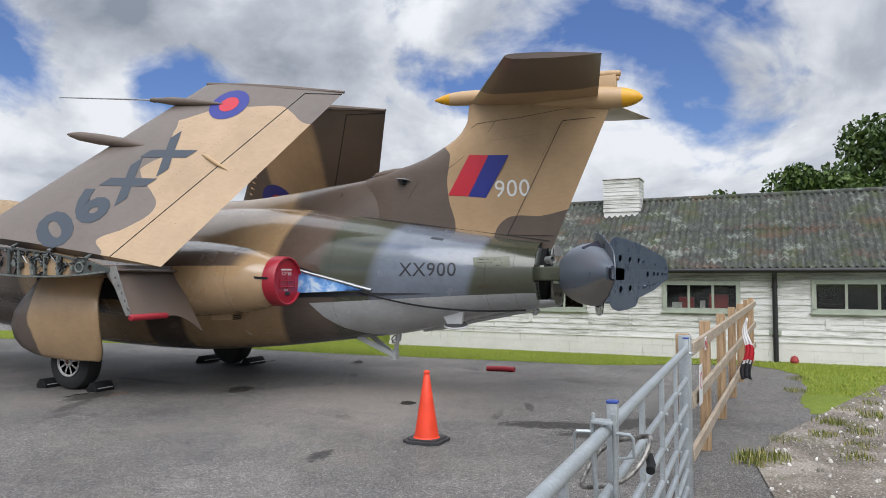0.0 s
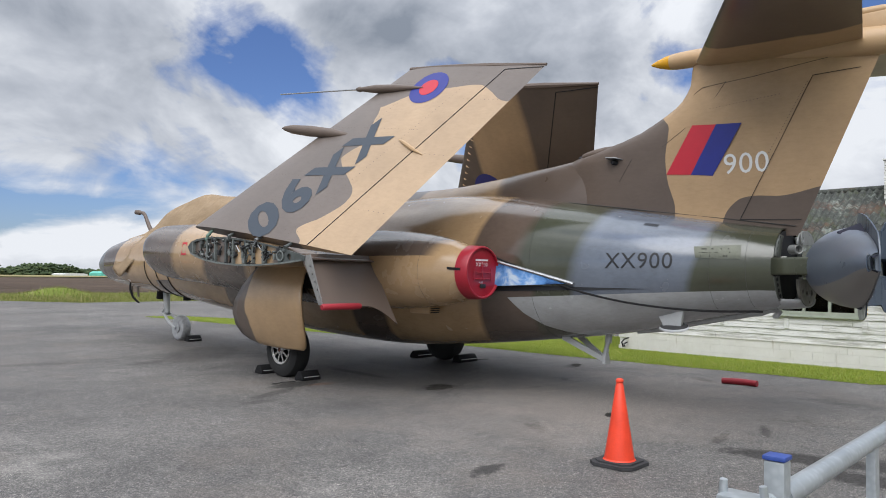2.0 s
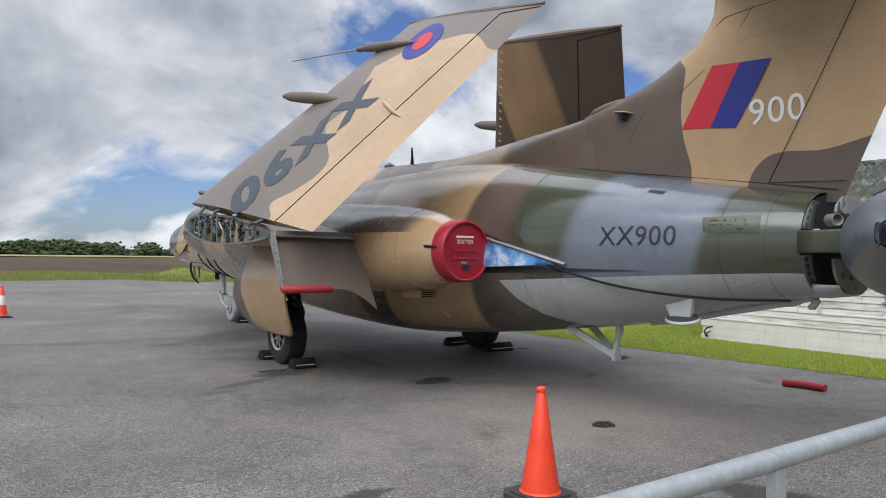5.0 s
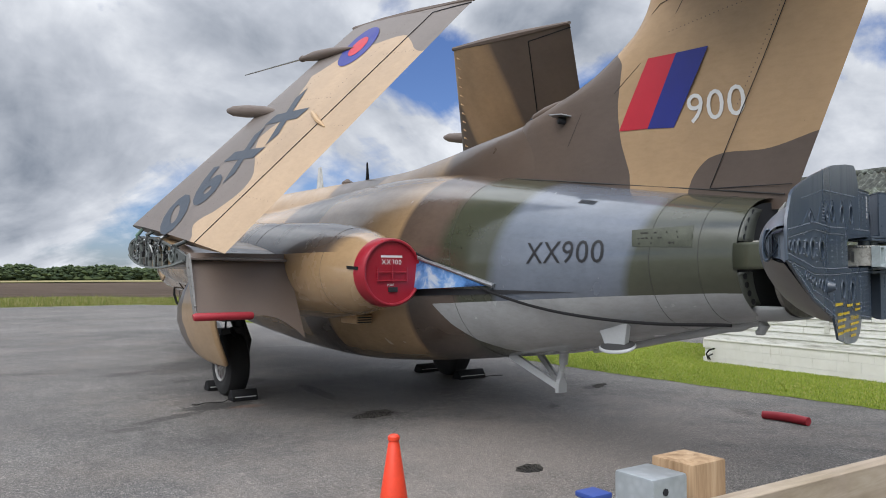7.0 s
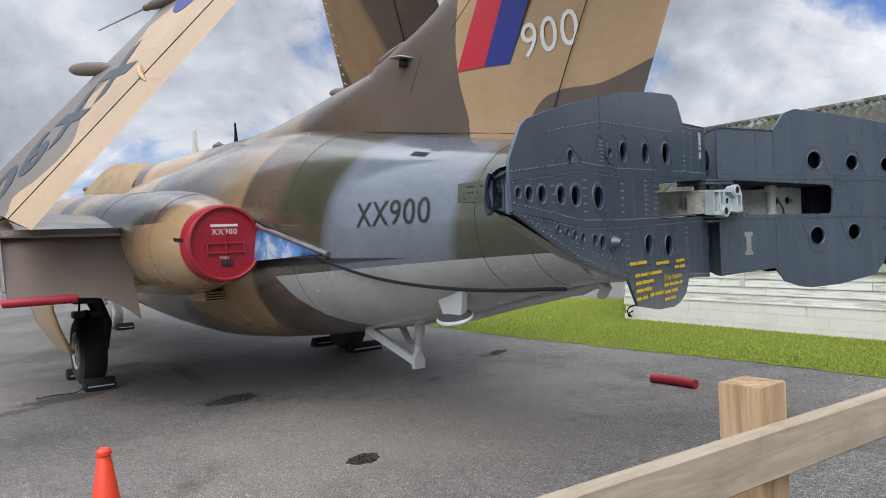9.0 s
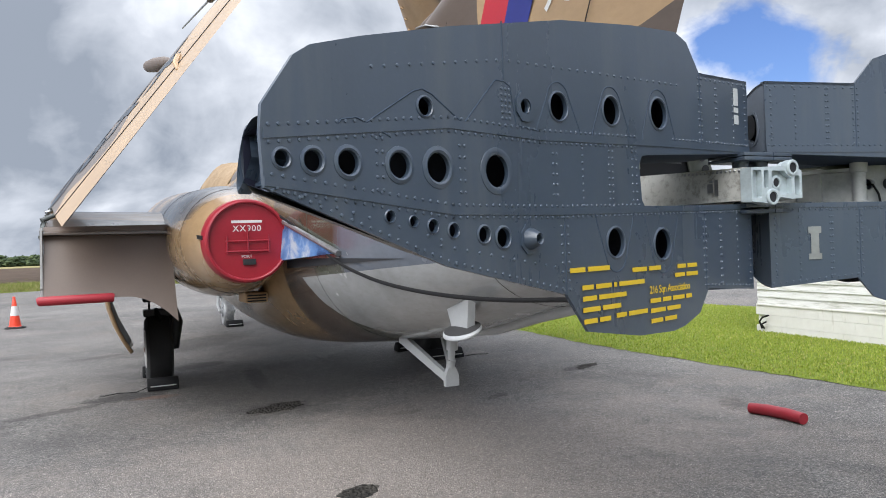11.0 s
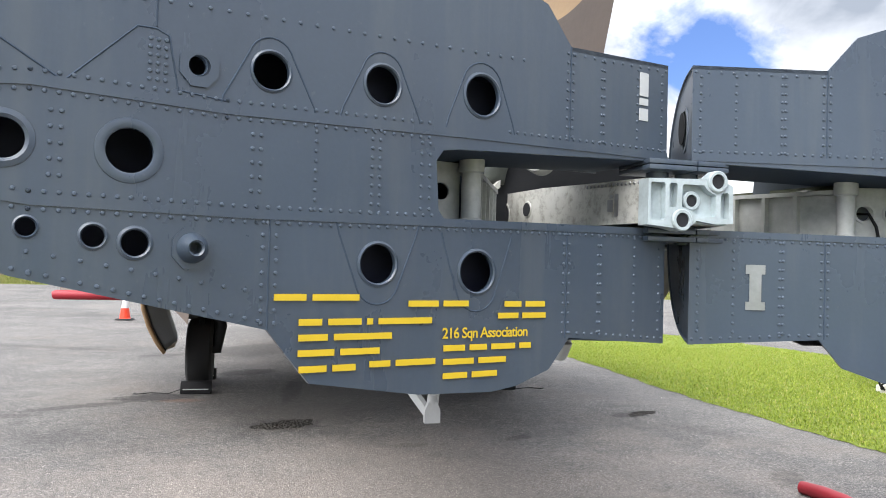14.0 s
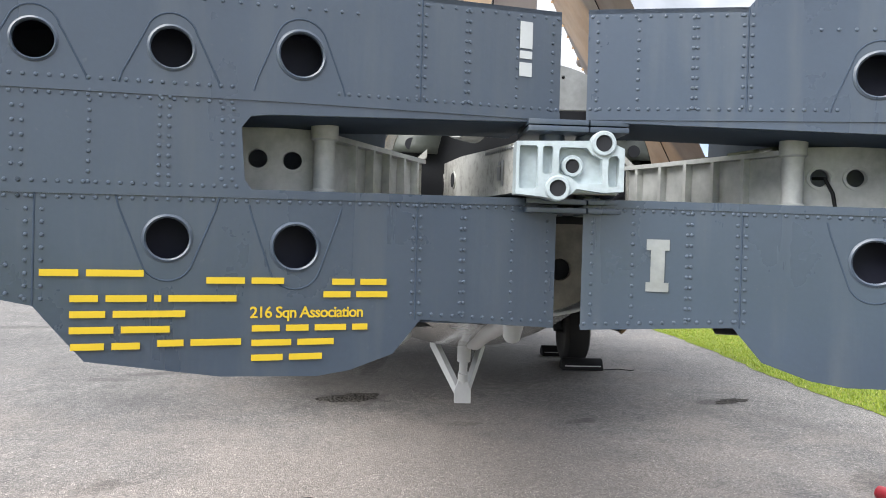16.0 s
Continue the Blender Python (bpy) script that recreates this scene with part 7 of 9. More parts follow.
M_JOINT = plain("dark_joint", (0.03, 0.028, 0.026), 0.7)
for y in (0.05, -0.33, 2.3):
    seam([(p[0] * 1.001, p[1], p[2]) for p in body_ring(y, 72)[18:55]])
for y in (3.5, 5.5):
    seam([(-abs(p[0]), p[1], p[2]) for p in nac_ring(y, -1, 60)[15:48]])
for a, b in (((0.95, 3.60), (0.35, 3.92)), ((0.35, 3.92), (-0.28, 3.95)), ((0.20, 3.75), (0.05, 3.95)), ((0.85, 3.25), (0.55, 3.45)), ((1.45, 2.85), (1.2, 3.25)), ((1.2, 3.25), (0.95, 3.32)), ((-0.28, 3.95), (-1.1, 4.04))):
    seam([(-(fin_x(a[0] + (b[0] - a[0]) * i / 6, a[1] + (b[1] - a[1]) * i / 6) + 0.0005), a[0] + (b[0] - a[0]) * i / 6, a[1] + (b[1] - a[1]) * i / 6) for i in range(7)], "fin_joint", 0.003)
seam([(-(fin_x(2.2 - 0.29 * i, 2.62 - 0.042 * i) + 0.02), 2.2 - 0.29 * i, 2.625 - 0.042 * i) for i in range(11)], "fin_root_joint", 0.006)
# access panel with bolts, and a grille, on the tail side
def body_patch(name, corners, lift, material, nu=8, nv=4, label=""):
    bm = bmesh.new()
    a, b, c, d = corners

    def place(u, v):
        y = (a[0] * (1 - u) + b[0] * u) * (1 - v) + (d[0] * (1 - u) + c[0] * u) * v
        z = (a[1] * (1 - u) + b[1] * u) * (1 - v) + (d[1] * (1 - u) + c[1] * u) * v
        return (-(body_x(y, z) + lift), y, z)

    grid_patch(bm, 0, 1, 0, 1, nu, nv, place)
    bmesh.ops.recalc_face_normals(bm, faces=bm.faces)
    return part(name, bm, material, jet, label)


M_SILVERGREEN = plain("rubbed_silver_green", (0.062, 0.067, 0.048), 0.22, 0.35, var=0.4, scale=7)
body_patch("access_panel", ((0.22, 1.97), (-0.27, 1.985), (-0.285, 1.82), (0.19, 1.84)), 0.004, M_SILVERGREEN, label="rubbed metal access panel")
bm = bmesh.new()
rr = random.Random(2)
for i in range(26):
    y, z = rr.uniform(-0.2, 0.15), rr.choice((1.86, 1.90, 1.94))
    x = -(body_x(y, z) + 0.005)
    bm.faces.new([bm.verts.new((x - 0.001, y + 0.008 * math.cos(a), z + 0.008 * math.sin(a))) for a in (0, 1.05, 2.1, 3.14, 4.2, 5.2)])
bmesh.ops.recalc_face_normals(bm, faces=bm.faces)
tagged(part("panel_screws", bm, M_JOINT, jet), kind="stuff")
for i in range(7):
    y = 0.87 - 0.026 * i
    body_patch("vent_slot", ((y, 2.275 - 0.0045 * i), (y - 0.017, 2.272 - 0.0045 * i), (y - 0.006, 2.240 - 0.0045 * i), (y + 0.011, 2.243 - 0.0045 * i)), 0.003, M_VOID, 1, 2)
# scoops beside and before the fin
bm = bmesh.new()
tube(bm, [(-0.10, 1.50, 3.11), (-0.15, 1.51, 3.112), (-0.185, 1.53, 3.116)], [0.034, 0.033, 0.031], 14)
part("side_scoop", bm, M_VOID, jet)
bm = bmesh.new()
slab(bm, [(-0.10, 1.39), (-0.225, 1.44), (-0.24, 1.60), (-0.13, 1.63)], 0.012, lambda u, v, d: Vector((u, v, 3.152 + 0.10 * (v - 1.5) - 0.12 * (u + 0.17) + d)))
bmesh.ops.bevel(bm, geom=bm.edges[:], offset=0.003, segments=1, affect="EDGES")
part("scoop_lip", bm, M_GREYMETAL, jet)
bm = bmesh.new()
tube(bm, [(0, 2.10, 3.20), (0, 2.05, 3.245), (0, 1.90, 3.275), (0, 1.72, 3.30), (0, 1.52, 3.33)], [0.03, 0.060, 0.066, 0.062, 0.03], 16)
part("dorsal_intake", bm, M_BROWN, jet)
bm = bmesh.new()
tube(bm, [(0, 2.075, 3.225), (0, 2.125, 3.228)], [0.040, 0.042], 14)
part("intake_mouth", bm, M_VOID, jet)
# aerials on the back
bm = bmesh.new()
slab(bm, [(7.34, 3.02), (7.56, 3.02), (7.50, 3.40), (7.42, 3.40)], 0.03, lambda u, v, d: Vector((d - 0.015, u, v)))
part("blade_aerial", bm, M_WHITE, jet)
bm = bmesh.new()
tube(bm, [(0, 5.8, 2.95), (0, 5.8, 3.12), (0, 5.81, 3.27)], [0.035, 0.02, 0.012], 8)
part("rod_aerial", bm, M_BLACK, jet)
bm = bmesh.new()
lathe(bm, [(0, 0.09), (0.05, 0.085), (0.08, 0.04), (0.10, 0.01)], (0, 6.45, 3.0), (0, 0, 1), 16)
part("beacon", bm, M_BROWN, jet)

# ---- tail end: cut back skin, bulkheads, beams, struts ----
k = Nodes("cream_primer")
M_PRIMER = k.done(k.mix(0.5, k.ramp(k.noise(5, 6, 0.7), [(0.3, (0.34, 0.33, 0.29)), (0.7, (0.52, 0.52, 0.485))]), k.ramp(k.noise(22, 5, 0.75), [(0.36, (0.12, 0.10, 0.08)), (0.52, (0.52, 0.515, 0.48))])), 0.5, 0.1)
M_ENDPLATE = plain("weathered_grey_plate", (0.24, 0.245, 0.235), 0.45, 0.1, var=0.3, scale=10)
M_DIRTY = plain("stained_primer", (0.17, 0.162, 0.14), 0.5, 0.1, var=0.55, scale=9, fine=30)
M_WEB = plain("grey_green_web", (0.075, 0.082, 0.070), 0.4, var=0.3, scale=12)
# end bulkheads; the first is an added black cap painting the open tail's shade
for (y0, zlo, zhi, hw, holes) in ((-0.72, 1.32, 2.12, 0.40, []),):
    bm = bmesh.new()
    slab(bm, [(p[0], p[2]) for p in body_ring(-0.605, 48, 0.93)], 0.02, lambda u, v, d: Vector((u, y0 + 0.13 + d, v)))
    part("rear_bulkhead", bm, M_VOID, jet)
bm = bmesh.new()
arc = [(0.27 * math.cos(a), 2.002 + 0.146 * math.sin(a)) for a in [math.pi * i / 20 for i in range(21)]] + [(-0.27, 1.992), (0.27, 1.992)]
slab(bm, arc, 0.02, lambda u, v, d: Vector((u, -0.80 + d, v)), [circle(0.10, 2.10, 0.006, 10), circle(-0.08, 2.09, 0.006, 10)])
part("upper_bulkhead", bm, M_ENDPLATE, jet, "weathered grey upper end plate")
bm = bmesh.new()
lathe(bm, [(-0.12, 0.052), (0.0, 0.052), (0.004, 0.048), (0.0, 0.042), (-0.06, 0.040)], (-0.25, -0.80, 1.935), (-0.55, -0.83, 0), 24)
part("vent_pipe", bm, M_ENDPLATE, jet, "short grey vent pipe")
bm = bmesh.new()
slab(bm, circle(-0.20, 2.055, 0.058, 24, 0.075), 0.012, lambda u, v, d: Vector((u, -0.83 + d, v)), [circle(-0.20, 2.045, 0.022, 18, 0.028)])
part("pierced_lug", bm, M_ENDPLATE, jet)
bm = bmesh.new()
arc = [(0.33 * math.cos(a), 1.61 - 0.30 * math.sin(a)) for a in [math.pi * i / 20 for i in range(21)]]
slab(bm, arc, 0.03, lambda u, v, d: Vector((u, -0.82 + d, v)), [circle(-0.055, 1.46, 0.030, 20), circle(-0.19, 1.47, 0.034, 16), circle(0.104, 1.459, 0.037, 20), circle(0.03, 1.36, 0.015, 12)])
part("lower_bulkhead", bm, M_DIRTY, jet, "stained pierced lower end plate")
for s in (-1, 1):
    for z0, sg in ((1.93, 1), (1.58, -1)):
        bm = bmesh.new()
        zs = [1.745 + sg * (0.11 + 0.245 * i / 8) for i in range(9)]
        ring0 = [Vector((s * (body_x(-0.605, z) - 0.004), -0.609, z)) for z in zs]
        ring1 = [Vector((p.x * 0.66, -0.618, 1.745 + (p.z - 1.745) * 0.96)) for p in ring0]
        loop_faces(bm, [ring0, ring1], closed=False)
        web = part("pierced_web", bm, M_WEB, jet)
        wm = web.modifiers.new("thickness", "SOLIDIFY")
        wm.thickness = 0.012
        for i in range(4):
            bm = bmesh.new()
            p = ring0[1 + 2 * i].lerp(ring1[1 + 2 * i], 0.36)
            lathe(bm, [(0, 0.022), (0.003, 0.022)], (p.x, p.y - 0.009, p.z), (0, -1, 0), 16)
            part("web_hole", bm, M_VOID, web)
# painted side arms that run on from the flanks into the petals
M_ARM = plain("dark_green_paint", GREEN, 0.28, var=0.2, scale=3)
for s in (-1, 1):
    bm = bmesh.new()
    zs = [1.655 + 0.185 * i / 8 for i in range(9)]
    loop_faces(bm, [[Vector((s * ((body_x(-0.59, z) + 0.003) * (1 - f) + 0.665 * f), -0.59 - 0.66 * f, z)) for z in zs] for f in (0, 0.25, 0.5, 0.75, 1.0)], closed=False)
    arm = part("side_arm", bm, M_ARM, jet, "dark green side arm")
    am = arm.modifiers.new("thickness", "SOLIDIFY")
    am.thickness, am.offset = 0.02, 0
    # pale bracket that joins the strut's inner end to the fuselage frame
    bm = bmesh.new()
    slab(bm, [(0.405, 1.800), (0.405, 1.778), (0.345, 1.832), (0.345, 1.858)], 0.05, lambda u, v, d: Vector((s * u, -0.70 + d, v)))
    slab(bm, [(0.405, 1.665), (0.362, 1.665), (0.362, 1.815), (0.405, 1.776)], 0.010, lambda u, v, d: Vector((s * u, -0.672 + d, v)))
    part("root_bracket", bm, M_PRIMER, jet, "pale bracket at the strut root")
# centre beam and its end fitting
bm = bmesh.new()
slab(bm, [(-0.20, 1.668), (-0.13, 1.662), (-0.094, 1.654), (-0.062, 1.668), (-0.045, 1.684), (0.02, 1.676), (0.075, 1.68), (0.075, 1.788), (0.05, 1.80), (0.02, 1.828), (-0.012, 1.806), (-0.20, 1.80)], 0.10,
     lambda u, v, d: Vector((u + 0.06, -1.412 + d * 0.55, v)),
     [[(-0.188, 1.682), (-0.150, 1.682), (-0.145, 1.688), (-0.145, 1.784), (-0.150, 1.790), (-0.188, 1.790), (-0.192, 1.784), (-0.192, 1.688)], [(-0.128, 1.718), (-0.110, 1.722), (-0.107, 1.784), (-0.111, 1.790), (-0.128, 1.790), (-0.133, 1.784), (-0.133, 1.724)],
      [(0.038, 1.692), (0.058, 1.692), (0.062, 1.698), (0.062, 1.762), (0.056, 1.770), (0.040, 1.768), (0.034, 1.760), (0.034, 1.698)], [(-0.092, 1.722), (-0.092, 1.780), (-0.086, 1.788), (-0.022, 1.788), (-0.008, 1.772), (0.018, 1.760), (0.020, 1.698), (-0.040, 1.696), (-0.060, 1.712)]])
M_CAST = plain("pale_cast_fitting", (0.368, 0.424, 0.440), 0.45, var=0.28, scale=14, fine=60)
fit_ = part("hinge_fitting", bm, M_CAST, jet, "white cast hinge fitting")
bm = bmesh.new()
box(bm, (-0.134, -1.386, 1.676), (0.129, -1.368, 1.793))
part("fitting_back", bm, M_CAST, fit_)
for cx, cz in ((0.020, 1.800), (-0.094, 1.684), (-0.055, 1.742)):
    bm = bmesh.new()
    r = 0.026 if cx != -0.055 else 0.022
    fy_ = -1.418 if cx != -0.055 else -1.400
    lathe(bm, [(0.03, r + 0.006), (0.0, r + 0.006), (-0.003, r + 0.003), (-0.003, r * 0.82), (0.03, r * 0.80)], (cx + 0.06, fy_, cz), (0, 1, 0), 28)
    part("boss", bm, M_CAST, fit_)
    bm = bmesh.new()
    lathe(bm, [(0, r * 0.79), (0.002, r * 0.79)], (cx + 0.06, fy_ + 0.002, cz), (0, 1, 0), 20)
    part("bore", bm, M_VOID, fit_)
bm = bmesh.new()
rings = []
for y, xa, xb, z1 in ((-1.358, -0.127, 0.132, 1.805), (-1.10, -0.18, 0.18, 1.812), (-0.84, -0.237, 0.237, 1.82), (-0.45, -0.302, 0.302, 1.82)):
    rings.append([(xa, y, 1.675), (xb, y, 1.675), (xb, y, z1), (xa, y, z1)])
loop_faces(bm, rings)
beam = part("centre_beam", bm, M_PRIMER, jet, "dirty white box beam")
for y, z, r in ((-0.56, 1.735, 0.052), (-0.745, 1.75, 0.025)):
    bm = bmesh.new()
    x = -0.237 - (y + 0.84) * 0.166
    lathe(bm, [(0.0, r + 0.006), (0.003, r + 0.004), (0.003, r)], (x - 0.001, y, z), (-1, -0.166, 0), 28)
    part("hole_rim", bm, M_PRIMER, beam)
    bm = bmesh.new()
    lathe(bm, [(0, r), (0.001, r)], (x - 0.005, y - 0.001, z), (-1, -0.166, 0), 24)
    part("beam_hole", bm, M_VOID, beam)
for i in range(14):
    bm = bmesh.new()
    f = i / 13
    p = Vector((-0.133, -1.345, 1.794)).lerp(Vector((-0.182, -1.10, 1.800)), f)
    lathe(bm, [(0, 0.006), (0.003, 0.005), (0.005, 0.002)], p, (-1, 0.1, 0), 6)
    part("beam_bolt", bm, M_GREYMETAL, beam)
bm = bmesh.new()
for ua, ub, za, zb in ((0.110, 0.126, 1.700, 1.768), (0.134, 0.160, 1.715, 1.752), (0.134, 0.150, 1.756, 1.766)):
    slab(bm, [(ua, za), (ub, za), (ub, zb), (ua, zb)], 0.002, lambda u, v, d: Vector((-0.128 - 0.205 * u - d, -1.36 + 0.979 * u - 0.2 * d, v)))
part("data_plate", bm, M_GREYMETAL, beam)
# channel struts to the petals, with stiffening ribs, and the upright tubes
for s in (-1, 1):
    a, b = Vector((s * 0.375, -0.67, 1.74)), Vector((s * 0.640, -1.28, 1.735))
    d = (b - a).normalized()
    nrm = Vector((-d.y, d.x, 0)) * s
    pieces = []
    for (n0, n1, z0, z1) in ((-0.004, 0.004, -0.067, 0.067), (-0.03, 0.03, 0.068, 0.082), (-0.03, 0.03, -0.082, -0.068)):
        bm = bmesh.new()
        q = [bm.verts.new(p + nrm * n + Vector((0, 0, z))) for p in (a, b) for n, z in ((n0, z0), (n1, z0), (n1, z1), (n0, z1))]
        for f in ((0, 1, 2, 3), (7, 6, 5, 4), (0, 4, 5, 1), (1, 5, 6, 2), (2, 6, 7, 3), (3, 7, 4, 0)):
            bm.faces.new([q[i] for i in f])
        bmesh.ops.recalc_face_normals(bm, faces=bm.faces)
        pieces.append(bm)
    st = part("strut", pieces[0], M_WHITE, jet, "off-white channel strut")
    for bm in pieces[1:]:
        part("flange", bm, M_WHITE, st)
    for i in range(5):
        c = a.lerp(b, 0.10 + 0.17 * i)
        bm = bmesh.new()
        box(bm, (-0.006, -0.03, -0.07), (0.006, 0.03, 0.07), m=Matrix.Translation(c) @ Matrix.Rotation(math.atan2(d.y, d.x), 4, "Z"))
        part("stiffener", bm, M_WHITE, st)
    tx = s * 0.63
    bm = bmesh.new()
    lathe(bm, [(-0.105, 0.036), (-0.075, 0.036), (-0.07, 0.028), (0.055, 0.028), (0.06, 0.036), (0.10, 0.036)], (tx, -1.30, 1.74), (0, 0, 1), 24)
    part("upright_tube", bm, M_WHITE, jet, "white upright tube")
    # inner end plate with two holes
    pl = petal_at(s)
    bm = bmesh.new()
    plate = lambda u, v, dd: Vector((s * u, -1.285 - 0.335 * (u - 0.715) + dd, v))
    slab(bm, [(0.655, 1.655), (0.90, 1.655), (0.90, 1.828), (0.655, 1.828)], 0.012, plate, [circle(0.715, 1.744, 0.024, 20), circle(0.80, 1.744, 0.024, 20)])
    ep = part("end_plate", bm, M_WHITE, jet, "white plate with round holes")
    for u in (0.715, 0.80):
        bm = bmesh.new()
        slab(bm, circle(u, 1.744, 0.033, 24), 0.003, lambda a_, b_, dd: plate(a_, b_, -0.004 + dd), [circle(u, 1.744, 0.0255, 24)])
        part("hole_ring", bm, M_WHITE, ep)
    # dark hinge lugs above and below the beam
    for z in (1.845, 1.862, 1.655, 1.632):
        bm = bmesh.new()
        box(bm, (-0.10 if s < 0 else 0.062, -1.345, z - 0.007), (0.058 if s < 0 else 0.165, -1.15, z + 0.007), bevel=0.002)
        part("hinge_lug", bm, M_DARK, jet)
    bm = bmesh.new()
    lathe(bm, [(1.62, 0.035), (1.868, 0.035)], (s * 0.05 + 0.03, -1.25, 0), (0, 0, 1), 16)
    part("hinge_pin", bm, M_DARK, jet)
    # overhang under the upper panel
    bm = bmesh.new()
    slab(bm, [(0.06, 1.868), (0.86, 1.822), (0.86, 1.834), (0.06, 1.88)], 0.30, lambda u, v, dd: pl(u, v, 0.013 + dd))
    part("slot_roof", bm, M_EDGE, jet)
    bm = bmesh.new()
    slab(bm, [(0.06, 1.655), (0.86, 1.635), (0.86, 1.645), (0.06, 1.665)], 0.30, lambda u, v, dd: pl(u, v, 0.013 + dd))
    part("slot_floor", bm, M_EDGE, jet)
bm = bmesh.new()
tube(bm, [(0.715, -1.25, 1.745), (0.72, -1.30, 1.742), (0.735, -1.315, 1.70), (0.74, -1.32, 1.66)], 0.005, 6)
part("loose_wire", bm, M_BLACK, jet)

bm = bmesh.new()
ps = petal_at(1)
slab(bm, circle(0.12, 1.993, 0.040, 24, 0.052), 0.003, lambda d_, z_, t_: ps(0.0595 - t_, z_, d_))
part("edge_hole", bm, M_VOID, petals[1])
# yellow lettering on the petal; plates
M_YELLOWBAR = plain("yellow_lettering", (0.600, 0.416, 0.016), 0.5, var=0.05, bump=0.0)
pl = petal_at(-1)


def bar(x0, x1, zc, h):
    bm = bmesh.new()
    u0, u1 = -x0 * LEN, -x1 * LEN
    slab(bm, [(u0, zc - h / 2), (u1, zc - h / 2), (u1, zc + h / 2), (u0, zc + h / 2)], 0.002, lambda u, v, d: pl(u, v, -0.0035 - d))
    part("yellow_bar", bm, M_YELLOWBAR, petals[0])


ROWS = ((-1.221, 1.4555, (0.070, 0.108)), (-0.905, 1.441, (0.080, 0.070)), (-0.633, 1.4395, (0.052, 0.062)), (-0.652, 1.4095, (0.062, 0.074)), (-1.166, 1.4005, (0.052, 0.078, 0.014, 0.138)), (-1.166, 1.3665, (0.066, 0.140)),
        (-1.166, 1.3325, (0.082, 0.094)), (-1.163, 1.297, (0.062, 0.054)), (-1.0, 1.3015, (0.052, 0.104)), (-0.808, 1.331, (0.060, 0.050, 0.072, 0.036)), (-0.808, 1.2975, (0.086, 0.082)), (-0.808, 1.263, (0.068, 0.074)))
for x0, zc, widths in ROWS:
    for w in widths:
        bar(x0, x0 + w, zc, 0.0145)
        x0 += w + 0.014
words_at = pl
bm = text_mesh("216 Sqn Association", 0.0255, lambda u, v: words_at(0.723 - u, 1.3665 + v, -0.005), step=0, spacing=0.90, bold=0.0006)
part("lettering", bm, M_YELLOWBAR, petals[0])
pl2_ = petal_at(1)
bm = bmesh.new()
for u0, u1, z0, z1 in ((0.225, 0.282, 1.535, 1.563), (0.236, 0.271, 1.452, 1.535), (0.225, 0.282, 1.428, 1.452)):
    slab(bm, [(u0, z0), (u1, z0), (u1, z1), (u0, z1)], 0.002, lambda u, v, d: pl2_(u, v, -0.002 - d))
part("maker_plate", bm, M_GREYMETAL, petals[1], "small riveted metal plate")
M_LABEL = plain("pale_label", (0.480, 0.496, 0.496), 0.4, var=0.08)
for z0, z1 in ((2.055, 2.125), (2.028, 2.048), (1.982, 2.018)):
    bm = bmesh.new()
    slab(bm, [(0.148, z0), (0.184, z0), (0.184, z1), (0.148, z1)], 0.002, lambda u, v, d: pl(u, v, -0.001 - d))
    part("label_plate", bm, M_LABEL, petals[0], "pale stuck-on label")

M_ENDRIB = plain("dull_end_rib", (0.192, 0.188, 0.180), 0.5, 0.2, var=0.3, scale=10)
# ---- flaps, gear, doors ----
def flap_pt(s, x, z, d=0.0):
    return Vector((s * (x - 0.06), 4.42 - (1.86 - z) * 0.62 + d, z))


for s in (-1, 1):
    bm = bmesh.new()
    rings = []
    for i in range(13):
        x = 1.86 + 1.12 * i / 12
        low = 1.19 if x > 2.30 else 1.19 - 0.25 * ((2.30 - x) / 0.44) ** 2
        rows = [1.87, 1.80, 1.6, 1.4, low]
        rings.append([flap_pt(s, x, z) for z in rows] + [flap_pt(s, x, z, 0.14 * max(0.0, (z - 1.19) / 0.68) + 0.012) for z in rows[::-1]])
    loop_faces(bm, rings)
    bmesh.ops.recalc_face_normals(bm, faces=bm.faces)
    flap = part("drooped_flap", bm, M_BROWN, jet, "brown flap drooped down")
    bm = bmesh.new()
    lathe(bm, [(0, 0.05), (0.012, 0.05), (0.014, 0.03)], (s * 2.93, 4.36, 1.80), (s, 0, 0), 18)
    slab(bm, [(4.30, 1.86), (4.43, 1.80), (4.10, 1.21), (4.03, 1.22)], 0.02, lambda u, v, d: Vector((s * (2.925 + d), u, v)), [circle(4.29 - 0.055 * i, 1.70 - 0.10 * i, 0.016, 10) for i in range(5)])
    part("flap_end_rib", bm, M_ENDRIB, flap, "pierced bare metal end rib")

M_LINING = plain("dark_grey_lining", (0.055, 0.058, 0.062), 0.55, var=0.25, scale=3.0)
M_DOOR = camo2("camouflage_door", TAN, BROWN, 1, 6.62, 0.5, 1.6)
M_HUB = plain("dull_wheel_hub", (0.400, 0.392, 0.376), 0.38, 0.25, var=0.45, scale=18)
M_RUST = plain("rusty_axle_cap", (0.128, 0.048, 0.028), 0.6, 0.2, var=0.3, scale=20)
M_TYRE = plain("tyre_rubber", (0.012, 0.012, 0.0125), 0.8, var=0.25, scale=10, bump=0.2)
M_GEAR = plain("dirty_black_gear", (0.025, 0.026, 0.028), 0.5, 0.3, var=0.35, scale=10)
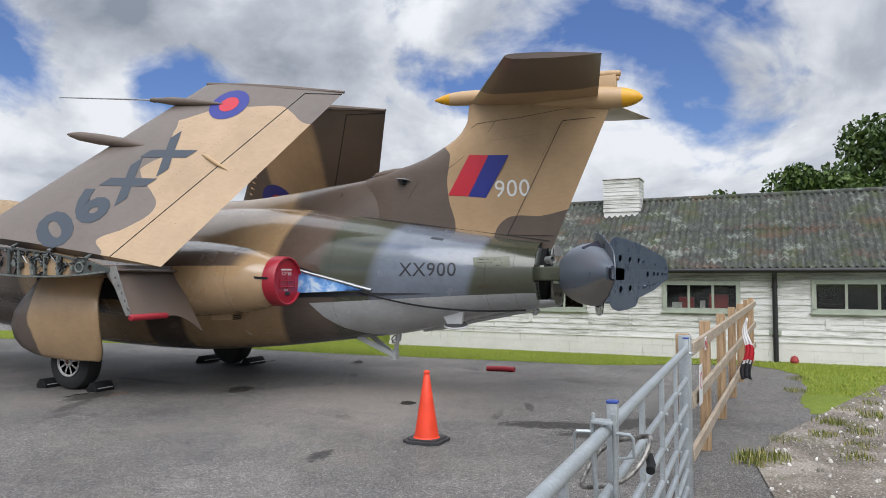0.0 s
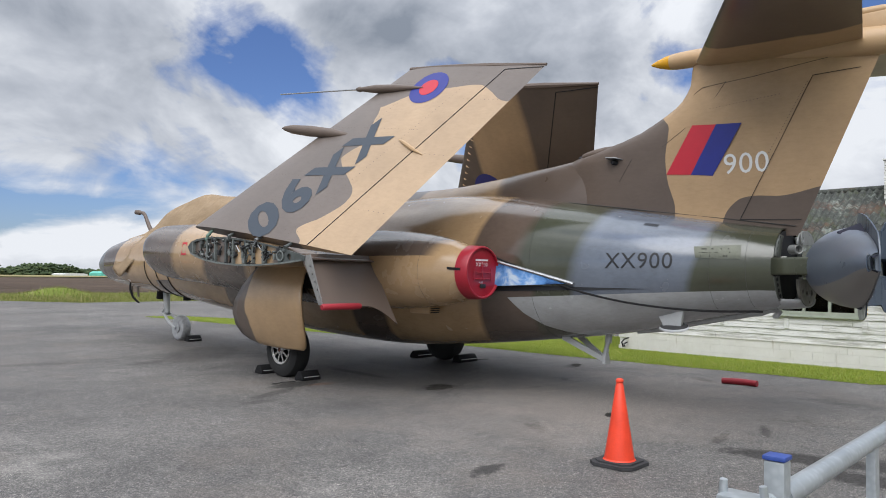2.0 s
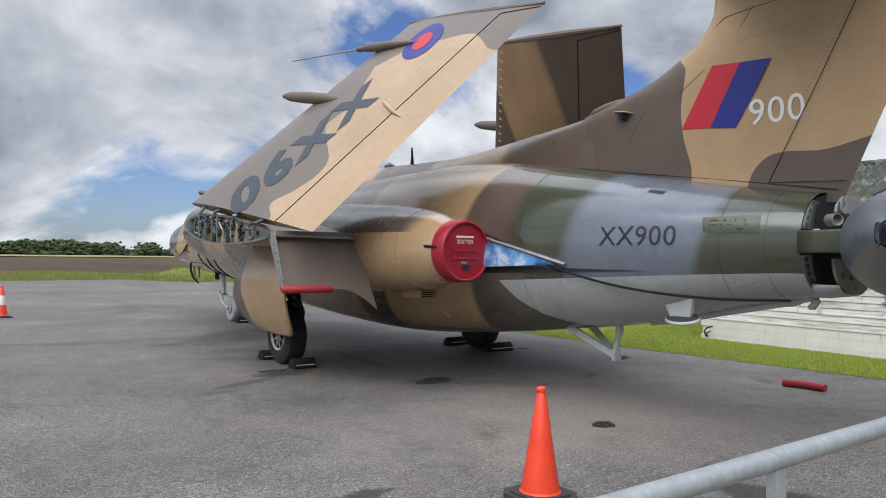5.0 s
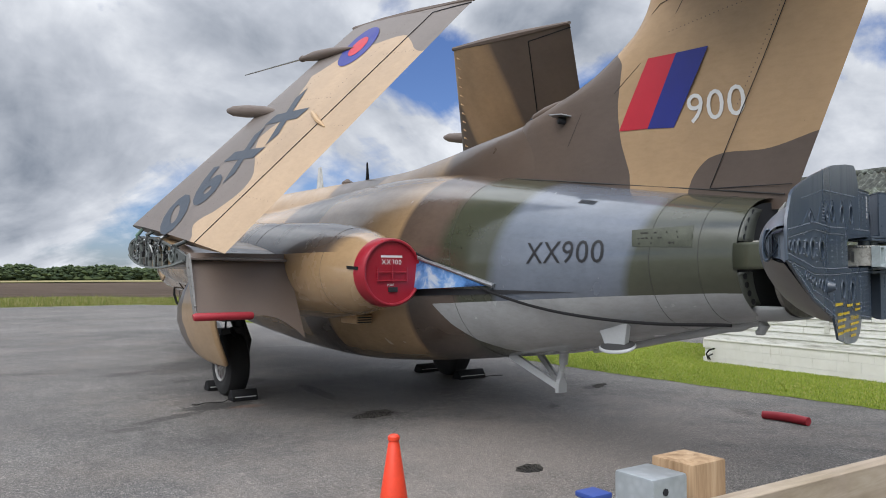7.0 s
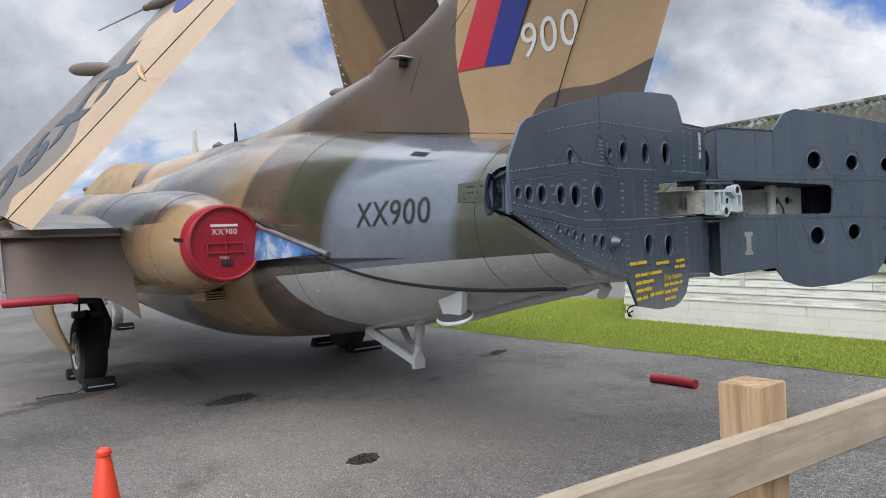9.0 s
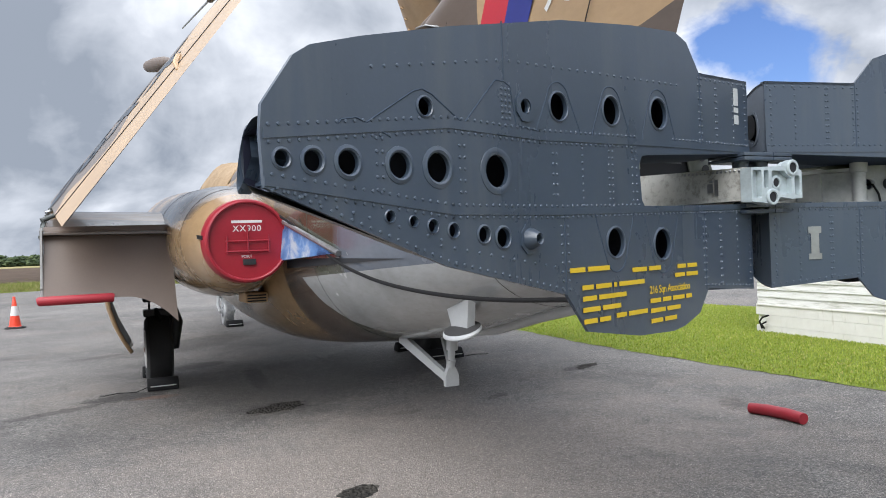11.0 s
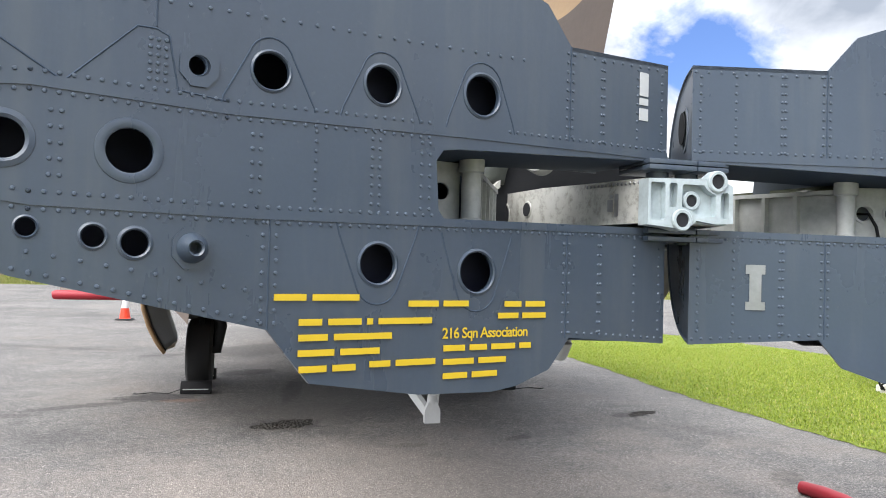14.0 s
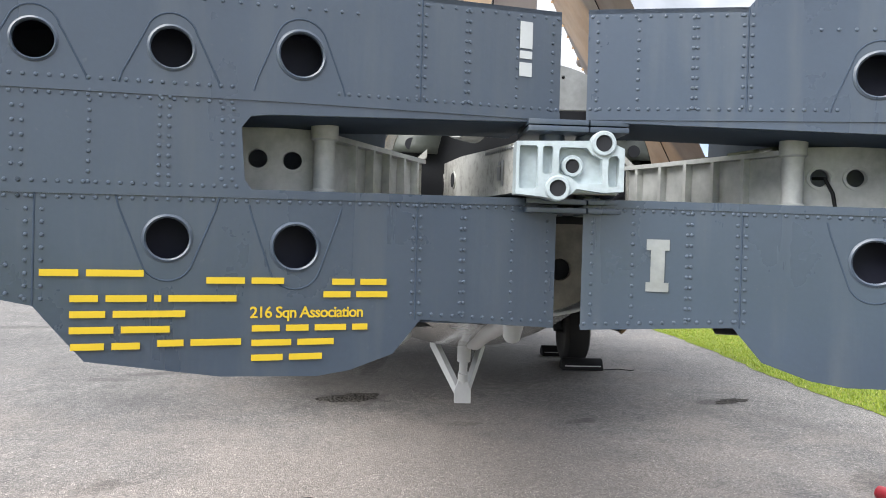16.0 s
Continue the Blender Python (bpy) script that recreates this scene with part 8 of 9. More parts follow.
for s, wx0 in ((-1, -1.84), (1, 1.79)):
    wy, R = 6.28, 0.425
    bm = bmesh.new()
    lathe(bm, [(-0.13, 0.22), (-0.15, 0.27), (-0.15, 0.35), (-0.12, 0.405), (-0.06, R), (0.06, R), (0.12, 0.405), (0.15, 0.35), (0.15, 0.27), (0.13, 0.22)], (wx0, wy, R - 0.004), (1, 0, 0), 48)
    wheel = part("main_wheel", bm, M_TYRE, jet, "black main wheel tyre")
    bm = bmesh.new()
    lathe(bm, [(-0.12, 0.225), (-0.145, 0.215), (-0.135, 0.195), (-0.115, 0.18), (-0.112, 0.09), (-0.15, 0.07), (-0.16, 0.03), (-0.16, 0.004)] if s < 0 else [(0.12, 0.225), (0.145, 0.215), (0.135, 0.195), (0.115, 0.18), (0.112, 0.09), (0.15, 0.07), (0.16, 0.03), (0.16, 0.004)], (wx0, wy, R), (1, 0, 0), 36)
    bmesh.ops.recalc_face_normals(bm, faces=bm.faces)
    hub = part("hub", bm, M_HUB, wheel, "worn metal hub")
    for i in range(9):
        a = 2 * math.pi * i / 9
        bm = bmesh.new()
        box(bm, (-0.02, -0.014, 0.075), (0.012, 0.014, 0.19), m=Matrix.Translation((wx0 + s * 0.118, wy, R)) @ Matrix.Rotation(a, 4, "X"))
        part("spoke", bm, M_HUB, wheel)
        bm = bmesh.new()
        c_ = Vector((wx0 + s * 0.1165, wy + 0.132 * math.sin(a + 0.35), R + 0.132 * math.cos(a + 0.35)))
        lathe(bm, [(0, 0.024), (0.002, 0.024)], c_, (s, 0, 0), 12)
        part("hub_hole", bm, M_VOID, wheel)
    bm = bmesh.new()
    lathe(bm, [(0.150, 0.035), (0.168, 0.030), (0.170, 0.005)], (wx0, wy, R), (s, 0, 0), 16)
    part("axle_cap", bm, M_RUST, wheel)
    bm = bmesh.new()
    lathe(bm, [(0.135, 0.205), (0.150, 0.212), (0.154, 0.222), (0.148, 0.230), (0.135, 0.232)], (wx0, wy, R), (s, 0, 0), 40)
    part("rim_ring", bm, M_HUB, wheel)
    # leg and links
    bm = bmesh.new()
    tube(bm, [(wx0 + s * 0.05, wy + 0.02, R), (wx0 + s * -0.19, wy + 0.03, R + 0.02), (wx0 - s * 0.22, wy + 0.05, 0.72), (wx0 - s * 0.10, wy + 0.1, 1.05), (wx0 - s * 0.04, wy + 0.12, 1.80)], [0.05, 0.07, 0.085, 0.10, 0.10], 14)
    leg = part("gear_leg", bm, M_GEAR, jet, "black landing gear leg")
    bm = bmesh.new()
    tube(bm, [(wx0 + s * 0.02, wy - 0.05, 0.90), (wx0 - s * 0.02, wy - 0.22, 0.78), (wx0, wy - 0.06, 0.62)], 0.035, 8)
    tube(bm, [(wx0 + s * 0.10, wy - 0.02, 1.55), (wx0 + s * 0.09, wy - 0.06, 1.0), (wx0 + s * 0.10, wy, 0.6)], 0.014, 6)
    tube(bm, [(wx0 - s * 0.1, wy - 0.06, 1.5), (wx0 - s * 0.16, wy - 0.1, 0.9), (wx0 - s * 0.17, wy, 0.5)], 0.012, 6)
    part("gear_links", bm, M_GEAR, leg)
    for z in (0.82, 1.0, 1.2):
        bm = bmesh.new()
        box(bm, (wx0 - 0.16, wy - 0.10, z), (wx0 + 0.14, wy + 0.12, z + 0.09), bevel=0.02)
        part("gear_clamp", bm, M_GEAR, leg)
    # door
    bm = bmesh.new()
    DOOR = [(1.86, 5.34, 6.56), (1.80, 5.33, 6.58), (1.60, 5.28, 6.66), (1.40, 5.24, 6.80), (1.20, 5.20, 6.95), (1.0, 5.20, 7.05), (0.80, 5.23, 7.05), (0.66, 5.28, 6.97), (0.57, 5.33, 6.80), (0.515, 5.38, 6.55), (0.495, 5.42, 6.2)]
    outer = []
    for z, ya, yb in DOOR:
        x = 2.15 + 0.27 * math.sin(min(1, max(0.0, 1.82 - z) / 1.33) ** 0.9 * math.pi * 0.97) ** 0.9
        outer.append([(s * (x - 0.10 * ((j / 12 - 0.4) * 1.2) ** 2), ya + (yb - ya) * j / 12, z) for j in range(13)])
    loop_faces(bm, outer, closed=False)
    bmesh.ops.recalc_face_normals(bm, faces=bm.faces)
    door = part("gear_door", bm, M_DOOR, jet, "curved tan and brown undercarriage door")
    dm = door.modifiers.new("thickness", "SOLIDIFY")
    dm.thickness, dm.offset = 0.035, 0
    bm = bmesh.new()
    loop_faces(bm, [[(p[0] - s * 0.026, p[1], p[2]) for p in ring[1:-1]] for ring in outer[1:-1]], closed=False)
    bmesh.ops.recalc_face_normals(bm, faces=bm.faces)
    lining = part("door_lining", bm, M_LINING, door, "dark grey inner skin")
    lm = lining.modifiers.new("thickness", "SOLIDIFY")
    lm.thickness, lm.offset = 0.006, 0
    # black box under the inner wing, the wheel bay's shade put into its colour
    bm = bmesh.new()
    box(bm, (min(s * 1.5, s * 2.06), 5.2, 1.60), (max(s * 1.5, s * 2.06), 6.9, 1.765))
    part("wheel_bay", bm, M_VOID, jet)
    # black sheet on the lower flank of the nacelle, painting the open well's shade
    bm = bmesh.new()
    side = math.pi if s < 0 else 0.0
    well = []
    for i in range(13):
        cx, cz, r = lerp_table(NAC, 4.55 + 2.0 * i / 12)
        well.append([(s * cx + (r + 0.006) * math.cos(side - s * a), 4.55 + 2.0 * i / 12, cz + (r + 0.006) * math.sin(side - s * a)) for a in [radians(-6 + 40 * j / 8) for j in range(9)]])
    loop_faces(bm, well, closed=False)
    part("wheel_well", bm, M_VOID, jet, "black sheet in place of the shaded open wheel well")

# nose leg
ny = 13.15
bm = bmesh.new()
lathe(bm, [(-0.09, 0.12), (-0.11, 0.20), (-0.10, 0.27), (-0.05, 0.30), (0.05, 0.30), (0.10, 0.27), (0.11, 0.20), (0.09, 0.12)], (0, ny, 0.298), (1, 0, 0), 40)
M_WRAP = plain("silver_wrap", (0.336, 0.344, 0.352), 0.35, 0.3, var=0.35, scale=16, bump=0.5)
nw = part("nose_wheel", bm, M_WRAP, jet, "nose wheel wrapped in silvery film")
bm = bmesh.new()
lathe(bm, [(-0.125, 0.01), (-0.12, 0.11), (0.12, 0.11), (0.125, 0.01)], (0, ny, 0.298), (1, 0, 0), 24)
part("hub", bm, M_WRAP, nw)
bm = bmesh.new()
tube(bm, [(0, 13.95, 1.35), (0, 13.9, 0.95), (0, 13.85, 0.62)], [0.085, 0.08, 0.06], 14)
tube(bm, [(-0.14, ny, 0.30), (-0.14, 13.5, 0.42), (-0.08, 13.86, 0.60), (0.08, 13.86, 0.60), (0.14, 13.5, 0.42), (0.14, ny, 0.30)], 0.035, 10)
tube(bm, [(0, 13.85, 0.85), (0, 14.1, 0.62), (0, 13.9, 0.5)], 0.03, 8)
part("nose_leg", bm, M_PALE, jet, "pale grey nose leg")
for pts, r in (([(0.05, 14.3, 1.25), (0.05, 14.35, 0.95)], 0.09), ([(0.0, 12.9, 1.1), (0.0, 12.9, 0.95)], 0.09)):
    bm = bmesh.new()
    tube(bm, pts, r, 12)
    part("belly_lamp", bm, M_BLACK, jet)
for y in (14.9, 15.25):
    bm = bmesh.new()
    slab(bm, [(y, 1.25), (y + 0.12, 1.25), (y + 0.03, 0.98), (y - 0.03, 0.98)], 0.02, lambda u, v, d: Vector((-0.25 + d, u, v)))
    part("blade_aerial", bm, M_BROWN, jet)

# tail bumper
bm = bmesh.new()
for sx in (-1, 1):
    for t_ in (0.0,):
        rings = []
        for f in [i / 6 for i in range(7)]:
            c = Vector((sx * 0.19, 2.27, 0.80)).lerp(Vector((sx * 0.025, 1.74, 0.52)), f)
            w, h = 0.018, 0.045 - 0.01 * f
            rings.append([(c.x - w, c.y, c.z - h), (c.x + w, c.y, c.z - h), (c.x + w, c.y, c.z + h), (c.x - w, c.y, c.z + h)])
        loop_faces(bm, rings)
slab(bm, [(-0.055, 0.455), (0.055, 0.455), (0.055, 0.54), (0.03, 0.60), (-0.03, 0.60), (-0.055, 0.54)], 0.05, lambda u, v, d: Vector((u, 1.69 + d, v)))
bumper = part("tail_bumper", bm, M_PALE, jet, "pale grey tail bumper frame")
bm = bmesh.new()
tube(bm, [(0, 1.66, 0.90), (0, 1.68, 0.74)], 0.045, 14)
tube(bm, [(0, 1.68, 0.76), (0, 1.72, 0.62)], 0.028, 12)
tube(bm, [(0, 1.70, 0.66), (0, 1.73, 0.57)], 0.035, 10)
part("damper", bm, M_PALE, bumper)
# mast with oval plate under the tail
bm = bmesh.new()
slab(bm, [(0.74, 1.18), (0.42, 1.22), (0.45, 1.035), (0.66, 1.025)], 0.05, lambda u, v, d: Vector((-0.47 + d, u, v)))
mast = part("mast", bm, M_PALE, jet, "pale mast under the tail")
bm = bmesh.new()
rings = [[(-0.465 + 0.10 * k_ * math.cos(2 * math.pi * i / 28), 0.53 + 0.185 * k_ * math.sin(2 * math.pi * i / 28), 1.020 + dz + 0.40 * 0.10 * k_ * math.cos(2 * math.pi * i / 28)) for i in range(28)] for k_, dz in ((0.55, 0.026), (0.94, 0.018), (1.0, 0.006), (0.99, -0.004), (0.90, -0.012))]
loop_faces(bm, rings)
bmesh.ops.recalc_face_normals(bm, faces=bm.faces)
oval = part("oval_plate", bm, M_PALE, mast)
bm = bmesh.new()
rings = [[(-0.465 + 0.10 * k_ * math.cos(2 * math.pi * i / 28), 0.53 + 0.185 * k_ * math.sin(2 * math.pi * i / 28), 1.020 + dz + 0.40 * 0.10 * k_ * math.cos(2 * math.pi * i / 28)) for i in range(28)] for k_, dz in ((0.93, 0.0195), (0.55, 0.028), (0.2, 0.030))]
loop_faces(bm, rings, caps=(False, True))
part("oval_face", bm, plain("dull_dark_face", (0.045, 0.045, 0.046), 0.6, spec=0.25), oval, "dull grey face")
# arrester hook along the belly
bm = bmesh.new()
tube(bm, [(0, 1.25, 0.905), (0, 0.9, 0.965), (0, 0.4, 1.085), (0, 0.0, 1.165), (0, -0.2, 1.205)], [0.02, 0.035, 0.04, 0.04, 0.036], 12)
hook = part("arrester_hook", bm, M_PALE, jet, "grey arrester hook under the tail")
bm = bmesh.new()
tube(bm, [(0, -0.18, 1.205), (0, -0.30, 1.225), (0, -0.40, 1.262), (0, -0.475, 1.268), (0, -0.505, 1.235), (0, -0.475, 1.19), (0, -0.44, 1.18)], [0.04, 0.045, 0.042, 0.04, 0.04, 0.034, 0.02], 12)
tube(bm, [(-0.055, -0.475, 1.282), (0.055, -0.475, 1.282)], 0.028, 12)
part("hook_end", bm, M_PALE, hook)
bm = bmesh.new()
rings = []
for i in range(7):
    y = -0.20 - 0.62 * i / 6
    hw = 0.27 - 0.02 * i / 6
    rings.append([(hw * math.cos(a), y, 1.395 - (0.085 + 0.03 * math.sin(math.pi * i / 6)) * math.sin(a)) for a in [math.pi * j / 14 for j in range(15)]])
loop_faces(bm, rings, closed=False)
keel = part("tail_keel", bm, M_PALE, jet)
km = keel.modifiers.new("thickness", "SOLIDIFY")
km.thickness = 0.012
# belly scoop by the nacelle
bm = bmesh.new()
box(bm, (-1.18, 3.85, 1.06), (-0.96, 4.25, 1.16), bevel=0.02)
sc = part("belly_scoop", bm, M_TAN, jet)
for i in range(3):
    bm = bmesh.new()
    box(bm, (-1.16, 3.842, 1.072 + 0.027 * i), (-0.98, 3.848, 1.086 + 0.027 * i))
    part("scoop_slot", bm, M_VOID, sc)

# ---- wing fold joint, open ribs and pipework ----
M_RIB = plain("grey_green_rib", (0.065, 0.073, 0.070), 0.5, 0.2, var=0.35, scale=10)
M_RIBPALE = plain("pale_grey_green_rib", (0.13, 0.145, 0.138), 0.5, 0.1, var=0.4, scale=12)
M_DUCT = plain("dull_alloy_pipe", (0.256, 0.264, 0.264), 0.35, 0.8, var=0.3, scale=14)
M_GREENLUG = plain("green_primer_lug", (0.112, 0.192, 0.152), 0.5, 0.1, var=0.2, scale=12)
for s in (-1, 1):
    ri = random.Random(31)
    xo = 2.925

    def zmid(u):
        return 2.0 - 0.20 * u

    def zt(u):
        return zmid(u) + 0.21 * wing_section(u)

    def zb_(u):
        return zmid(u) - 0.21 * wing_section(u)

    le, te = 7.42, 4.30
    us = [0, .03, .08, .16, .28, .45, .62, .8, 0.97]
    outline = [(le - (le - te) * u, zt(u)) for u in us] + [(le - (le - te) * u, zb_(u)) for u in us[::-1]]
    holes = []
    for ua, ub in ((0.05, 0.18), (0.195, 0.345), (0.36, 0.51), (0.525, 0.67), (0.685, 0.78)):
        holes.append([(le - (le - te) * ua, zb_(ua) + 0.025), (le - (le - te) * ub, zb_(ub) + 0.025), (le - (le - te) * ub, zt(ub) - 0.025), (le - (le - te) * ua, zt(ua) - 0.025)])
    holes.append(circle(le - (le - te) * 0.86, zmid(0.86), 0.045, 18))
    bm = bmesh.new()
    slab(bm, outline, 0.03, lambda u, v, d: Vector((s * (xo + d), u, v)), holes)
    rib = part("fold_rib", bm, M_RIB, jet, "open grey fold rib")
    # flat black sheet behind the rib stands for the shaded recess
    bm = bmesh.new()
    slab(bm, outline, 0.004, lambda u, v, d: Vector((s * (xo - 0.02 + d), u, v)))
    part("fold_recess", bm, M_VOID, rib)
    for u in (0.055, 0.19, 0.262, 0.42, 0.585, 0.665):
        y0 = le - (le - te) * u
        bm = bmesh.new()
        slab(bm, [(-0.011, zb_(u) + 0.02), (0.011, zb_(u) + 0.02), (0.011, zt(u) - 0.025), (-0.011, zt(u) - 0.025)], 0.06, lambda a_, v, d: Vector((s * (xo - 0.018 + d), y0 + a_, v)))
        part("upright_rib", bm, M_RIBPALE, rib)
    bm = bmesh.new()
    loop_faces(bm, [[(s * (xo + dx), le - (le - te) * u, zb_(u) + dz) for dx, dz in ((0.0, 0.0), (0.045, 0.0), (0.045, 0.022), (0.0, 0.022))] for u in (0.03, 0.08, 0.16, 0.28, 0.45, 0.62, 0.8, 0.95)])
    bmesh.ops.recalc_face_normals(bm, faces=bm.faces)
    part("lower_rail", bm, M_RIBPALE, rib)
    for i in range(86):
        u = ri.uniform(0.06, 0.79)
        y0 = le - (le - te) * u
        z0 = ri.uniform(zb_(u) + 0.06, zt(u) - 0.03)
        kind = ri.random()
        bm = bmesh.new()
        if kind < 0.5:
            pts = [(s * (xo + ri.uniform(-0.005, 0.03)), y0, z0)]
            for j in range(3):
                p = pts[-1]
                pts.append((s * (xo + ri.uniform(0.0, 0.05)), p[1] + ri.uniform(-0.11, 0.11), min(max(p[2] + ri.uniform(-0.10, 0.10), zb_(u) + 0.03), zt(u))))
            tube(bm, pts, ri.uniform(0.005, 0.012), 7)
            part("pipe", bm, ri.choice((M_DUCT, M_BLACK, M_BLACK, M_GEAR, M_RIBPALE)), rib)
        elif kind < 0.75:
            r = ri.uniform(0.014, 0.036)
            lathe(bm, [(-0.02, r), (0.035, r), (0.04, r * 0.8), (0.042, r * 0.55), (0.02, r * 0.5)], (s * xo, y0, z0), (s, ri.uniform(-0.5, 0.5), ri.uniform(-0.3, 0.3)), 14)
            part("pipe_union", bm, ri.choice((M_DUCT, M_RIB, M_GEAR)), rib)
        else:
            box(bm, (-0.03, -ri.uniform(0.01, 0.04), -ri.uniform(0.02, 0.05)), (0.03, ri.uniform(0.01, 0.04), ri.uniform(0.02, 0.05)), m=Matrix.Translation((s * (xo + 0.01), y0, z0)) @ Matrix.Rotation(ri.uniform(-0.5, 0.5), 4, "X"), bevel=0.005)
            part("bracket", bm, ri.choice((M_RIB, M_GEAR, M_RIBPALE)), rib)
    u = 0.80
    bm = bmesh.new()
    lathe(bm, [(-0.02, 0.075), (0.05, 0.075), (0.055, 0.065), (0.05, 0.052), (-0.01, 0.05)], (s * xo, le - (le - te) * u, zmid(u)), (s, -0.1, 0), 24)
    part("duct_mouth", bm, M_RIBPALE, rib)
    # hinge arms up to the folded panel
    for y0, m in ((6.85, M_GREENLUG), (6.25, M_RIB), (5.55, M_DUCT), (4.85, M_RIB)):
        u = (le - y0) / (le - te)
        pu, pv = wing_uv(Vector((2.90, y0 - 0.05, 2.25)))
        target = mirrored(panel(min(max(pu, 0.05), 0.9), 0.015, 0, 0.0), s)
        bm = bmesh.new()
        tube(bm, [(s * (xo - 0.02), y0, zt(u) - 0.07), (s * (xo + 0.03), y0 - 0.02, zt(u) + 0.02), target], [0.032, 0.028, 0.02], 10)
        part("hinge_arm", bm, m, rib)
        bm = bmesh.new()
        lathe(bm, [(-0.03, 0.035), (0.03, 0.035), (0.032, 0.015)], (s * (xo + 0.012), y0, zt(u) - 0.03), (0, 1, 0), 16)
        part("hinge_boss", bm, m, rib)

# ---- covers ----
cover_ = thing("exhaust_cover", "round red painted exhaust cover with lettering and bars", "cover")
cc = Vector((-1.385, 2.78, 1.65))
M_REDGLOSS = plain("red_gloss_paint", (0.264, 0.010, 0.021), 0.35, var=0.15, scale=5, bump=0.06)
bm = bmesh.new()
lathe(bm, [(0.16, 0.350), (0.15, 0.358), (0.12, 0.354), (-0.02, 0.347), (-0.035, 0.338), (-0.04, 0.325), (-0.035, 0.315), (-0.005, 0.312), (-0.002, 0.0)], cc, (0, 1, 0), 56)
bmesh.ops.recalc_face_normals(bm, faces=bm.faces)
part("dish", bm, M_REDGLOSS, cover_)
for z in (0.0, -0.085):
    bm = bmesh.new()
    tube(bm, [cc + Vector((-0.18, -0.02, z)), cc + Vector((0.18, -0.02, z))], 0.008, 8)
    part("cross_bar", bm, M_REDGLOSS, cover_)
for x in (-0.17, 0.17, 0.0):
    bm = bmesh.new()
    tube(bm, [cc + Vector((x, -0.022, 0.05 if x else 0.12)), cc + Vector((x, -0.022, -0.10))], 0.007, 8)
    part("upright_bar", bm, M_REDGLOSS, cover_)
bm = bmesh.new()
box(bm, tuple(cc + Vector((-0.045, -0.025, -0.20))), tuple(cc + Vector((0.06, -0.01, -0.15))), bevel=0.004)
part("latch_plate", bm, M_GEAR, cover_)
bm = text_mesh("XX900", 0.050, lambda u, v: cc + Vector((u, -0.0045, 0.102 + v)), step=0, spacing=1.15)
part("lettering", bm, M_WHITEPAINT, cover_)
bm = text_mesh("PORT", 0.024, lambda u, v: cc + Vector((u - 0.01, -0.0045, -0.13 + v)), step=0)
part("lettering", bm, M_WHITEPAINT, cover_)
bm = bmesh.new()
slab(bm, [(-0.125, 0.150), (0.125, 0.150), (0.125, 0.172), (-0.125, 0.172)], 0.001, lambda u, v, d: cc + Vector((u, -0.0035 - d, v)))
part("name_bar", bm, M_WHITEPAINT, cover_)
bm = bmesh.new()
rings = [[(cc.x - 0.35 - 0.004 * i - dx, cc.y + 0.06 + 0.055 * i, 1.69 + dz + 0.003 * i) for dx, dz in ((0, -0.016), (0.006, -0.016), (0.006, 0.016), (0, 0.016))] for i in range(7)]
loop_faces(bm, rings)
part("strap", bm, M_BLACK, cover_)
bm = bmesh.new()
tube(bm, [(cc.x - 0.39, 3.19, 1.73), (cc.x - 0.395, 3.24, 1.735), (cc.x - 0.395, 3.25, 1.71), (cc.x - 0.392, 3.24, 1.685), (cc.x - 0.39, 3.19, 1.69)], 0.008, 8)
part("buckle", bm, M_BLACK, cover_)
# black strap from the cover back under the tail
bm = bmesh.new()
pts = [(-1.16, 2.95, 1.93), (-1.05, 2.55, 1.77), (-0.975, 2.1, 1.60), (-0.94, 1.75, 1.475), (-0.87, 1.3, 1.365), (-0.775, 0.9, 1.295), (-0.64, 0.45, 1.25), (-0.50, 0.05, 1.235), (-0.34, -0.35, 1.245)]
fine_ = []
for i in range(33):
    y = 2.95 - 3.38 * i / 32
    row = [(-p[1], p[0], p[2]) for p in pts]
    x, z = lerp_table(row, -y)
    fine_.append((x - 0.012, y, z))
rings = []
for x, y, z in fine_:
    rings.append([(x + 0.006 * math.cos(a) - 0.0, y, z + 0.013 * math.sin(a)) for a in [2 * math.pi * j / 8 for j in range(8)]])
loop_faces(bm, rings)
tagged(part("tie_strap", bm, M_BLACK), "long black strap stretched along the aircraft flank", "strap")
# canopy cover, draped cloth
k = Nodes("tan_canvas")
a, b = k.noise(2.2, 5, 0.6, dist=0.8), k.noise(120, 3)
k.bump(k.math("ADD", k.math("MULTIPLY", a, 3.0), b), 0.6, 0.03)
M_CANVAS = k.done(k.ramp(a, [(0.3, (0.265, 0.19, 0.117)), (0.7, (0.36, 0.265, 0.172))]), 0.85, 0, 0.2)
CAN = [(9.4, 0.50, 3.06, 2.5), (10.2, 0.58, 3.20, 2.42), (11.0, 0.63, 3.29, 2.35), (11.9, 0.66, 3.37, 2.3), (12.6, 0.67, 3.29, 2.2), (13.2, 0.68, 3.15, 2.1), (13.7, 0.70, 2.88, 2.0), (14.3, 0.755, 2.70, 1.75), (14.9, 0.73, 2.60, 1.5), (15.35, 0.68, 2.52, 1.7)]
bm = bmesh.new()
rings = []
rc = random.Random(12)
for i in range(44):
    y = 9.4 + 5.95 * i / 43
    hw, top, low = lerp_table(CAN, y)
    ring = []
    for j in range(29):
        a = math.pi * j / 28
        wr = 1 + 0.014 * math.sin(5 * a + y * 3.1) + 0.012 * math.sin(11 * a - y * 5)
        zz = low + (top - low) * math.sin(a) * wr
        ring.append((hw * wr * math.cos(a) * (1.02 if j not in (0, 28) else 1.05), y, zz))
    rings.append(ring)
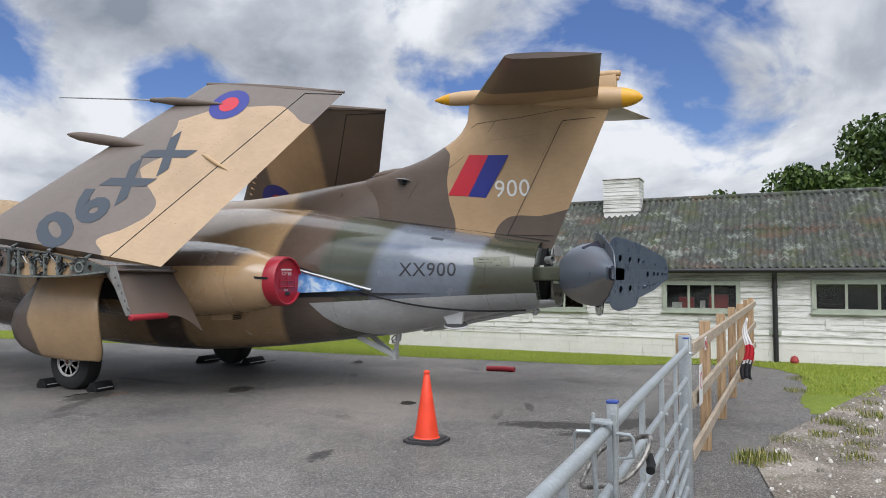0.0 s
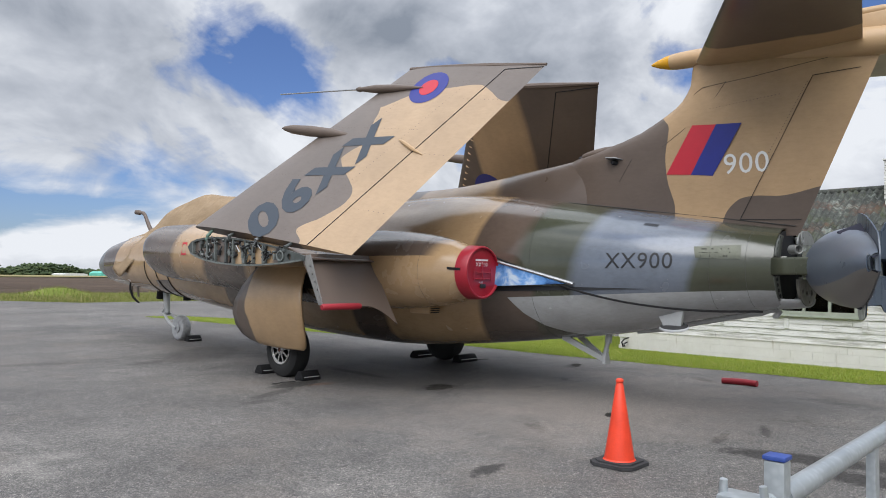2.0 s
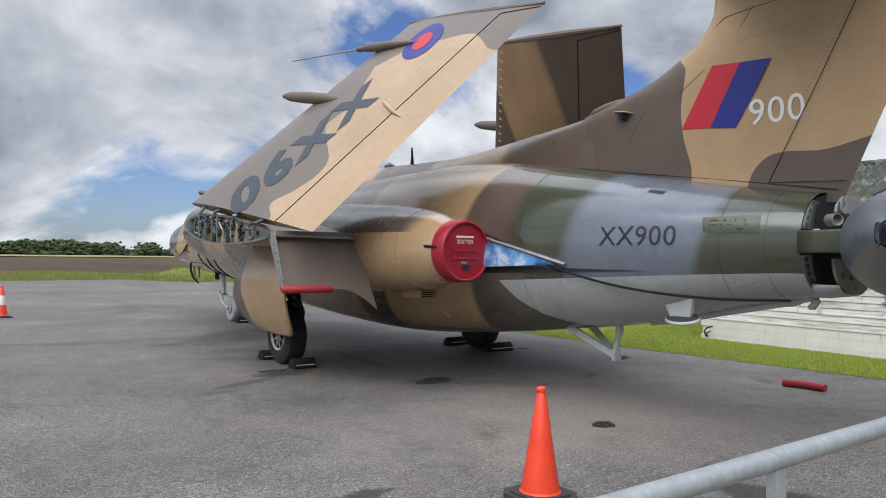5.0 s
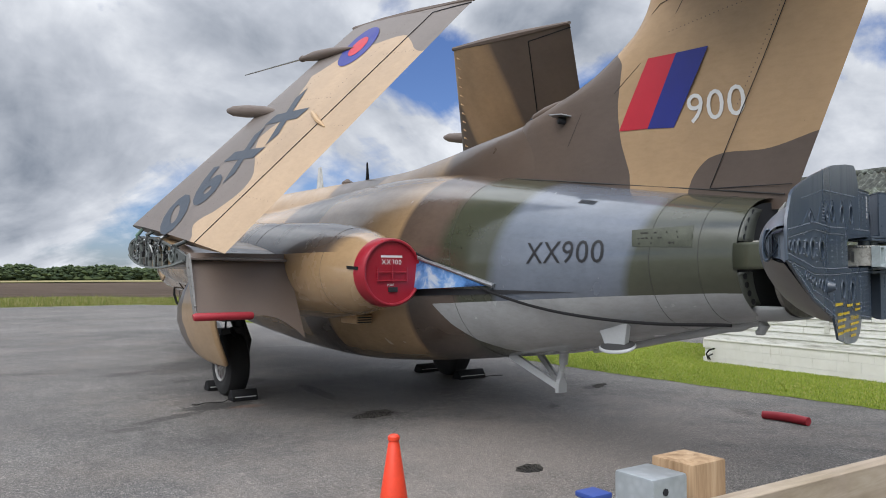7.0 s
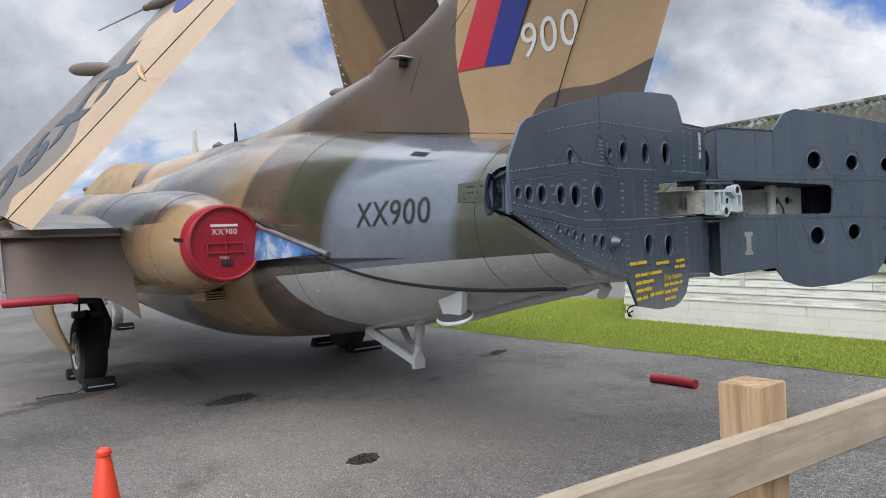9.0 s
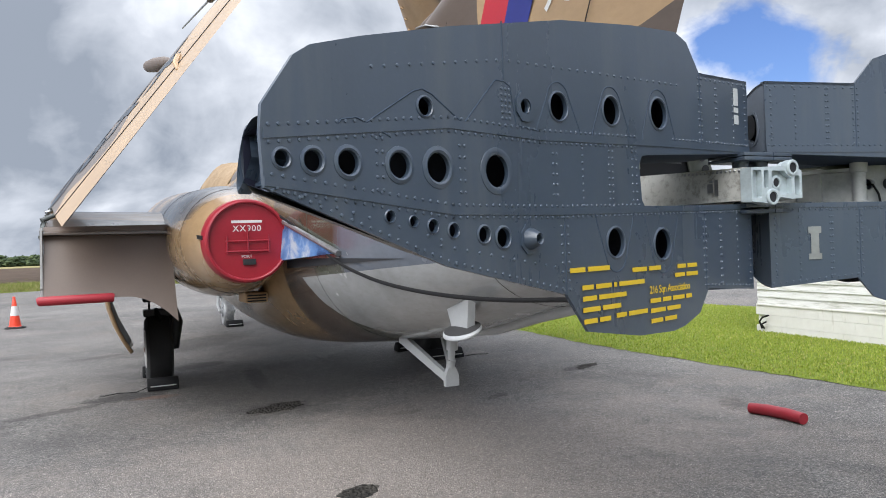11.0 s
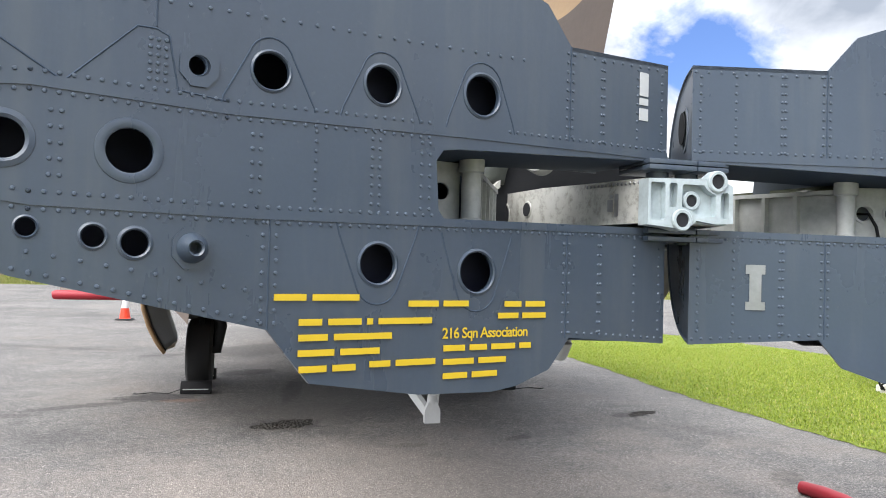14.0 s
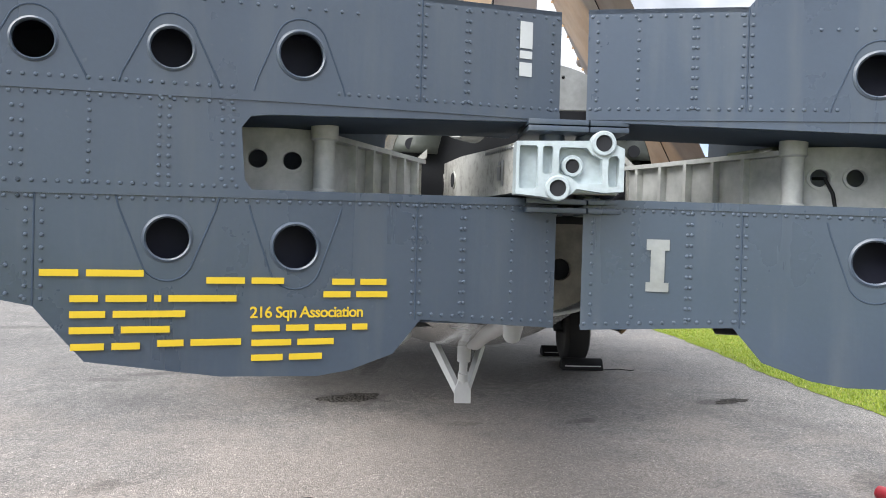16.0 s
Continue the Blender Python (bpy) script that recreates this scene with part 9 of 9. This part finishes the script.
loop_faces(bm, rings, closed=False)
bmesh.ops.recalc_face_normals(bm, faces=bm.faces)
bmesh.ops.translate(bm, vec=(-0.06, 0, 0), verts=bm.verts)
cv = tagged(part("canopy_cover", bm, M_CANVAS), "tan canvas cover laced over the cockpit canopy", "cover")
cm = cv.modifiers.new("thickness", "SOLIDIFY")
cm.thickness = 0.02
# refuelling probe
bm = bmesh.new()
tube(bm, [(0.05, 14.75, 2.50), (0.05, 15.05, 2.80), (0.05, 15.28, 3.08), (0.05, 15.38, 3.14), (0.05, 15.55, 3.155)], [0.06, 0.05, 0.045, 0.045, 0.04], 12)
tube(bm, [(0.05, 15.52, 3.155), (0.05, 15.6, 3.165), (0.05, 15.78, 3.18), (0.05, 15.84, 3.185)], [0.04, 0.065, 0.06, 0.02], 12)
part("refuelling_probe", bm, M_BROWN, jet)
# dark straps round the front fuselage, and lacing that hangs from the cover
for y in (13.4, 12.8, 12.2):
    bm = bmesh.new()
    tube(bm, [(p[0] * 1.006 - 0.06, p[1], p[2] - 0.004) for p in body_ring(y, 56)[28:50]], 0.012, 6)
    tagged(part("cover_strap", bm, M_BLACK), "thin black strap passed under the front fuselage", "strap", "cover straps")
bm = bmesh.new()
tube(bm, [(-0.52, 14.9, 1.36), (-0.53, 14.88, 1.18), (-0.49, 14.80, 0.98), (-0.38, 14.70, 0.84)], [0.02, 0.03, 0.028, 0.022], 8)
tagged(part("hanging_strap", bm, M_BLACK), "black strap end hanging under the nose", "strap")
bm = bmesh.new()
for a, b in (((-0.45, 15.9, 2.25), (-0.62, 15.35, 1.75)), ((-0.62, 15.35, 1.75), (-0.55, 15.0, 1.38)), ((-0.4, 16.3, 1.45), (-0.55, 15.0, 1.38))):
    tube(bm, [a, tuple((Vector(a) + Vector(b)) / 2 + Vector((-0.04, 0, -0.02))), b], 0.006, 6)
tagged(part("lacing_cord", bm, M_WHITE), "thin pale cord tying the cover to the nose", "cord")
# small red stencil frame, and dark slots on the intake side
for rad, m in ((0.105, M_FLAGRED), ):
    bm = bmesh.new()
    yc, zc_ = 9.75, 2.06
    cx, cz, r = lerp_table(NAC, yc)

    def on_nac(u, v, d):
        a = math.asin((zc_ + v - cz) / r)
        return Vector((-(cx + (r + 0.004 + d) * math.cos(a)), yc - u, zc_ + v))

    slab(bm, [(-0.09, -0.12), (0.09, -0.12), (0.09, 0.12), (-0.09, 0.12)], 0.002, on_nac, [[(-0.06, -0.09), (0.06, -0.09), (0.06, 0.09), (-0.06, 0.09)]])
    part("red_stencil", bm, m, jet)
# padded red bar on the flap edge
bm = bmesh.new()
tube(bm, [(-3.03, 4.0, 1.185), (-3.01, 4.0, 1.19), (-2.42, 4.0, 1.19), (-2.40, 4.0, 1.188)], [0.034, 0.042, 0.042, 0.036], 16)
tagged(part("flap_edge_guard", bm, M_RED), "red padded tube pushed on the flap edge", "padding")

# chocks with cords
def chock(x, y, turn, w=0.34):
    bm = bmesh.new()
    slab(bm, [(-0.10, 0.004), (0.10, 0.004), (0.10, 0.05), (0.03, 0.14), (-0.03, 0.14), (-0.10, 0.05)], w, lambda u, v, d: Vector((d - w / 2, u, v)))
    bmesh.ops.bevel(bm, geom=[e for e in bm.edges], offset=0.006, segments=1, affect="EDGES")
    bmesh.ops.transform(bm, matrix=pose(x, y, 0, 0, 0, turn), verts=bm.verts)
    c = tagged(part("wheel_chock", bm, M_BLACK), "black rubber chock set against an aircraft wheel", "chock", "wheel chocks")
    bm = bmesh.new()
    box(bm, (-w / 2 + 0.03, -0.103, 0.05), (w / 2 - 0.03, -0.099, 0.062))
    bmesh.ops.transform(bm, matrix=pose(x, y, 0, 0, 0, turn), verts=bm.verts)
    part("white_stripe", bm, M_WHITE, c, "worn white stripe")
    return c


for x, y, w in ((-1.90, 5.76, 0.34), (-1.90, 6.83, 0.34), (1.73, 5.76, 0.50), (1.68, 6.83, 0.50), (0.02, 12.73, 0.34)):
    chock(x, y, 0, w)
for x0, y0, sg in ((-2.07, 5.7, -1), (1.88, 5.72, 1)):
    bm = bmesh.new()
    tube(bm, [(x0, y0, 0.05), (x0 + sg * 0.12, y0 - 0.02, 0.012), (x0 + sg * 0.32, y0 + 0.05, 0.010), (x0 + sg * 0.45, y0 - 0.03, 0.010), (x0 + sg * 0.50, y0 + 0.01, 0.010)], 0.005, 6)
    tagged(part("chock_cord", bm, M_BLACK), "short dark cord trailing from a wheel chock", "cord")
